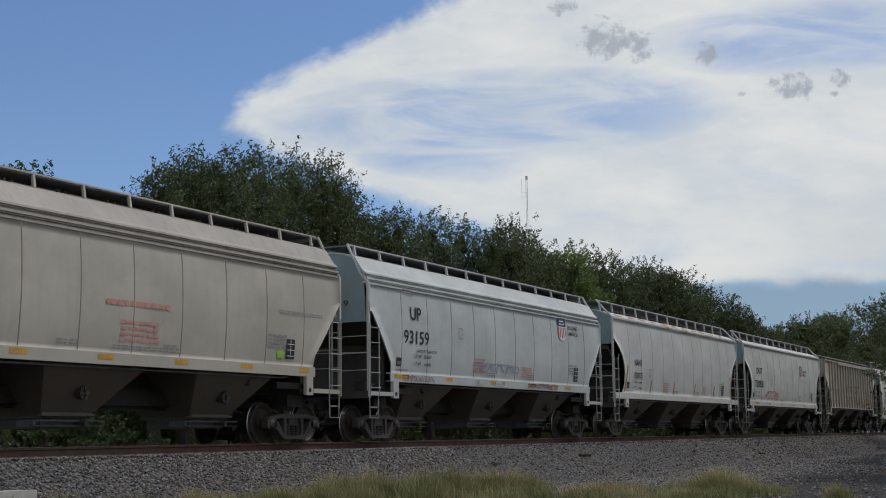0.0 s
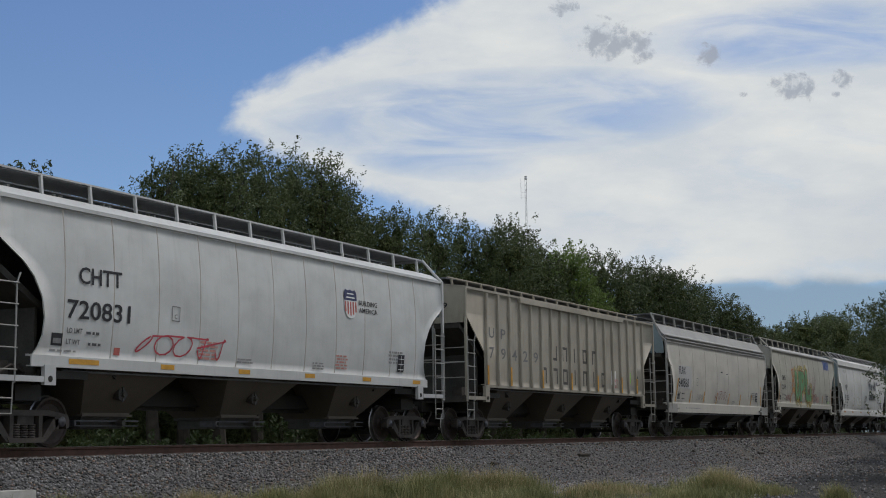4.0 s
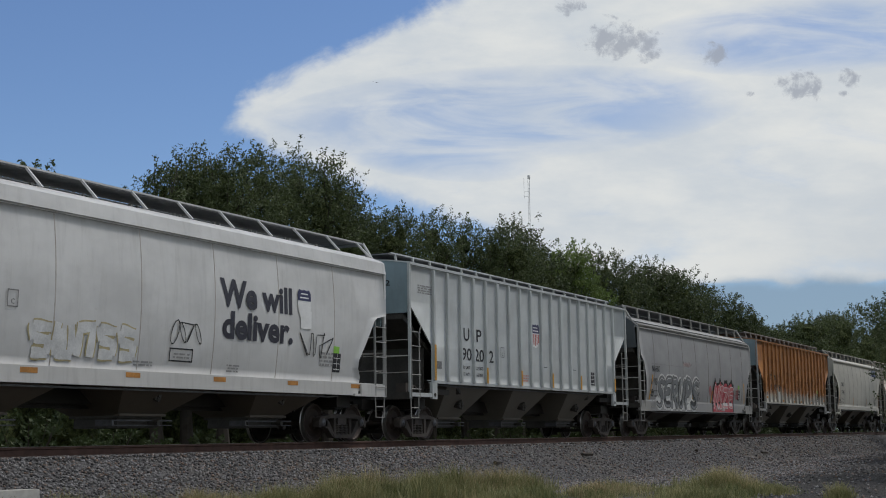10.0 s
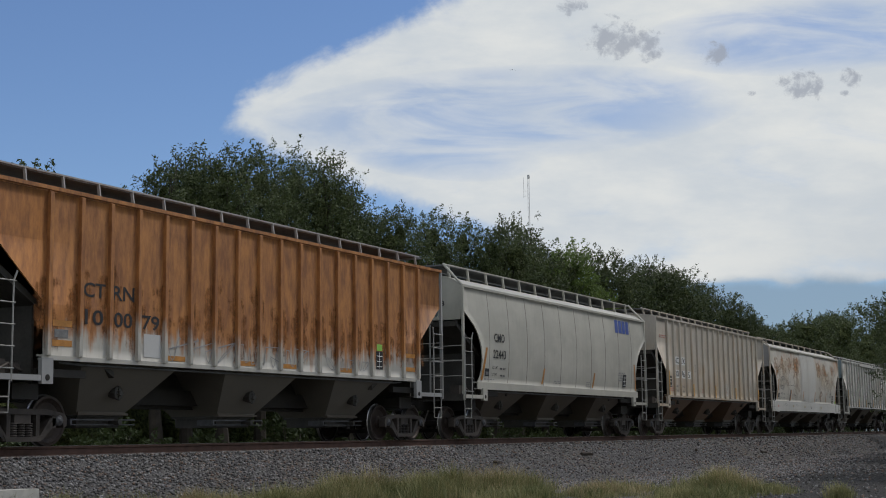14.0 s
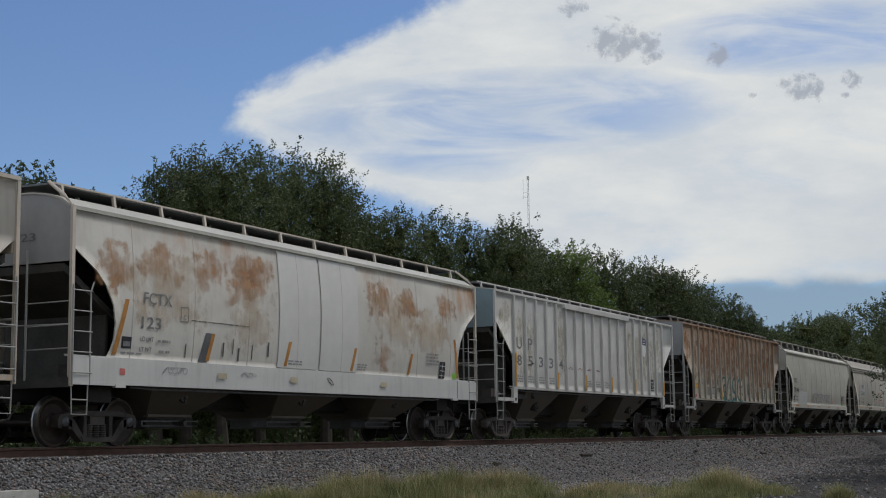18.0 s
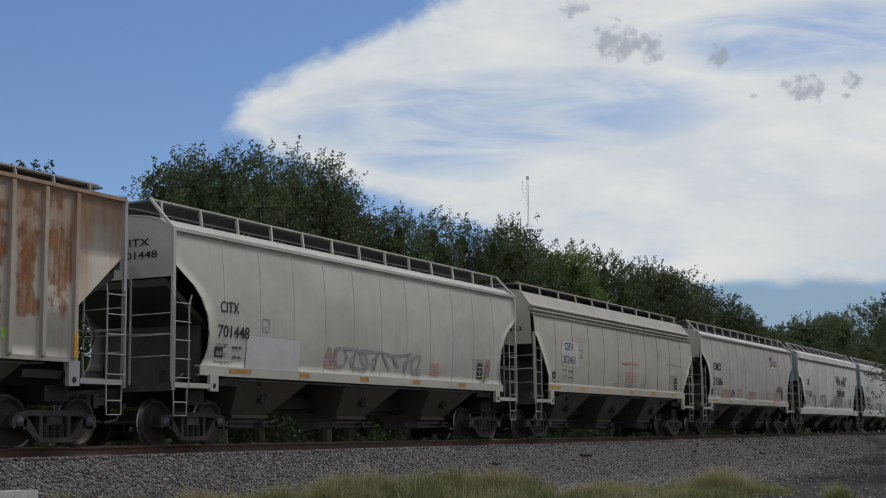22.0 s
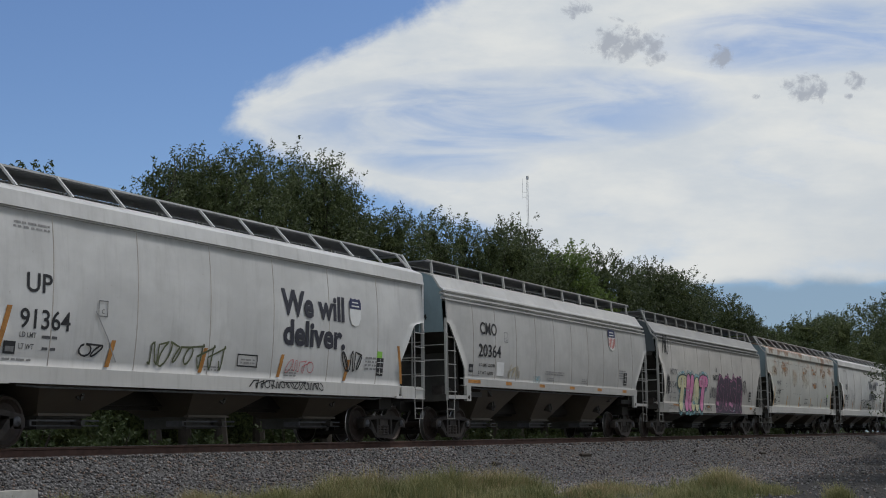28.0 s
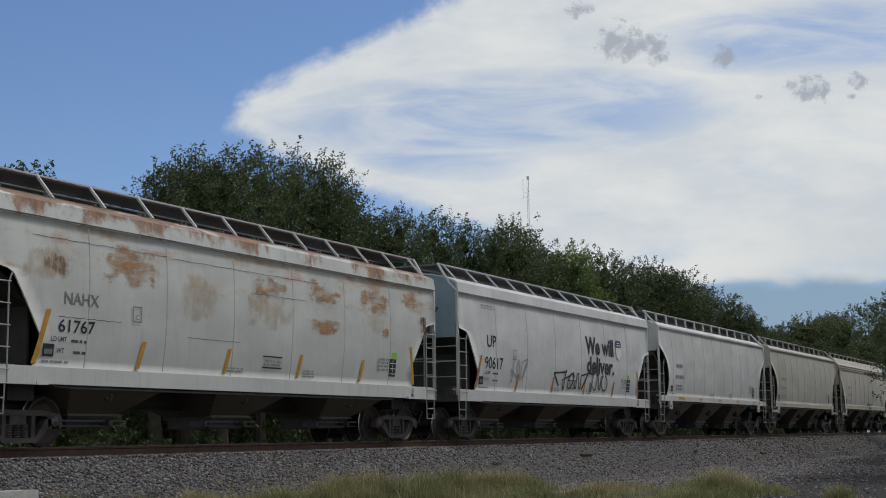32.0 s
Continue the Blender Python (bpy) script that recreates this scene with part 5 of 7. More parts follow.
def m_d(h):
    h.text("CHTT", 2.01, 3.19, 2.92, 3.23)
    h.text("720831", 1.72, 3.45, 2.28, 2.62)
    weights(h, 1.75, 1.82)
    plate(h, 4.7, 2.42)
    shield(h, 11.6, 2.95, 0.6, 0.7)
    h.text("BUILDING", 12.0, 12.9, 3.30, 3.42)
    h.text("AMERICA", 12.0, 12.9, 3.12, 3.24)
    sill_tapes(h, 1.85, 2.6, 6)
    scrawl(h, 3.6, 6.6, 1.72, 2.15, 5, "red", 8, 0.018)
    h.rect("reflective_tape", 3.05, 3.22, 1.68, 1.82, RED)
    small_print(h)
    stencil_box(h, h.L - 2.6, 1.75)
    end_marks(h, "CHTT", "720831")


NAMEINK = plain("weathered dark lettering paint", (0.085, 0.08, 0.075), 0.7, 0, 0.35, 9.0)


def m_e(h):
    ink = FADED
    panels(h, [("U", 0, 0.36, 2.95, 3.25, ink), ("P", 1, 0.34, 2.95, 3.25, ink), ("7", 0, 0.32, 2.35, 2.68, ink), ("9", 1, 0.34, 2.35, 2.68, ink),
               ("4", 2, 0.36, 2.35, 2.68, ink), ("2", 3, 0.34, 2.35, 2.68, ink), ("9", 4, 0.34, 2.35, 2.68, ink)])
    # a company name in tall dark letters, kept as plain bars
    t = 0.085
    for z0, z1, spans in ((2.49, 2.96, ((6.34, 6.80, 0, 1), (7.26, 7.67, 1, 0), (8.29, 8.37, 0, 0), (9.09, 9.46, 1, 1), (9.99, 10.38, 1, 0))),
                          (1.74, 2.24, ((5.54, 5.90, 1, 0), (6.36, 6.82, 1, 0), (7.28, 7.68, 1, 1), (8.31, 8.39, 0, 0), (9.09, 9.45, 1, 0), (10.06, 10.14, 0, 0), (10.86, 11.20, 1, 1)))):
        for a, b, top, low in spans:
            h.rect("name_bar", a, a + t, z0, z1, NAMEINK)
            if b - a > 0.1:
                h.rect("name_bar", b - t, b, z0, z1, NAMEINK)
            if top:
                h.rect("name_bar", a + t, b - t, z1 - t, z1, NAMEINK)
            if low:
                h.rect("name_bar", a + t, b - t, z0, z0 + t, NAMEINK)
    rib_tapes(h, (0, 2, 5, 8, 11, 14, 16), 0.55, 0.55)
    m = 1.36 + h.step * 15.5
    h.rect("sticker", m - 0.25, m - 0.08, 1.95, 2.35, LIME, "lime green paper sticker")
    h.bars(m - 0.2, m + 0.25, 1.7, 1.9, 3, FADED)
    scrawl(h, 11.9, 12.5, 1.75, 2.05, 3, "red", 9, 0.012)
    h.rect("paint_patch", 11.85, 12.35, 1.85, 2.35, WHITE)
    stencil_box(h, h.L - 2.2, 1.8)
    end_marks(h, "UP", "79429")


def m_f(h):
    h.rect("repaint_patch", 1.39, 3.19, 1.93, 2.86, SPRAY["primer"], "fresh light grey repaint patch", 0.005)
    h.text("FURX", 1.49, 2.37, 2.50, 2.82, off=0.009)
    h.text("840860", 1.42, 2.81, 1.98, 2.35, off=0.009)
    weights(h, 1.4, 1.50)
    plate(h, 3.9, 2.1)
    side_tapes(h, 8, AMBER, 0.95, 0.5, 1.05)
    scrawl(h, 6.6, 8.6, 1.55, 1.95, 5, "maroon", 12, 0.012)
    scrawl(h, 4.0, 5.0, 1.5, 1.75, 3, "grey", 13)
    h.rect("scrape", 7.6, 7.9, 2.75, 2.80, INK)
    h.rect("scrape", 8.5, 8.8, 2.70, 2.73, INK)
    h.bars(2.5, 4.6, 1.13, 1.19, 1, FADED)
    small_print(h, False)
    stencil_box(h, h.L - 2.2, 1.55)
    end_marks(h, "FURX", "840860")


def m_g(h):
    h.text("CMO", 1.91, 2.64, 2.79, 3.04)
    h.text("22349", 1.84, 2.73, 2.31, 2.56)
    weights(h, 1.8, 1.80)
    plate(h, 3.6, 2.4)
    side_tapes(h, 6)
    piece(h, "UPL", 4.85, 8.65, 1.66, 3.50, ("green",), "maroon", 0.20, 0.040, "green sprayed fat letters with maroon outline over thin yellow mist", "yellowmist", "", 0.04, (1.0, 1.0, 1.3), 3, 0.07, 0.26)
    scrawl(h, 4.05, 4.60, 2.95, 3.50, 2, "orange", 22, 0.030)
    scrawl(h, 4.05, 4.62, 2.50, 2.98, 2, "orange", 26, 0.030)
    scrawl(h, 4.05, 4.62, 2.10, 2.55, 3, "orange", 27, 0.026)
    scrawl(h, 2.68, 3.72, 1.75, 2.05, 7, "maroon", 23, 0.013)
    for k in range(9):
        x = 8.5 + 0.21 * k
        r = random.Random(60 + k)
        h.patch("graffiti", ribbon(rounded([(9.35 + r.uniform(-0.3, 0.3), 1.8 + r.uniform(-0.1, 0.5)), (9.2 + (x - 9.3) * 0.5, 2.5 + r.uniform(-0.2, 0.2)), (x, 3.0 + r.uniform(-0.3, 0.55))], 3), 0.013), SPRAY["maroon"], "", 0.008 + 0.0004 * k)
    scrawl(h, 9.3, 10.2, 1.78, 2.25, 4, "maroon", 24, 0.014)
    scrawl(h, 7.75, 8.35, 2.0, 2.7, 4, "violet", 25, 0.012)
    # a lessor's slanted blue lettering block, kept as plain shapes
    for k in range(4):
        x = 12.35 + 0.38 * k
        h.patch("logo_block", ([(x, 3.68), (x + 0.30, 3.68), (x + 0.36, 4.14), (x + 0.06, 4.14)], [(0, 1, 2, 3)]), BLUE, "", 0.008)
    h.patch("logo_bar", ([(12.15, 4.16), (13.75, 4.16), (13.76, 4.21), (12.16, 4.21)], [(0, 1, 2, 3)]), BLUE, "", 0.008)
    small_print(h)
    stencil_box(h, h.L - 2.6, 1.75, (0.38, -0.05))
    end_marks(h, "CMO", "22349")


def m_hopper_slogan(num, seed, tags=None, tapes="sill"):
    def marks(h):
        h.text("UP", 1.82, 2.45, 2.66, 3.0)
        h.text(num, 1.70, 2.95, 2.03, 2.38)
        weights(h, 1.72, 1.68)
        plate(h, 3.67, 2.36)
        slogan(h, 9.68)
        shield(h, 12.9, 2.76, 0.55, 0.68, "plain")
        h.bars(1.5, 2.4, 3.75, 3.9, 2, FADED)
        for k, z in enumerate((1.62, 1.86)):
            h.rect("stencil_line", 8.1, 8.85, z, z + 0.03, INK)
        for x in (8.1, 8.82):
            h.rect("stencil_line", x, x + 0.03, 1.62, 1.88, INK, "", 0.008)
        h.bars(8.2, 8.75, 1.69, 1.82, 2, FADED)
        if tapes == "sill":
            sill_tapes(h, 1.35, 2.75, 6, mat=ORANGE)
        else:
            side_tapes(h, 6)
        small_print(h, False)
        stencil_box(h, h.L - 2.5, 1.62, (0.0, 0.44))
        end_marks(h, "UP", num)
        if tags:
            tags(h)
    return marks


def tags_h(h):
    bubbles(h, 4.25, 7.1, 1.48, 2.28, 5, ("white",), "ochre", 31, "thin ochre sprayed outline figures", 0.03, fat=0.12)
    scrawl(h, 8.1, 9.1, 1.95, 2.45, 4, "black", 32, 0.013)
    scrawl(h, 12.7, 14.2, 1.9, 2.5, 4, "black", 33, 0.014)
    h.rect("paint_patch", 12.75, 13.2, 2.55, 2.95, WHITE)


def tags_t(h):
    scrawl(h, 3.0, 4.3, 1.9, 2.3, 4, "buff", 41, 0.03)
    scrawl(h, 5.0, 6.8, 1.65, 2.25, 4, "grey", 42, 0.03)
    scrawl(h, 8.9, 11.9, 1.62, 2.15, 7, "grey", 43, 0.05)
    scrawl(h, 13.4, 14.2, 2.5, 3.1, 3, "grey", 44, 0.012)


def tags_u(h):
    scrawl(h, 3.22, 3.85, 1.62, 1.85, 2, "black", 51, 0.020)
    h.patch("scrape", ribbon([(3.6, 2.45), (3.95, 2.0), (4.25, 1.55)], 0.014), SPRAY["grey"], "", 0.012)
    scrawl(h, 5.13, 7.7, 1.52, 2.02, 7, "olive", 52, 0.022)
    scrawl(h, 12.3, 13.3, 1.62, 2.2, 3, "black", 53, 0.024)
    scrawl(h, 8.57, 11.55, 1.19, 1.37, 15, "black", 54, 0.014)
    scrawl(h, 9.95, 11.1, 1.56, 1.86, 4, "rose", 55, 0.010)


def tags_y(h):
    scrawl(h, 3.4, 4.8, 1.7, 2.5, 3, "grey", 61, 0.02)
    scrawl(h, 6.8, 11.8, 1.55, 2.2, 8, "black", 62, 0.028)


def m_i(h):
    panels(h, [("U", 2, 0.36, 2.74, 3.10, INK), ("P", 3, 0.34, 2.74, 3.10, INK), ("90", 2, 0.62, 2.19, 2.54, INK), ("20", 3, 0.62, 2.19, 2.54, INK), ("2", 4, 0.28, 2.19, 2.54, INK)])
    m = 1.36 + h.step * 2.5
    h.text("LD LMT", m - 0.3, m + 0.2, 1.95, 2.04)
    h.text("LT WT", m - 0.3, m + 0.16, 1.76, 1.85)
    m = 1.36 + h.step * 3.5
    h.text("222300", m - 0.22, m + 0.24, 1.95, 2.04)
    h.text("63700", m - 0.2, m + 0.2, 1.76, 1.85)
    shield(h, 1.36 + h.step * 8.5, 2.78, 0.62, 0.74)
    plate(h, 1.36 + h.step * 5.3, 2.38)
    rib_tapes(h, (0, 4, 7, 10, 13, 17), 0.45)
    h.bars(0.5, 1.3, 3.85, 4.1, 4, FADED)
    h.bars(1.36 + h.step * 7.2, 1.36 + h.step * 7.8, 1.72, 1.95, 3, PINKRED)
    stencil_box(h, 1.36 + h.step * 14.3, 1.75)
    h.rect("stencil_panel", 1.55, 1.85, 1.9, 2.1, FADED)
    for k in (3, 9, 12):
        h.rect("scrape", 1.36 + h.step * k + 0.25, 1.36 + h.step * k + 0.50, 2.2, 2.22, INK)
    end_marks(h, "UP", "90202")


def m_j(h):
    h.text("NAHX", 1.35, 2.28, 2.44, 2.68)
    h.text("61113", 1.29, 1.98, 1.95, 2.20)
    weights(h, 1.2, 1.50)
    side_tapes(h, 6, AMBER)
    layer(h, "graffiti", [field(2.9, 6.9, 1.04, 2.05, random.Random(7), 0.10)], SPRAY["white"], 0.006, None, "thin white sprayed ground behind grey letters")
    piece(h, "SERUPS", 2.05, 7.45, 1.02, 2.34, ("ash",), "black", 0.135, 0.028, "dull grey sprayed fat letters with black outline and white lights", "white", "white", 0.05, (0.9, 1, 1, 1, 0.95, 1.1), 5)
    red = layer(h, "graffiti", [field(9.60, 13.0, 1.0, 2.42, random.Random(8), 0.10)], SPRAY["black"], 0.006, None, "red sprayed block with white letters and ragged black edge")
    layer(h, "graffiti_fill", [field(9.72, 12.88, 1.0, 2.27, random.Random(9), 0.07)], SPRAY["red"], 0.009, red)
    piece(h, "NIZE", 9.80, 12.80, 1.12, 2.16, ("rose",), "white", 0.085, 0.035, "pale red sprayed letters edged in white", "", "", 0.03, (1.1, 0.7, 1.05, 1.0), 6)
    bloom(h, 9.75, 12.8, 1.0, 1.42, SPRAY["whitemist"], "graffiti", 0.011)
    scrawl(h, 1.95, 2.5, 1.86, 2.1, 3, "silver", 77, 0.014)
    bloom(h, 5.2, 6.6, 2.75, 3.05, SPRAY["pinkmist"], "graffiti")
    scrawl(h, 6.75, 7.65, 1.62, 1.80, 6, "black", 73, 0.012)
    scrawl(h, 6.7, 7.7, 1.42, 1.58, 6, "black", 78, 0.012)
    scrawl(h, 9.0, 9.5, 1.65, 2.1, 3, "red", 74, 0.014)
    scrawl(h, 13.2, 13.7, 1.55, 2.1, 3, "red", 75, 0.014)
    scrawl(h, 0.9, 2.2, 1.05, 1.28, 6, "grey", 76, 0.02)
    h.bars(1.3, 5.4, 2.74, 2.78, 1, FADED)
    stencil_box(h, h.L - 2.4, 1.55, (0.0, 0.5))
    small_print(h, False)
    end_marks(h, "NAHX", "61113")


def m_k(h):
    panels(h, [("CT", 1, 0.60, 2.68, 2.95, INK), ("RN", 2, 0.62, 2.68, 2.95, INK), ("10", 1, 0.50, 2.18, 2.46, INK), ("00", 2, 0.52, 2.18, 2.46, INK), ("79", 3, 0.52, 2.18, 2.46, INK)])
    for k in range(18):
        r = random.Random(700 + k)
        a = 1.36 + h.step * (k - 0.5)
        bloom(h, a, a + h.step, r.uniform(1.5, 2.0), r.uniform(2.9, 3.6), PANELRUST)
    for x in (1.50, h.L - 2.0):
        for z in (1.75, 2.10):
            h.rect("reflective_tape", x, x + 0.5, z, z + 0.11, ORANGE)
    h.rect("stencil_panel", 1.55, 1.9, 1.9, 2.05, FADED)
    for k in (4, 7, 9, 12):
        m = 1.36 + h.step * (k + 0.5)
        h.rect("reflective_tape", m - 0.28, m + 0.28, 1.62, 1.72, ORANGE)
    scrawl(h, 4.6, 9.9, 1.62, 2.1, 9, "grey", 81, 0.012)
    scrawl(h, 10.6, 12.6, 1.65, 1.95, 6, "grey", 82, 0.010)
    stencil_box(h, 1.36 + h.step * 14.3, 1.75, (0.05, 0.46))
    h.rect("paint_patch", 4.0, 4.5, 1.66, 2.1, SPRAY["primer"])
    end_marks(h, "CTRN", "100079")


def m_l(h):
    h.text("CMO", 1.95, 2.68, 2.79, 3.04)
    h.text("22443", 1.88, 2.77, 2.31, 2.56)
    weights(h, 1.85, 1.80)
    side_tapes(h, 4)
    for k in range(4):
        x = 12.35 + 0.38 * k
        h.patch("logo_block", ([(x, 3.68), (x + 0.30, 3.68), (x + 0.36, 4.14), (x + 0.06, 4.14)], [(0, 1, 2, 3)]), BLUE, "", 0.008)
    small_print(h, False)
    stencil_box(h, h.L - 2.6, 1.75)
    end_marks(h, "CMO", "22443")


def m_m(h):
    for k, w in ((1, 0.64), (2, 0.64)):
        m = 1.36 + h.step * (k + 0.5)
        h.rect("decal", m - 0.34, m + 0.34, 2.82, 3.14, WHITE, "white decal square", 0.005)
    for k in (1, 2, 3):
        m = 1.36 + h.step * (k + 0.5)
        h.rect("decal", m - 0.33, m + 0.30, 2.28, 2.60, WHITE, "", 0.005)
    panels(h, [("NC", 1, 0.58, 2.86, 3.10, INK), ("UX", 2, 0.58, 2.86, 3.10, INK), ("30", 1, 0.46, 2.32, 2.57, INK), ("76", 2, 0.46, 2.32, 2.57, INK), ("5", 3, 0.2, 2.32, 2.57, INK)])
    rib_tapes(h, (0, 4, 8, 12, 17), 0.5)
    plate(h, 1.36 + h.step * 4.4, 2.6)
    scrawl(h, 1.36 + h.step * 10.2, 1.36 + h.step * 10.8, 1.65, 2.2, 2, "white", 91, 0.016)
    h.bars(0.4, 1.3, 3.8, 3.95, 2, PINKRED)
    m = 1.36 + h.step * 1.5
    h.text("LD LMT", m - 0.3, m + 0.2, 1.90, 1.99, FADED)
    h.text("LT WT", m - 0.3, m + 0.16, 1.72, 1.81, FADED)
    m += h.step
    h.text("221500", m - 0.22, m + 0.22, 1.90, 1.99, FADED)
    h.text("64500", m - 0.2, m + 0.2, 1.72, 1.81, FADED)
    for x in (1.5, 5.9, 9.3):
        h.bars(x + 0.1, x + 0.6, 1.75, 1.95, 3, PINKRED)
    stencil_box(h, 1.55, 1.9)
    end_marks(h, "NCUX", "30765")


def m_n(h):
    h.text("FCTX", 1.95, 2.82, 2.69, 2.92, FADED)
    h.text("123", 1.91, 2.5, 2.22, 2.45, FADED)
    weights(h, 1.9, 1.78, mat=FADED)
    plate(h, 3.1, 2.42)
    side_tapes(h, 6, ORANGE, 1.05, 0.55)
    h.patch("primer_patch", ([(3.75, 1.66), (4.05, 1.66), (4.25, 2.25), (3.95, 2.25)], [(0, 1, 2, 3)]), SPRAY["silver"], "grey primer patch", 0.007)
    h.rect("repaint_patch", 6.62, 8.28, h.zb + 0.02, h.ze - 0.02, SPRAY["clean"], "cleaner white repainted sheet", 0.004)
    h.rect("repaint_patch", 8.36, 10.05, h.zb + 0.02, h.ze - 0.02, SPRAY["clean"], "", 0.004)
    for x0, x1, z0, z1 in ((4.4, 6.7, 2.75, 4.10), (4.6, 6.6, 3.3, 4.10), (0.5, 1.8, 2.7, 3.9), (1.6, 3.4, 3.0, 4.08), (3.4, 4.7, 3.0, 4.08), (10.2, 12.0, 3.0, 4.08), (11.8, 13.4, 2.9, 4.08), (14.0, 15.6, 3.1, 4.05), (10.7, 12.0, 1.66, 2.7)):
        bloom(h, x0, x1, z0, z1)
    for x0, x1, z0, z1 in ((0.9, 4.4, 2.1, 3.9), (4.4, 6.6, 1.75, 3.4), (10.2, 13.6, 2.2, 4.0), (12.4, 15.2, 2.0, 3.6)):
        bloom(h, x0, x1, z0, z1, PALEBLOOM, "rust_bloom", 0.0065)
    h.bars(3.45, 5.5, 2.46, 2.50, 1, NAMEINK)
    for k, x in enumerate((3.3, 4.55, 4.9, 5.1, 5.6, 6.2)):
        h.rect("scrape", x, x + 0.03 + 0.02 * (k % 2), 1.72 + 0.07 * (k % 3), 2.0 + 0.09 * (k % 3), NAMEINK, "", 0.008)
    scrawl(h, 2.6, 3.4, 1.38, 1.52, 5, "grey", 102, 0.008)
    scrawl(h, 5.2, 5.8, 1.40, 1.50, 4, "grey", 103, 0.007)
    scrawl(h, 8.7, 8.95, 1.32, 1.50, 1, "black", 104, 0.012)
    h.rect("reflective_tape", 1.35, 1.5, 1.32, 1.44, RED)
    for x in (4.4, 7.1, 11.2):
        h.rect("sticker", x, x + 0.3, 1.34, 1.46, SPRAY["buff"], "", 0.03)
    stencil_box(h, h.L - 2.3, 1.66, (0.8, 0.0))
    small_print(h, False)
    end_marks(h, "", "123", FADED)


def m_o(h):
    panels(h, [("U", 0, 0.40, 2.72, 3.08, FADED), ("P", 1, 0.36, 2.72, 3.08, FADED), ("8", 0, 0.34, 2.22, 2.54, FADED), ("5", 1, 0.34, 2.22, 2.54, FADED),
               ("3", 2, 0.34, 2.22, 2.54, FADED), ("3", 3, 0.34, 2.22, 2.54, FADED), ("4", 4, 0.36, 2.22, 2.54, FADED)])
    rib_tapes(h, (0, 4, 7, 10, 13, 17), 0.52, 1.0)
    shield(h, 1.36 + h.step * 14.5, 2.98, 0.44, 0.72, "plain")
    for k in (1, 5, 6, 7, 8):
        scrawl(h, 1.36 + h.step * k + 0.2, 1.36 + h.step * k + 0.65, 2.25, 2.32, 1, "maroon", 110 + k, 0.012)
    for k in (0, 1, 2, 3, 7, 8, 9):
        m = 1.36 + h.step * (k + 0.5)
        h.bars(m - 0.28, m + 0.24, 1.72, 1.95, 3, FADED)
    for k, z in ((0, 1.62), (1, 1.62), (4, 1.7), (12, 1.65), (13, 1.62), (14, 1.8), (15, 1.62), (16, 2.2)):
        a = 1.36 + h.step * k
        bloom(h, a + 0.05, a + h.step - 0.05, z, h.ze - 0.06, OCHRE, "dust_stain")
    bloom(h, 0.15, 1.3, 2.9, h.ze - 0.1, OCHRE, "dust_stain")
    stencil_box(h, 1.36 + h.step * 15.3, 1.72)
    end_marks(h, "UP", "85334")


def m_p(h):
    panels(h, [("CT", 1, 0.56, 2.66, 2.88, FADED), ("RN", 2, 0.58, 2.66, 2.88, FADED), ("10", 1, 0.46, 2.18, 2.42, FADED), ("05", 2, 0.48, 2.18, 2.42, FADED), ("11", 3, 0.36, 2.18, 2.42, FADED)])
    for k in range(17):
        r = random.Random(500 + k)
        a = 1.36 + h.step * k
        bloom(h, a + 0.02, a + h.step - 0.02, r.uniform(1.5, 2.3), h.ze + r.uniform(-0.1, 0.3) - 0.2, SOFTRUST)
    bloom(h, 0.1, 1.3, 3.0, h.ze - 0.2)
    piece(h, "CASE", 5.5, 9.05, 1.56, 2.58, ("bare",), "black", 0.115, 0.030, "dull buff sprayed letters with black outline and teal mist", "tealmist", "", 0.0, (1.1, 1, 0.9, 1.0), 7)
    scrawl(h, 4.64, 5.1, 2.15, 2.42, 3, "black", 126, 0.014)
    scrawl(h, 4.64, 5.4, 1.86, 2.10, 5, "black", 127, 0.014)
    scrawl(h, 9.9, 10.45, 1.8, 2.4, 4, "black", 128, 0.013)
    scrawl(h, 12.4, 13.1, 1.65, 2.3, 3, "grey", 129, 0.016)
    for k in (2, 3):
        scrawl(h, 1.36 + h.step * k + 0.1, 1.36 + h.step * k + 0.7, 1.7, 2.1, 3, "black", 122 + k, 0.012)
    h.rect("reflective_tape", 1.50, 2.05, 2.0, 2.2, AMBER)
    h.rect("reflective_tape", 1.55, 1.8, 1.62, 1.74, RED)
    h.rect("paint_patch", 4.0, 4.5, 1.7, 2.05, SPRAY["primer"])
    rib_tapes(h, (5, 9, 13, 17), 0.45, 0.45)
    stencil_box(h, 1.36 + h.step * 14.3, 1.75, (0.4, 0.1))
    end_marks(h, "CTRN", "100511")


def m_q(h):
    h.text("CITX", 1.51, 2.18, 2.71, 2.95)
    h.text("701448", 1.45, 2.57, 2.20, 2.46)
    weights(h, 1.42, 1.78)
    plate(h, 3.05, 2.38)
    h.rect("repaint_patch", 2.50, 4.58, 1.60, 2.28, SPRAY["primer"], "clean light repaint patch", 0.005)
    scrawl(h, 5.6, 10.4, 1.75, 2.25, 9, "grey", 131, 0.03)
    sill_tapes(h, 1.91, 2.7, 6, mat=ORANGE)
    small_print(h)
    stencil_box(h, h.L - 2.75, 1.72, (0.4, -0.05))
    scrawl(h, h.L - 2.3, h.L - 1.9, 1.7, 2.3, 3, "maroon", 132, 0.016)
    end_marks(h, "CITX", "701448")


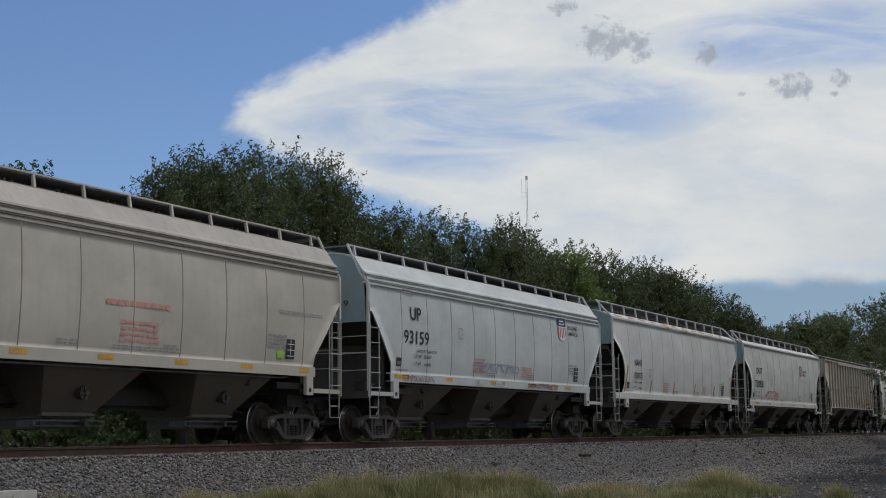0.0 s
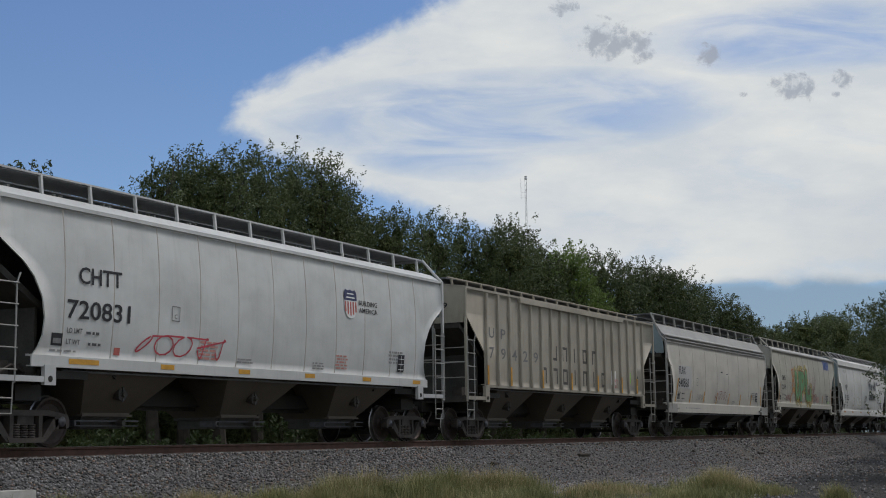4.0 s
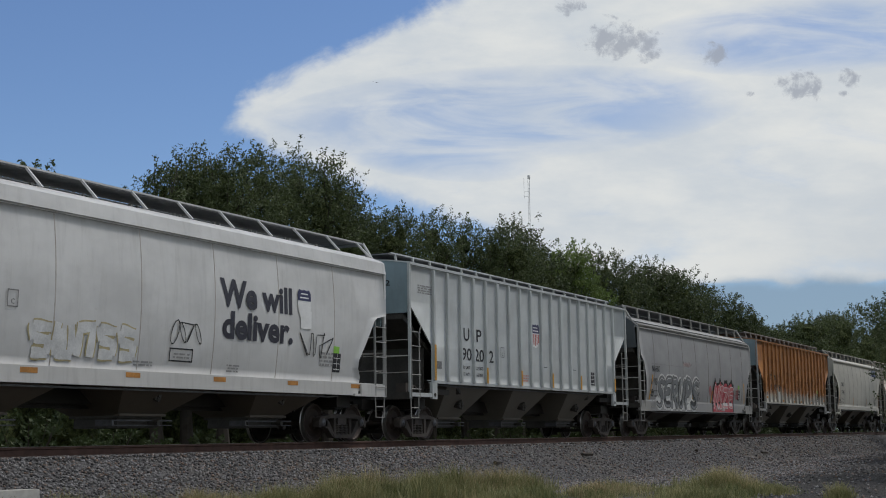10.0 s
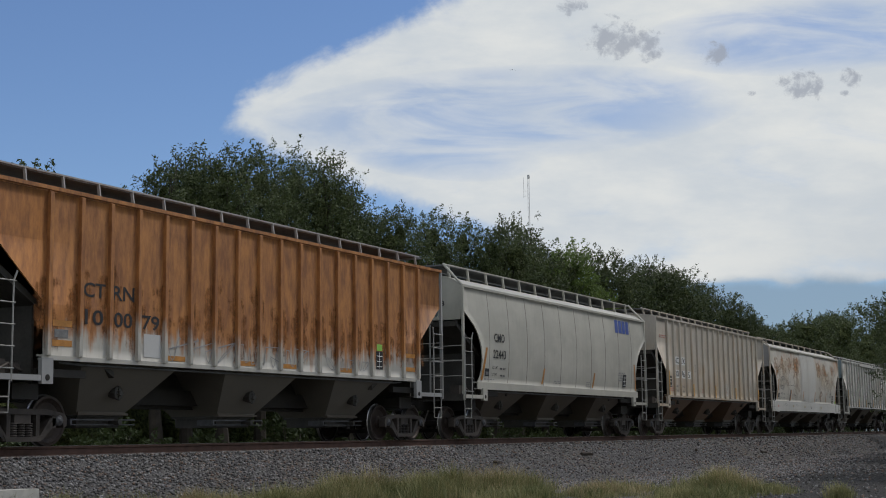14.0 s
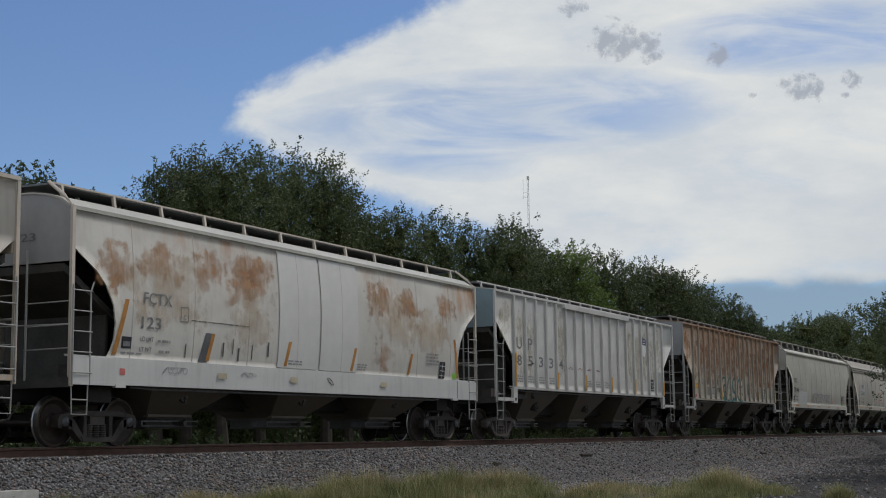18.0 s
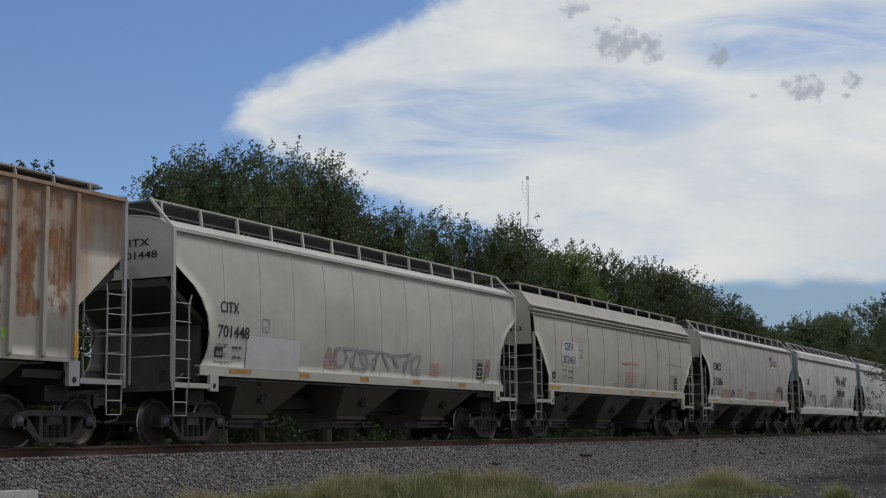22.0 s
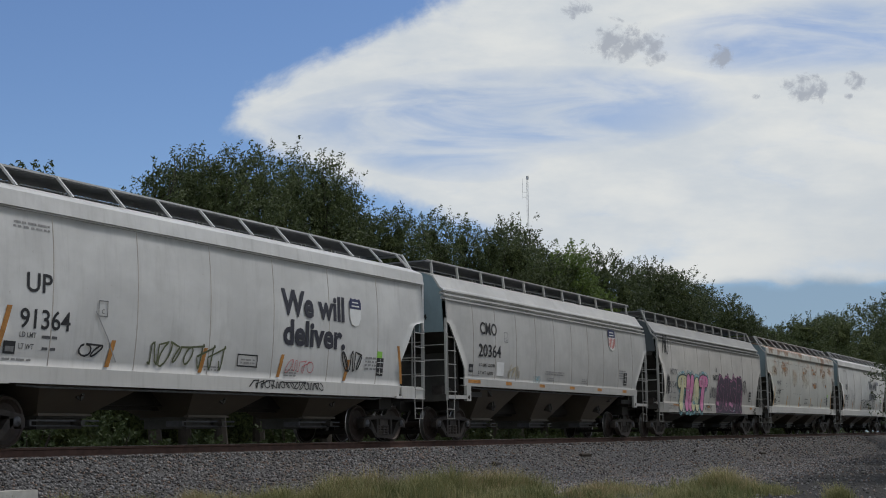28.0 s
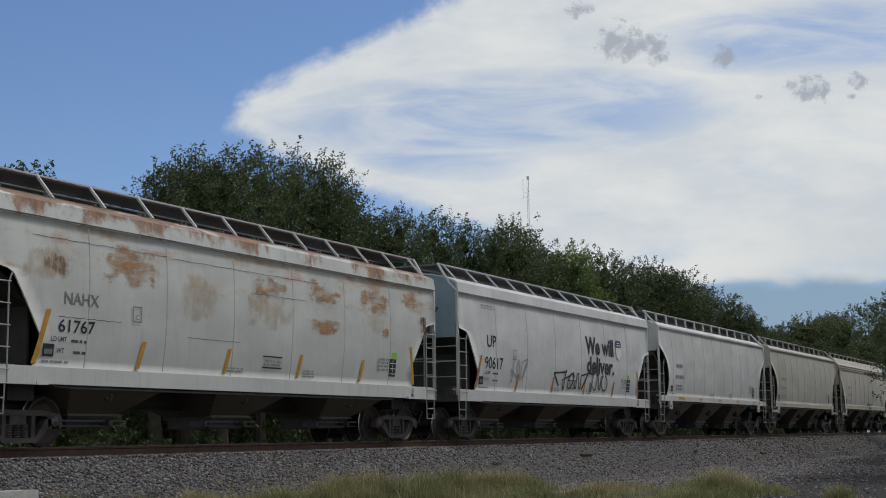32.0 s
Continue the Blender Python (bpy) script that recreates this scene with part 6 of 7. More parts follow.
def m_r(h):
    h.rect("repaint_patch", 2.16, 3.60, 2.37, 3.14, SPRAY["primer"], "white repaint patch", 0.005)
    h.text("CEFX", 2.40, 3.20, 2.86, 3.10, off=0.009)
    h.text("352463", 2.25, 3.34, 2.42, 2.68, off=0.009)
    weights(h, 2.2, 1.95)
    plate(h, 3.75, 2.62)
    h.bars(7.9, 9.7, 2.62, 2.78, 1, PINKRED)
    h.bars(8.3, 9.5, 1.98, 2.38, 4, PINKRED)
    h.bars(8.2, 9.6, 1.82, 1.92, 2, FADED)
    h.bars(13.0, 15.0, 2.75, 2.86, 2, FADED)
    sill_tapes(h, 1.3, 2.5, 7)
    stencil_box(h, h.L - 2.5, 1.86)
    small_print(h, False)
    end_marks(h, "CEFX", "352463")


def m_s(h):
    h.text("CMO", 1.66, 2.84, 2.84, 3.17)
    h.text("21586", 1.61, 3.08, 2.18, 2.53)
    weights(h, 1.65, 1.78, "223500", "62500")
    plate(h, 4.6, 2.48)
    for x in (3.0, 7.6, 12.4):
        h.bars(x, x + 1.4, 1.66, 2.10, 3, PINKRED)
    scrawl(h, 4.48, 5.15, 1.67, 2.03, 3, "black", 141, 0.022)
    shield(h, 12.1, 3.25, 0.5, 0.6)
    h.text("BUILDING", 12.5, 13.3, 3.55, 3.66)
    h.text("AMERICA", 12.5, 13.3, 3.38, 3.49)
    scrawl(h, 12.86, 14.2, 2.10, 2.38, 6, "black", 142, 0.020)
    sill_tapes(h, 1.6, 2.65, 6)
    small_print(h, True)
    stencil_box(h, h.L - 2.6, 1.75)
    end_marks(h, "CMO", "21586")


def m_v(h):
    h.text("CMO", 2.10, 3.23, 3.00, 3.36)
    h.text("20364", 1.98, 3.51, 2.36, 2.73)
    h.text("LD LMT 223200", 2.05, 3.1, 2.08, 2.17)
    h.text("LT WT 62800", 2.0, 3.0, 1.86, 1.95)
    plate(h, 3.75, 2.85)
    h.rect("repaint_patch", 3.25, 3.75, 1.85, 2.25, WHITE, "", 0.005)
    bloom(h, 6.0, 6.55, 1.72, 1.93, SPRAY["cyanmist"], "graffiti")
    scrawl(h, 4.0, 4.9, 1.8, 2.2, 3, "buff", 151, 0.02)
    h.bars(6.9, 8.5, 2.0, 2.15, 2, FADED)
    shield(h, 13.02, 3.04, 0.72, 0.76)
    sill_tapes(h, 1.35, 2.55, 7, mat=ORANGE)
    y = h.ys(h.zb) + 0.03
    stencil_box(h, h.L - 2.6, 1.86)
    small_print(h, False)
    end_marks(h, "CMO", "20364")


def m_w(h):
    h.text("NDYX", 1.48, 2.38, 2.45, 2.68, FADED)
    h.text("515441", 1.43, 2.55, 1.93, 2.18, FADED)
    weights(h, 1.4, 1.50, mat=FADED)
    piece(h, "THAT", 2.50, 6.45, 0.98, 2.58, ("cream", "pink"), "black", 0.225, 0.05, "cream and pink sprayed fat letters with black outline over pale blue mist", "cyanmist", "white", 0.05, (1.2, 0.95, 0.95, 1.15), 4, 0.04, 0.13)
    violet = layer(h, "graffiti", [field(8.05, 12.35, 0.98, 2.72, random.Random(12), 0.13)], SPRAY["violet"], 0.006, None, "dark violet sprayed block letters edged in pink")
    layer(h, "graffiti_edge", [field(8.13, 12.27, 0.98, 2.65, random.Random(12), 0.13)], SPRAY["mauve"], 0.0075, violet)
    layer(h, "graffiti_fill", [field(8.19, 12.21, 0.98, 2.59, random.Random(12), 0.13)], SPRAY["violet"], 0.009, violet)
    piece(h, "SUSR", 8.2, 12.25, 1.02, 2.62, ("violet",), "mauve", 0.16, 0.022, "dark violet letters edged in pink", "", "", 0.0, (1, 1, 1, 1.1), 9)
    scrawl(h, 7.02, 7.95, 1.58, 2.1, 4, "silver", 163, 0.022)
    scrawl(h, 7.45, 8.3, 2.38, 2.62, 5, "black", 164, 0.022)
    h.patch("graffiti", disc_fan(7.95, 2.83, 0.06, 0.10, 12, 0.05, random.Random(3)), SPRAY["black"], "", 0.012)
    scrawl(h, 12.35, 13.0, 1.85, 2.55, 3, "black", 165, 0.026)
    scrawl(h, 1.0, 1.4, 1.6, 2.5, 3, "black", 166, 0.02)
    scrawl(h, 0.5, 1.3, 3.2, 4.0, 3, "black", 167, 0.022)
    scrawl(h, 6.4, 7.4, 1.05, 1.3, 5, "black", 168, 0.016)
    scrawl(h, 1.2, 2.5, 1.05, 1.25, 7, "grey", 169, 0.016)
    scrawl(h, 10.3, 11.05, 1.06, 1.30, 5, "cyan", 170, 0.026)
    y = h.ys(h.zb) + 0.03
    sill_tapes(h, 2.0, 2.35, 6, mat=ORANGE)
    stencil_box(h, h.L - 2.3, 1.55)
    end_marks(h, "NDYX", "515441", FADED)


def m_x(h):
    h.text("NAHX", 1.82, 2.74, 2.52, 2.74, FADED)
    h.text("61767", 1.71, 2.66, 2.02, 2.25)
    weights(h, 1.55, 1.65)
    plate(h, 3.7, 2.32)
    side_tapes(h, 6, AMBER, 0.95, 0.52)
    bloom(h, 1.25, 1.98, 2.95, 3.45, DEEPRUST)
    for x0, x1, z0, z1 in ((2.6, 4.5, 2.95, 3.80), (7.5, 9.1, 3.10, 3.65), (9.6, 11.4, 3.15, 3.78), (9.7, 11.4, 2.48, 2.86), (12.1, 13.8, 3.10, 3.80), (14.2, 15.4, 3.40, 3.90), (13.1, 13.8, 2.5, 2.85)):
        bloom(h, x0, x1, z0, z1, FLAKE)
    for x0, x1, z0, z1 in ((0.6, 2.2, 2.8, 3.6), (4.9, 6.6, 2.4, 3.5), (7.3, 9.3, 2.4, 3.3), (12.0, 14.0, 2.6, 3.4)):
        bloom(h, x0, x1, z0, z1, PALEBLOOM, "rust_bloom", 0.0065)
    bloom(h, 15.25, 15.70, 2.62, 3.35, DEEPRUST, "rust_bloom", 0.007)
    for z, a, b in ((3.67, 1.0, 4.75), (3.65, 4.9, 10.3), (3.20, 7.6, 9.7), (2.12, 5.4, 7.2), (2.29, 1.7, 3.4)):
        h.patch("scrape", ribbon([(a + (b - a) * k / 30, z + 0.006 * math.sin(k * 1.3) + 0.004 * math.sin(k * 3.1)) for k in range(31)], 0.005), INK, "", 0.008)
    for k, z in enumerate((1.62, 1.86)):
        h.rect("stencil_line", 8.1, 8.85, z, z + 0.03, INK)
    h.bars(8.15, 8.8, 1.68, 1.84, 2, FADED)
    stencil_box(h, h.L - 2.5, 1.62, (0.1, 0.44))
    small_print(h, False)
    end_marks(h, "NAHX", "61767", FADED)


def m_far(seed):
    def marks(h):
        h.bars(2.0, 2.9, 2.75, 3.0, 1, FADED)
        h.bars(1.9, 3.0, 2.3, 2.55, 1, FADED)
        h.bars(2.0, 2.9, 1.85, 2.1, 2, FADED)
        sill_tapes(h, 2.4, 2.9, 5)
        stencil_box(h, h.L - 2.5, 1.75)
        small_print(h, False)
    return marks


CORR = dict(cut="diag", roof="corr", zb=1.72, ze=3.87, zr=4.91, sill=(1.50, 1.72), gap=1.45)
LOW = dict(cut="narrow", roof="corr", zb=1.32, ze=3.74, zr=4.92, sill=(0.96, 1.32), fullsill=True, low=True, gap=1.9, railmat=P["ladder"])
BIG = dict(cut="hex", roof="big", zb=1.40, ze=4.07, zr=4.94, sill=(1.10, 1.40), fullsill=True, gap=2.4, first=2.48, lean=1.30, posts=12, postw=0.022, railmat=P["silver"])
BLK = dict(endmat=P["endblueshade"])
g = "hopper car on rails"
# start of each car at 0 s along the track, and the car
TRAIN = [
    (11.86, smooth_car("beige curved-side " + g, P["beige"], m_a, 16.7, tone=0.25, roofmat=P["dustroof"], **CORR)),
    (29.92, smooth_car("pale blue-grey " + g + " with shield badge", P["bluegrey"], m_b, 16.2, tone=0.29, railmat=P["silver"], **CORR, **BLK)),
    (47.41, smooth_car("light grey " + g + " with rust-spotted roof", P["lightgrey"], m_c, 16.6, tone=0.50, fullsill=True, sillmat=P["sillwhite"], roofmat=P["spotroof"], railmat=P["silver"], **BLK)),
    (65.36, smooth_car("light grey " + g + " with red scrawl", P["lightgrey"], m_d, 16.6, tone=0.50, railmat=P["silver"], **BLK)),
    (83.40, rib_car("tan ribbed " + g + " with tall faded lettering", P["tan"], m_e, 16.6, ze=4.25, zr=4.63, chord=(3.7, 13.0))),
    (101.60, smooth_car("grey " + g + " with deep side sill and repaint patch", P["palebeige"], m_f, 15.9, roofmat=P["roofgrey"], tone=0.48, posts=12, **LOW, **BLK)),
    (118.83, smooth_car("warm grey " + g + " with green and yellow graffiti", P["warmgrey"], m_g, 15.4, roofmat=P["roofgrey"], tone=0.30)),
    (135.48, smooth_car("white " + g + " with large slogan and pale graffiti", P["white"], m_hopper_slogan("91153", 1, tags_h), 16.7, tone=0.49, sillmat=P["sillwhite"], **dict(BIG, ze=4.12, zr=4.98), **BLK)),
    (153.50, rib_car("pale blue-grey ribbed " + g + " with shield badge", P["bluegrey"], m_i, 16.6, ze=4.55, zr=4.92, chutemat=P["greychute"], **BLK)),
    (171.53, smooth_car("mid grey " + g + " with silver and red graffiti", P["midgrey"], m_j, 16.0, roofmat=P["roofgrey"], tone=0.26, posts=12, postw=0.022, endmat=P["enddarkshade"], **dict(LOW, ze=4.03, roof="corrlow"))),
    (188.91, rib_car("rust-covered ribbed " + g, P["rusty"], m_k, 16.5, railmat=P["midgrey"], chutemat=P["greychute"], ze=4.49, zr=4.97, **BLK)),
    (206.75, smooth_car("warm grey " + g + " with blue mark", P["warmgrey"], m_l, 15.6, tone=0.33)),
    (223.74, rib_car("cream dusty ribbed " + g, P["creamstreak"], m_m, 16.5, chutemat=P["brownchute"], ze=4.55, zr=4.96)),
    (241.61, smooth_car("cream-white " + g + " with rust blooms and deep sill", P["creamrust"], m_n, 16.7, tone=0.52, zb=1.64, ze=4.26, zr=4.82, roof="plain", endmat=P["midgrey"], roofmat=P["warmgrey"], railmat=P["cream"], sill=(1.13, 1.64), fullsill=True, sillmat=P["sillwhite"], gap=1.9, postw=0.03, posts=12)),
    (259.66, rib_car("ash grey ribbed " + g + " with amber rib tapes", P["ashgrey"], m_o, 16.9, chord=(5.3, 11.6), **BLK)),
    (277.99, rib_car("grey ribbed " + g + " streaked with rust and tagged", P["rustgrey"], m_p, 16.4, railmat=P["midgrey"], endmat=P["midgrey"], ze=4.58, zr=4.96)),
    (295.85, smooth_car("warm light grey " + g + " with repaint patch", P["warmgrey"], m_q, 16.6, tone=0.48, posts=13)),
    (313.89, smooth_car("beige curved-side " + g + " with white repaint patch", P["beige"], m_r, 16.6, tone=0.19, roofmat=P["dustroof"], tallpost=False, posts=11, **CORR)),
    (331.88, smooth_car("light warm grey " + g + " with red stencils", P["pearl"], m_s, 16.6, tone=0.43)),
    (349.94, smooth_car("white " + g + " with large slogan and grey tags", P["white"], m_hopper_slogan("91161", 2, tags_t, "side"), 16.4, tone=0.50, sillmat=P["sillwhite"], **BIG, **BLK)),
    (367.75, smooth_car("white " + g + " with large slogan and teal tags", P["white"], m_hopper_slogan("91364", 3, tags_u, "side"), 16.5, tone=0.50, sillmat=P["sillwhite"], **BIG, **BLK)),
    (385.60, smooth_car("light grey " + g + " with shield badge and blue-shaded end", P["grey"], m_v, 16.8, tone=0.43, tallpost=False, posts=11, **dict(CORR, ze=3.82, zr=4.98), **BLK)),
    (403.81, smooth_car("grey " + g + " covered in pink and violet graffiti", P["dullgrey"], m_w, 15.8, roofmat=P["roofgrey"], tone=0.43, posts=12, postw=0.024, endmat=P["enddarkshade"], **LOW)),
    (420.95, smooth_car("pale green-grey " + g + " with rusty roof and scrapes", P["palegreen"], m_x, 16.2, tone=0.49, sillmat=P["sillwhite"], roofmat=P["roofrust"], **dict(BIG, ze=3.98, zr=4.89), **BLK)),
    (438.56, smooth_car("white " + g + " with large slogan and black tag", P["white"], m_hopper_slogan("90617", 4, tags_y, "side"), 16.3, tone=0.50, sillmat=P["sillwhite"], **BIG, **BLK)),
    (456.20, smooth_car("clean white " + g, P["white"], m_far(1), 16.4, tone=0.50, sillmat=P["sillwhite"], fullsill=True)),
    (473.90, smooth_car("warm grey " + g + " with small stencils", P["warmgrey"], m_far(2), 15.9, tone=0.36)),
    (491.20, smooth_car("beige curved-side " + g + " with small stencils", P["beige"], m_far(3), 16.4, tone=0.27, **CORR)),
    (509.00, smooth_car("light grey " + g + " with small stencils", P["lightgrey"], m_far(4), 16.4, tone=0.30)),
]
WHEELS = []
CARS = []
for x0, c in TRAIN:
    wheels = []
    h = Hopper(c, wheels)
    CARS.append((x0, h.root))
    WHEELS.append(wheels)

# ---- trees, bushes, grass, stones ----
def leaf_material(name, lo, hi):
    m, t = material(name)
    r = t.node("ShaderNodeNewGeometry").outputs["Random Per Island"]
    p = t.node("ShaderNodeTexCoord").outputs["Object"]
    n = t.noise(p, 0.7, 3.0)
    v = t.math("ADD", t.math("MULTIPLY", r, 0.36), t.math("MULTIPLY", n, 0.78))
    col = t.mix(t.step(v, 0.25, 0.85), lo, hi)
    d = t.node("ShaderNodeBsdfPrincipled", {"Base Color": col, "Roughness": 0.55, "Specular IOR Level": 0.3}).outputs[0]
    tr = t.node("ShaderNodeBsdfTranslucent", {"Color": col}).outputs[0]
    mixed = t.node("ShaderNodeMixShader", {0: 0.30, 1: d, 2: tr}).outputs[0]
    t.node("ShaderNodeOutputMaterial", {"Surface": mixed})
    return m


DEEP = leaf_material("deep green leaves", (0.031, 0.045, 0.019), (0.098, 0.124, 0.050))
ELM = leaf_material("elm leaves", (0.037, 0.053, 0.022), (0.116, 0.146, 0.058))
FRESH = leaf_material("fresh light green leaves", (0.060, 0.095, 0.022), (0.17, 0.24, 0.06))
BUSH = leaf_material("bush leaves", (0.040, 0.058, 0.024), (0.070, 0.096, 0.036))
GRASS = leaf_material("mixed green and dry grass", (0.085, 0.120, 0.036), (0.37, 0.335, 0.165))
BARK = plain("grey-brown bark", (0.050, 0.042, 0.034), 0.9, 0, 0.4, 4.0)


def leaves_mesh(name, centres, size, mat, rng, droop=0.2):
    """One small bent leaf at each centre, all in one mesh."""
    n = len(centres)
    d = rng.normal(size=(n, 3))
    d[:, 2] -= droop
    d /= np.linalg.norm(d, axis=1)[:, None]
    e = np.cross(d, rng.normal(size=(n, 3)))
    e /= np.linalg.norm(e, axis=1)[:, None]
    s = size * rng.uniform(0.6, 1.35, (n, 1))
    a = centres - d * s
    b = centres + e * s * 0.75
    c = centres + d * s
    b -= d * s * rng.uniform(0.0, 0.5, (n, 1))
    vs = np.stack([a, b, c], 1).reshape(-1, 3)
    me = bpy.data.meshes.new(name)
    me.vertices.add(3 * n)
    me.vertices.foreach_set("co", vs.astype(np.float32).ravel())
    me.loops.add(3 * n)
    me.loops.foreach_set("vertex_index", np.arange(3 * n, dtype=np.int32))
    me.polygons.add(n)
    me.polygons.foreach_set("loop_start", np.arange(0, 3 * n, 3, dtype=np.int32))
    me.materials.append(mat)
    me.update(calc_edges=True)
    return me


def sprays(rng, n, centre, radius, per, length, lift=0.35, wind=(0.25, -0.1, 0)):
    """Leafy shoots on a lumpy crown: their leaf places."""
    u = rng.normal(size=(n, 3))
    u /= np.linalg.norm(u, axis=1)[:, None]
    lump = 1 + 0.28 * np.sin(u[:, 0] * 5 + rng.uniform(0, 6)) * np.cos(u[:, 2] * 4 + rng.uniform(0, 6)) + 0.15 * np.sin(u[:, 1] * 9 + u[:, 2] * 7)
    r = rng.uniform(0.35, 1.0, n) ** 0.5 * lump
    base = np.array(centre) + u * r[:, None] * np.array(radius)
    way = u * 0.8 + rng.normal(size=(n, 3)) * 0.45 + np.array(wind) + np.array([0, 0, lift])
    way /= np.linalg.norm(way, axis=1)[:, None]
    t = rng.uniform(0, 1, (n, per))
    l = length * rng.uniform(0.5, 1.3, (n, 1))
    pts = base[:, None, :] + way[:, None, :] * (t * l)[:, :, None] + rng.normal(size=(n, per, 3)) * (0.05 + 0.16 * (1 - t))[:, :, None] * length
    return pts.reshape(-1, 3)


# Dark tone of the mix stands for shade between the inner leaves.
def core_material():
    m, t = material("inner foliage with painted shade")
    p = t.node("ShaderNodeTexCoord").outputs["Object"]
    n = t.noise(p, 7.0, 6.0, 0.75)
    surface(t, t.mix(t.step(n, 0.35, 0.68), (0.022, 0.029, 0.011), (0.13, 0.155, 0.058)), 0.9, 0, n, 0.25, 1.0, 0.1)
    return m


CORE = core_material()


def lumps(places, scale, rng):
    """Ragged inner masses of a crown."""
    g = Geo()
    for c, r in places:
        vs, fs = [], []
        n, m = 14, 9
        ph = rng.uniform(0, 6, 4)
        for i in range(m + 1):
            for j in range(n):
                a, b = math.pi * i / m, math.tau * j / n
                d = Vector((math.sin(a) * math.cos(b), math.sin(a) * math.sin(b), math.cos(a)))
                k = scale * (1 + 0.22 * math.sin(3 * d.x + 4 * d.z + ph[0]) + 0.18 * math.sin(6 * d.y + ph[1]) * math.cos(5 * d.x + ph[2]) + rng.uniform(-0.10, 0.10))
                vs.append((c[0] + d.x * r[0] * k, c[1] + d.y * r[1] * k, c[2] + d.z * r[2] * k))
        fs = [(i * n + j, i * n + (j + 1) % n, (i + 1) * n + (j + 1) % n, (i + 1) * n + j) for i in range(m) for j in range(n)]
        g.add(vs, fs)
    return g


def tree(x, y, top, spread, seed, n=420, leaf=0.085, label="tall green elm with an uneven feathery crown behind the track", low=0.28, name="elm_tree", mat=None, ground_z=GROUND, core=0.50):
    rng = np.random.default_rng(seed)
    rnd = random.Random(seed)
    hgt = top - ground_z
    root = thing(name, label, "tree", "trees along the line", (x, y, ground_z))
    g = Geo()
    bend = [(0, 0, 0), (rnd.uniform(-0.2, 0.2), 0.1, hgt * 0.2), (rnd.uniform(-0.4, 0.4), rnd.uniform(-0.3, 0.3), hgt * 0.45), (rnd.uniform(-0.5, 0.5), 0, hgt * 0.8)]
    g.tube(bend, [0.26, 0.20, 0.13, 0.03], 8)
    part("trunk", g, BARK, root)
    places = []
    limbs = Geo()
    k = rnd.randint(6, 8)
    for i in range(k):
        a = i * math.tau / k + rnd.uniform(-0.3, 0.3)
        z0 = hgt * rnd.uniform(low * 0.7, 0.5)
        z1 = hgt * rnd.uniform(max(low + 0.15, 0.45), 0.86)
        rr = spread * rnd.uniform(0.45, 0.8) * (1.15 - 0.6 * (z1 / hgt - 0.4))
        tip = Vector((math.cos(a) * rr, math.sin(a) * rr, z1))
        midp = Vector((math.cos(a) * rr * 0.45, math.sin(a) * rr * 0.45, (z0 * 0.55 + z1 * 0.45)))
        limbs.tube([(0, 0, z0), midp, tip], [0.09, 0.06, 0.015], 5)
        places.append((tip, (spread * rnd.uniform(0.38, 0.52), spread * rnd.uniform(0.38, 0.52), hgt * rnd.uniform(0.12, 0.17))))
    places.append((Vector((0, 0, hgt * 0.88)), (spread * 0.36, spread * 0.36, hgt * 0.10)))
    places.append((Vector((0.2, 0, hgt * 0.66)), (spread * 0.6, spread * 0.6, hgt * 0.2)))
    places.append((Vector((0, 0, hgt * (low + 0.14))), (spread * 0.8, spread * 0.8, hgt * 0.16)))
    for b in range(10):
        a = rnd.uniform(0, math.tau)
        z = hgt * rnd.uniform(0.75, 0.93)
        limbs.tube([(0, 0, z - 1.2), (math.cos(a) * spread * 0.3, math.sin(a) * spread * 0.3, z), (math.cos(a) * spread * 0.4 + 0.1, math.sin(a) * spread * 0.4, z + 0.8)], [0.03, 0.018, 0.006], 4)
    part("limb", limbs, BARK, root)
    pts = np.concatenate([sprays(rng, int(n * 2.6 / len(places)), c, r, 25, 0.055 * hgt, 0.15) for c, r in places])
    crown = part("crown", leaves_mesh("crown", pts, leaf, mat or ELM, rng), None, root)
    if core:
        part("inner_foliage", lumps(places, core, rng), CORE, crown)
    return root


ROW = [(35.5, 9.0, 1.05), (37.8, 9.9, 1.65), (38.0, 9.8, 1.8), (41.0, 10.5, 1.95), (44.3, 11.1, 1.95), (44.3, 10.8, 1.3), (47.1, 10.6, 0.9), (50.1, 9.7, 1.65), (50.0, 9.4, 2.0), (54.3, 10.0, 2.25), (58.7, 10.4, 2.4),
       (59.1, 10.0, 2.4), (63.8, 10.65, 2.3), (68.5, 10.25, 2.4), (69.5, 10.05, 2.6), (76.4, 10.75, 2.8), (83.1, 11.0, 3.0), (83.9, 10.7, 2.85), (91.2, 10.7, 2.7), (98.4, 10.7, 2.7), (99.8, 9.9, 2.1), (107.9, 9.4, 1.4)]
for i, (x, top, spread) in enumerate(ROW):
    tree(x, 28.0 + 0.8 * math.sin(i * 2.1), top, spread, 100 + i, int(190 + 130 * spread) if x < 70 else 400, 0.062 if x < 60 else 0.078, core=0.36 if x < 70 else 0.30, mat=FRESH if x == 69.5 else DEEP if x > 60 else None)
FARROW = [(112.5, 8.6, 3.0), (119.0, 9.0, 3.4), (127.0, 10.3, 3.6), (134.0, 10.9, 3.8), (142.0, 12.0, 4.2), (152.0, 12.6, 4.6), (165.0, 12.6, 5.0), (182.0, 12.0, 6.0), (205.0, 12.6, 7.0)]
for i, (x, top, spread) in enumerate(FARROW):
    tree(x, 28.5 + math.sin(i * 1.7), top, spread, 140 + i, 330, 0.095, "green tree in the far row beside the track")
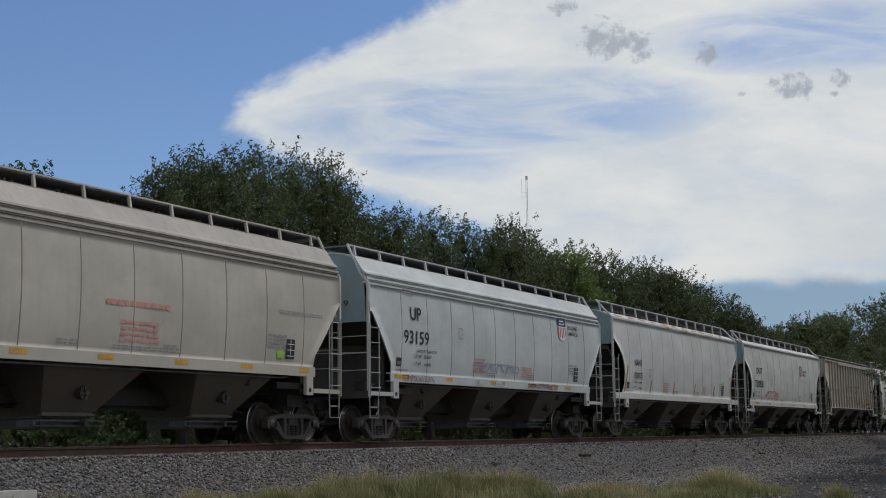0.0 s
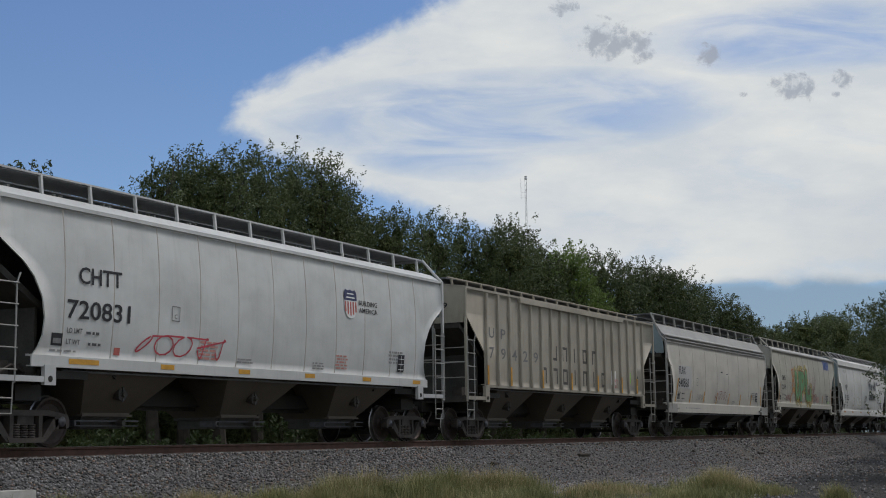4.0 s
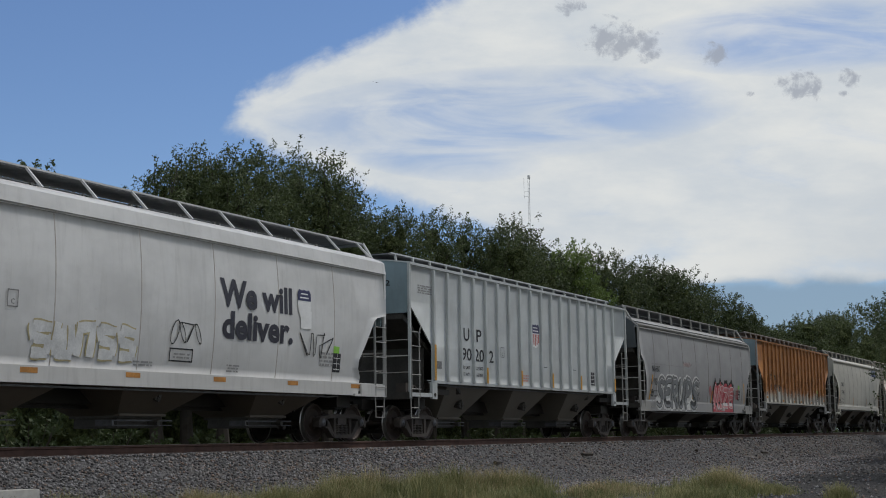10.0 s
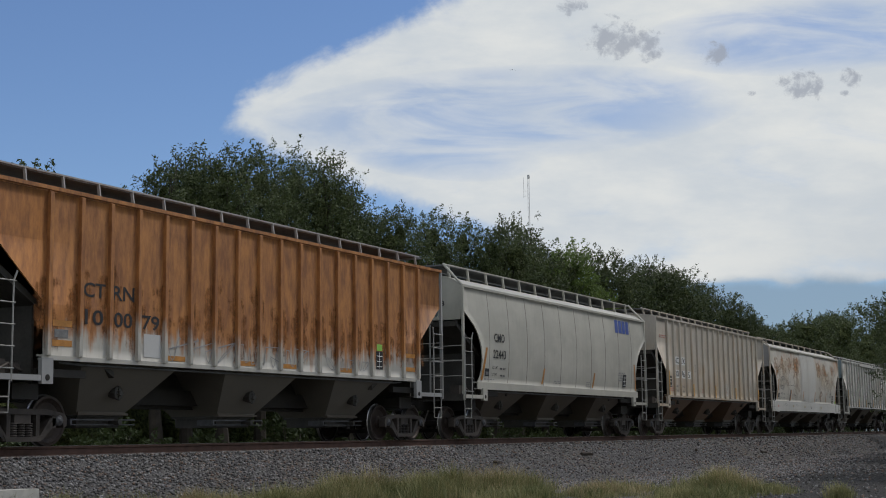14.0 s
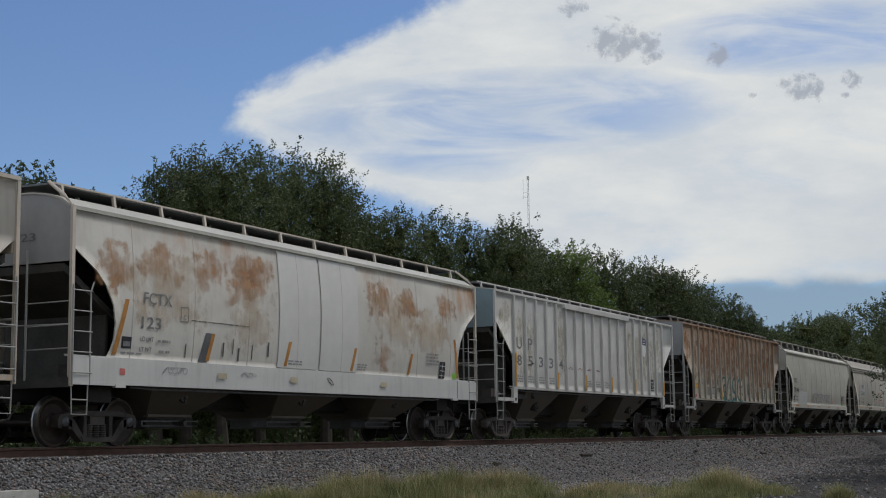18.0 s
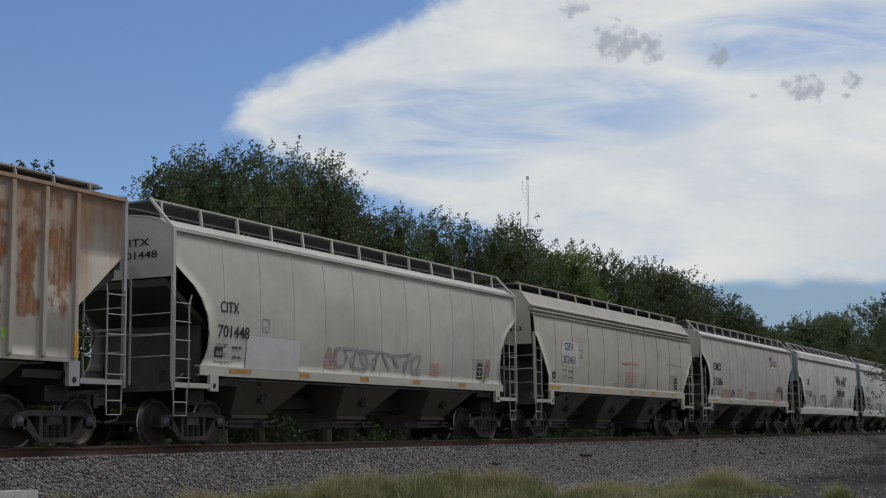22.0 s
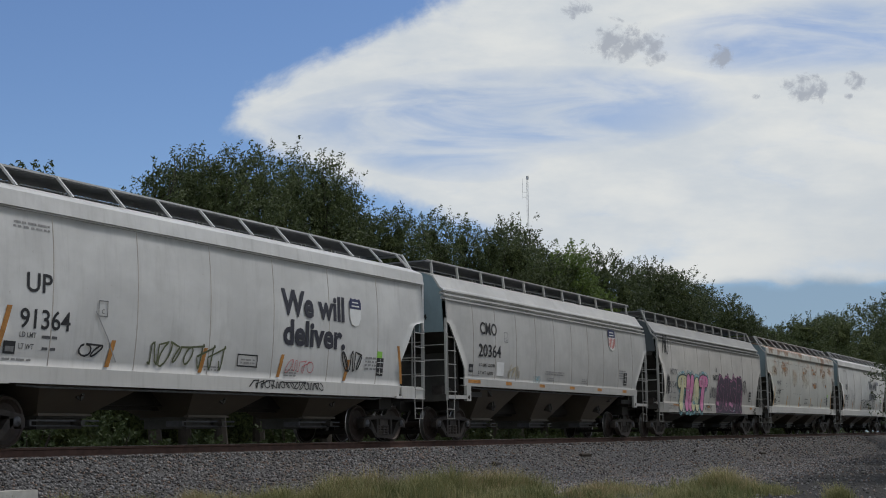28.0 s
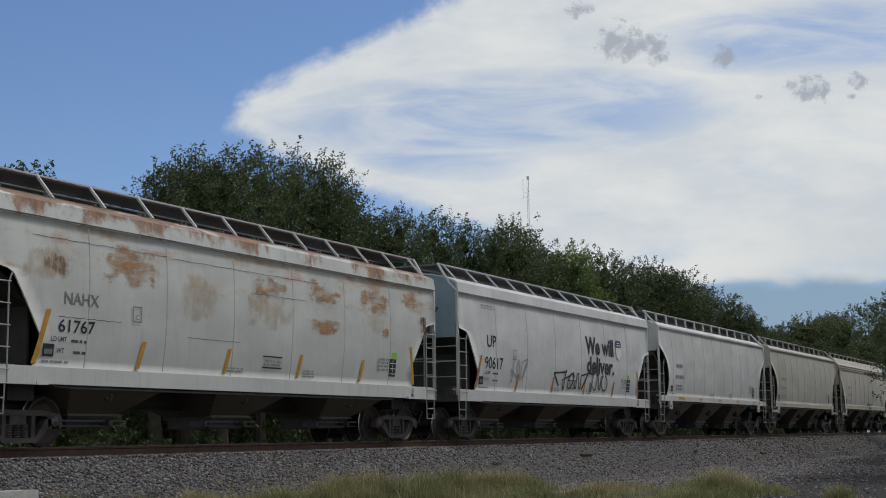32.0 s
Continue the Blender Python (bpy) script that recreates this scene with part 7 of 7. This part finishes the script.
for i, (x, y, top) in enumerate(((46.8, 45.0, 12.2), (50.8, 45.2, 11.6))):
    tree(x, y, top, 2.2, 160 + i, 240, 0.11, "small-crowned elm standing back from the line", 0.45)
# Four unseen trees, added to shade the gravel at the right.
for x, y, top, spread, seed in ((54.0, 3.1, 12.0, 3.8, 172), (70.0, 5.6, 14.0, 4.4, 173), (84.0, 6.6, 14.0, 4.6, 174), (100.0, 9.0, 14.0, 4.6, 175)):
    tree(x, y, top, spread, seed, 640, 0.14, "loose-branched tree on the near side of the track", 0.22, "roadside_tree", core=0)
tree(40.5, 3.1, 4.3, 4.4, 171, 2300, 0.036, "loose-branched tree on the near side of the track", 0.22, "roadside_tree", core=0)


for i in range(17):
    tree(33.0 + i * 5.6 + 1.2 * math.sin(i * 3.1), 34.0 + math.sin(i * 2.3), 7.6 + 0.9 * math.sin(i * 1.9), 3.2, 200 + i, 150, 0.13, "dark green tree standing behind the first row", 0.10)


def bush(x, y, h, w, seed, mat=None):
    rng = np.random.default_rng(seed)
    root = thing("bush", "leafy green bush behind the track", "bush", "bushes behind the track", (x, y, GROUND))
    stems = Geo()
    rnd = random.Random(seed)
    for k in range(5):
        a = rnd.uniform(0, math.tau)
        stems.tube([(0, 0, 0), (math.cos(a) * w * 0.3, math.sin(a) * w * 0.3, h * 0.5), (math.cos(a) * w * 0.5, math.sin(a) * w * 0.5, h * 0.85)], [0.03, 0.02, 0.006], 4)
    part("stem", stems, BARK, root)
    pts = np.concatenate([sprays(rng, 16, (rnd.uniform(-0.4, 0.4) * w, rnd.uniform(-0.4, 0.4) * w, h * rnd.uniform(0.3, 0.62)), (w * 0.55, w * 0.5, h * 0.34), 24, 0.5) for _ in range(4)])
    pts[:, 2] = np.maximum(pts[:, 2], 0.02)
    fol = part("foliage", leaves_mesh("foliage", pts, 0.09, mat or BUSH, rng), None, root)
    if mat:
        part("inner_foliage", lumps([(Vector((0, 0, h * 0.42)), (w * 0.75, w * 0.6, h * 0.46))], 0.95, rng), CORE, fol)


def far_woods():
    """The wood behind the rows, too far off to tell its trees apart."""
    rng = np.random.default_rng(77)
    n = 50000
    x = rng.uniform(20, 330, n)
    top = 5.2 + 1.6 * np.sin(x * 0.23) + 1.1 * np.sin(x * 0.61 + 1) + 0.8 * np.sin(x * 1.7)
    pts = np.stack([x, 44 + rng.normal(size=n) * 1.6 + 0.05 * x, GROUND + rng.uniform(0, 1, n) ** 0.8 * (top - GROUND)], -1)
    tagged(new("far_woods", leaves_mesh("far_woods", pts, 0.20, ELM, rng)), "dark green belt of wood behind the line", "woods", kind="stuff")


far_woods()
rb = random.Random(9)
for i, x in enumerate((22.0, 27.6, 31.6, 36.6, 44.0, 57.0, 63.5, 72.0, 83.0, 96.0, 109.0)):
    bush(x, 24.4 + rb.uniform(-0.4, 1.2), rb.uniform(1.1, 2.2), rb.uniform(0.8, 1.4), 300 + i)
for i in range(18):
    bush(27.0 + i * 4.6 + rb.uniform(-0.8, 0.8), 26.2 + rb.uniform(-0.5, 0.5), rb.uniform(1.3, 2.3), rb.uniform(1.1, 1.6), 330 + i)
for i in range(16):
    bush(118 + i * 7, 25.5 + rb.uniform(-1, 1), rb.uniform(3.0, 4.5), 3.4, 400 + i)
for i in range(33):
    bush(24.0 + i * 3.4, 31.3 + rb.uniform(-0.4, 0.4), rb.uniform(3.6, 5.0), 2.6, 430 + i, ELM)


def stones():
    """Crushed stone on the bank, each a small angular block."""
    m, t = material("crushed granite")
    r = t.node("ShaderNodeNewGeometry").outputs["Random Per Island"]
    p = t.node("ShaderNodeTexCoord").outputs["Object"]
    n = t.noise(p, 30.0, 3.0)
    col = t.mix(t.math("POWER", r, 1.5), (0.030, 0.029, 0.031), (0.34, 0.33, 0.33))
    warm = t.math("GREATER_THAN", t.math("FRACT", t.math("MULTIPLY", r, 37.0)), 0.86)
    col = t.mix(t.math("MULTIPLY", warm, 0.6), col, (0.27, 0.17, 0.12))
    col = t.mix(t.math("MULTIPLY", n, 0.4), col, (0.16, 0.15, 0.14))
    surface(t, col, 0.85, 0, n, 0.01, 0.5, 0.2)
    rng = np.random.default_rng(5)
    xs, ys, ss = [], [], []
    for a, b, count, lo, hi, y0, y1 in ((12, 34, 30000, 0.021, 0.044, 13.4, 17.9), (28, 55, 30000, 0.024, 0.050, 4.5, 17.9), (55, 95, 16000, 0.034, 0.068, 7.0, 17.9), (10, 60, 3500, 0.025, 0.05, 19.3, 21.5)):
        xs.append(rng.uniform(a, b, count))
        ys.append(rng.uniform(y0, y1, count))
        ss.append(rng.uniform(lo, hi, count))
    x, y, s = np.concatenate(xs), np.concatenate(ys), np.concatenate(ss)
    # most stones left out over the painted shade
    keep = (y > 5.1 + 0.115 * x + rng.normal(size=len(x)) * 0.7) | (rng.uniform(0, 1, len(x)) < 0.12)
    x, y, s = x[keep], y[keep], s[keep]
    z = np.array([smooth_ground(u, v) for u, v in zip(x, y)])
    n = len(x)
    base = np.array([(1, 0, 0), (0.2, 1, 0.1), (-1, 0.2, 0), (-0.1, -1, 0), (0.15, 0.1, 0.8), (0, 0, -0.5)])
    faces = np.array([(0, 1, 4), (1, 2, 4), (2, 3, 4), (3, 0, 4), (1, 0, 5), (2, 1, 5), (3, 2, 5), (0, 3, 5)])
    sh = base[None] * rng.uniform(0.55, 1.35, (n, 6, 3))
    ang = rng.uniform(0, math.tau, n)
    tl = rng.uniform(-0.7, 0.7, n)
    c, d = np.cos(ang)[:, None], np.sin(ang)[:, None]
    X = sh[:, :, 0] * np.cos(tl)[:, None] + sh[:, :, 2] * np.sin(tl)[:, None]
    Z = -sh[:, :, 0] * np.sin(tl)[:, None] + sh[:, :, 2] * np.cos(tl)[:, None]
    Y = sh[:, :, 1]
    v = np.stack([c * X - d * Y, d * X + c * Y, Z], -1) * s[:, None, None]
    v += np.stack([x, y, z + s * 0.25], -1)[:, None, :]
    f = (faces[None] + 6 * np.arange(n)[:, None, None]).reshape(-1, 3)
    me = bpy.data.meshes.new("ballast_stones")
    me.vertices.add(6 * n)
    me.vertices.foreach_set("co", v.astype(np.float32).ravel())
    me.loops.add(f.size)
    me.loops.foreach_set("vertex_index", f.astype(np.int32).ravel())
    me.polygons.add(len(f))
    me.polygons.foreach_set("loop_start", np.arange(0, f.size, 3, dtype=np.int32))
    me.materials.append(m)
    me.update(calc_edges=True)
    tagged(new("ballast_stones", me), "loose grey crushed-stone ballast on the bank", "ballast", kind="stuff")


def grass(name, label, areas, seed, mat=GRASS):
    """Blades in tufts. areas: x, y, half sizes, tufts, height, share of dry blades."""
    rng = np.random.default_rng(seed)
    vs, n = [], 0
    for ax, ay, hx, hy, tufts, hgt in areas:
        tx = ax + rng.normal(size=tufts) * hx * 0.5
        ty = ay + rng.normal(size=tufts) * hy * 0.5
        for u, v in zip(tx, ty):
            k = 26
            edge = math.exp(-0.18 * (((u - ax) / hx) ** 2 + ((v - ay) / hy) ** 2))
            clump = 0.72 + 0.28 * math.sin(u * 4.1 + v * 1.7) * math.sin(u * 1.9 - v * 3.3 + 1)
            h = hgt * edge * clump * rng.uniform(0.55, 1.12) * rng.uniform(0.35, 1.05, k)
            bx, by = u + rng.normal(size=k) * 0.10, v + rng.normal(size=k) * 0.10
            z = smooth_ground(u, v) - 0.02
            a = rng.uniform(0, math.tau, k)
            l = rng.uniform(0.1, 0.95, k) * h
            w = rng.uniform(0.0025, 0.006, k)
            dx, dy = np.cos(a), np.sin(a)
            lo1 = np.stack([bx - dy * w, by + dx * w, np.full(k, z)], -1)
            lo2 = np.stack([bx + dy * w, by - dx * w, np.full(k, z)], -1)
            m1 = np.stack([bx + dx * l * 0.3 - dy * w, by + dy * l * 0.3 + dx * w, z + h * 0.6], -1)
            m2 = np.stack([bx + dx * l * 0.3 + dy * w, by + dy * l * 0.3 - dx * w, z + h * 0.6], -1)
            tip = np.stack([bx + dx * l, by + dy * l, z + h], -1)
            vs.append(np.stack([lo1, lo2, m2, m1, tip], 1).reshape(-1, 3))
            n += k
    v = np.concatenate(vs)
    i = 5 * np.arange(n)[:, None]
    idx = np.concatenate([i + np.array([[0, 1, 2, 3]]), i + np.array([[3, 2, 4]])], 1)
    me = bpy.data.meshes.new(name)
    me.vertices.add(5 * n)
    me.vertices.foreach_set("co", v.astype(np.float32).ravel())
    me.loops.add(7 * n)
    me.loops.foreach_set("vertex_index", idx.astype(np.int32).ravel())
    me.polygons.add(2 * n)
    me.polygons.foreach_set("loop_start", (7 * np.arange(n)[:, None] + np.array([[0, 4]])).astype(np.int32).ravel())
    me.materials.append(mat)
    me.update(calc_edges=True)
    tagged(new(name, me), label, "grass", kind="stuff")


stones()
STRAW = leaf_material("dry straw grass", (0.22, 0.17, 0.08), (0.52, 0.44, 0.26))
grass("dry_grass", "pale dry grass stalks among the green grass", [(24.6, 14.5, 1.8, 0.5, 150, 0.86), (28.4, 13.3, 1.8, 0.6, 190, 0.86), (20.2, 15.0, 1.0, 0.3, 60, 0.66), (30.0, 8.4, 0.9, 0.6, 90, 0.70), (28.2, 10.6, 1.4, 0.8, 70, 0.5)], 15, STRAW)
grass("grass", "knee-high green and straw-coloured grass at the foot of the bank",
      [(22.3, 14.7, 1.2, 0.5, 220, 0.62), (24.2, 14.3, 1.6, 0.6, 520, 0.80), (26.6, 13.6, 1.9, 0.7, 560, 0.80), (28.6, 12.9, 1.2, 0.6, 240, 0.68),
       (17.2, 15.2, 2.2, 0.3, 300, 0.52), (20.3, 14.9, 0.8, 0.3, 110, 0.60), (29.4, 10.6, 1.2, 0.9, 110, 0.40),
       (29.8, 8.6, 0.9, 0.8, 260, 0.66), (30.2, 7.7, 0.6, 0.5, 90, 0.52), (29.4, 5.9, 0.22, 0.16, 36, 0.48), (15.0, 15.4, 1.2, 0.2, 90, 0.34), (26.3, 11.6, 1.3, 0.6, 170, 0.42), (27.4, 10.4, 1.0, 0.5, 80, 0.34), (28.0, 8.7, 1.0, 0.6, 150, 0.40), (28.4, 7.9, 0.6, 0.4, 60, 0.38),
       (60.0, 24.0, 45.0, 1.6, 260, 0.4)], 12)

slab = thing("concrete_block", "pale weathered concrete block lying at the foot of the bank", "block")
part("block", Geo().frustum((-1.4, 0.62, -0.2, 0.2, 0.0), (-1.38, 0.60, -0.19, 0.18, 0.31)), plain("pale concrete", (0.40, 0.39, 0.36), 0.85, 0, 0.2, 6.0), slab)
slab.matrix_basis = pose(16.3, 15.85, -0.95, 0, 0, 2)
scrap = shared("wood_scrap", TIE, lambda: Geo().frustum((-0.22, 0.22, -0.06, 0.06, 0), (-0.20, 0.21, -0.05, 0.05, 0.07)))
for x, y, rz in ((34.84, 16.1, 12), (42.1, 16.3, -25), (53.6, 16.2, 15), (62.3, 15.75, -14)):
    w = tagged(new("wood_scrap", scrap), "dark splinter of sleeper wood on the ballast", "debris", "wood scraps on the ballast")
    w.matrix_basis = pose(x, y, smooth_ground(x, y) + 0.05, 20, 0, rz)


def mast():
    root = thing("radio_mast", "thin grey lattice radio mast far beyond the trees", "mast", "", (256.0, 110.0, GROUND))
    top = 52.6
    steel = plain("grey mast steel", (0.55, 0.56, 0.58), 0.6, 0.2)
    lat = Geo()
    for k in range(3):
        a = k * math.tau / 3
        lat.tube([(0.2 * math.cos(a), 0.2 * math.sin(a), 0), (0.2 * math.cos(a), 0.2 * math.sin(a), top)], 0.028, 5)
    for i in range(52):
        for k in range(3):
            a, b = k * math.tau / 3, (k + 1) * math.tau / 3
            lat.tube([(0.2 * math.cos(a), 0.2 * math.sin(a), i), (0.2 * math.cos(b), 0.2 * math.sin(b), i + 1)], 0.012, 4)
    part("lattice", lat, steel, root)
    part("whip_antenna", Geo().tube([(-0.45, 0.9, top - 4), (-0.45, 0.9, top + 0.2)], 0.03, 5).tube([(0, 0, top - 3.6), (-0.45, 0.9, top - 3.6)], 0.03, 4).tube([(0, 0, top - 2.6), (-0.45, 0.9, top - 2.6)], 0.03, 4), steel, root)
    part("beacon", Geo().box(-0.2, 0.2, -0.2, 0.2, top, top + 0.7), steel, root)


mast()


# ---- scraps of dark cloud that drift under the bank, and a bird ----
def sight(px, py, dist):
    """A place seen at that spot of the picture, with the head at rest."""
    m = aim()
    f = 784 / math.tan(radians(35.1 / 2))
    return m @ (Vector(((px - 784) / f, (441 - py) / f, -1)) * dist)


def scud_material():
    m, t = material("dark ragged cloud")
    p = t.node("ShaderNodeTexCoord").outputs["Object"]
    off = t.math("MULTIPLY", t.node("ShaderNodeObjectInfo").outputs["Random"], 90.0)
    q = t.vec("ADD", p, t.join(off, 0.0, 0.0))
    g = t.node("ShaderNodeTexCoord").outputs["Generated"]
    c = t.xyz(g)
    ex = t.math("POWER", t.math("MULTIPLY", t.math("SUBTRACT", c[0], 0.5), 2.0), 2.0)
    ey = t.math("POWER", t.math("MULTIPLY", t.math("SUBTRACT", c[1], 0.5), 2.0), 2.0)
    round_ = t.math("SUBTRACT", 1.0, t.math("ADD", ex, ey))
    n = t.noise(q, 0.085, 9.0, 0.66, 0.25)
    mask = t.step(t.math("ADD", t.math("MULTIPLY", round_, 0.90), t.math("MULTIPLY", t.math("SUBTRACT", n, 0.5), 3.4)), 0.30, 1.05)
    glow = t.node("ShaderNodeEmission", {"Color": (0.33, 0.36, 0.42, 1), "Strength": 1.0}).outputs[0]
    clear = t.node("ShaderNodeBsdfTransparent").outputs[0]
    mixed = t.node("ShaderNodeMixShader", {0: t.math("MULTIPLY", mask, 0.78), 1: clear, 2: glow}).outputs[0]
    t.node("ShaderNodeOutputMaterial", {"Surface": mixed})
    return m


SCUD = scud_material()
CLOUDS = []
for px, py, w, h in ((1070, 70, 128, 92), (1131, 80, 74, 66), (1252, 96, 66, 58), (1404, 152, 108, 72), (1486, 140, 64, 44), (996, 12, 58, 46), (1311, 166, 26, 16), (1480, 166, 24, 18)):
    dist = 1000.0
    u = w / 2475 * dist / 2
    v = h / 2475 * dist / 2
    g = Geo()
    n = 8
    g.add([(u * (2 * i / n - 1), v * (2 * j / n - 1), 3 * math.cos(i * 0.8) * math.cos(j * 0.7)) for i in range(n + 1) for j in range(n + 1)],
          [(i * (n + 1) + j, (i + 1) * (n + 1) + j, (i + 1) * (n + 1) + j + 1, i * (n + 1) + j + 1) for i in range(n) for j in range(n)])
    ob = new("cloud_scrap", g.mesh("cloud_scrap", SCUD, True))
    ob.visible_shadow = False
    tagged(ob, "small dark grey ragged cloud below the white bank", "cloud", "dark cloud scraps")
    CLOUDS.append((ob, px, py))


def bird():
    dark = plain("dark plumage", (0.03, 0.03, 0.032), 0.7)
    root = thing("bird", "dark swallow-like bird gliding over the trees", "bird")
    part("body", Geo().tube([(-0.16, 0, 0), (-0.10, 0, 0.01), (0.0, 0, 0.02), (0.10, 0, 0.012), (0.15, 0, 0)], [0.008, 0.03, 0.04, 0.03, 0.01], 8), dark, root)
    part("tail", Geo().add([(-0.15, 0, 0.005), (-0.30, 0.06, 0), (-0.24, 0, 0), (-0.30, -0.06, 0), (-0.15, 0, -0.005)], [(0, 1, 2), (0, 2, 3), (4, 2, 1), (4, 3, 2)]), dark, root)
    wings = []
    for s in (-1, 1):
        w = Geo().add([(0.08, 0, 0.006), (0.05, s * 0.18, 0.01), (-0.10, s * 0.42, 0), (-0.04, s * 0.18, 0), (-0.06, 0, 0), (0.02, s * 0.08, -0.006)],
                      [(0, 1, 3, 4), (1, 2, 3), (0, 5, 1), (5, 4, 3), (5, 3, 1), (0, 4, 5)])
        wings.append(part("wing", w, dark, root, "", (0, s * 0.03, 0.02)))
    return root, wings


BIRD, WINGS = bird()


# ---- what moves ----
def ran(t):
    """How far the train has run by t seconds."""
    return 0.97 * (12.226 * t + 0.0668 * t * t / 2 - 0.00168 * t ** 3 / 6)


def motions():
    times = [i * 1.0 for i in range(33)]
    steps = [i / FPS for i in range(32 * FPS + 1)]
    for (x0, car), wheels in zip(CARS, WHEELS):
        walk(car, [(t, pose(x0 - ran(t), YT, 0)) for t in times])
        for w, x in wheels:
            walk(w, [(t, Matrix.Translation((x, 0, 0.457)) @ Matrix.Rotation(-ran(t) / 0.457, 4, "Y")) for t in steps])
    for ob, px, py in CLOUDS:
        face = aim()
        rows = []
        for t, dx, dy in ((0, 0, 0), (6, 7, 1), (13, 14, 1), (20, 18, 3), (32, 28, 5)):
            m = face.copy()
            m.translation = sight(px + dx, py + dy, 1000.0)
            rows.append((t, m))
        walk(ob, rows)
    way = [(0.0, 655, 420), (3.0, 648, 318), (5.5, 645, 261), (6.5, 650, 239), (7.5, 656, 219), (8.5, 655, 196), (9.0, 655, 181), (9.5, 661, 163), (10.0, 664, 148), (10.5, 681, 146), (11.0, 704, 141),
           (11.5, 738, 142), (12.0, 779, 142), (12.5, 827, 147), (13.0, 868, 147), (13.5, 890, 138), (14.0, 905, 126), (14.5, 913, 112), (16.5, 911, 44), (17.0, 913, 27), (17.5, 919, 8), (18.0, 927, -14), (20.0, 965, -80), (32.0, 1100, -300)]
    rows = []
    for i, (t, px, py) in enumerate(way):
        a = way[min(i + 1, len(way) - 1)]
        b = way[max(i - 1, 0)]
        turn = -25 if a[1] - b[1] > 40 else 20
        rows.append((t, Matrix.Translation(sight(px, py, 125.0)) @ pose(0, 0, 0, 10 * math.sin(i * 1.7), -12, turn)))
    walk(BIRD, rows)
    for s, w in zip((-1, 1), WINGS):
        walk(w, [(t * 0.25, pose(0, s * 0.03, 0.02, s * (8 + 26 * math.sin(t * 2.2)))) for t in range(129)])


motions()
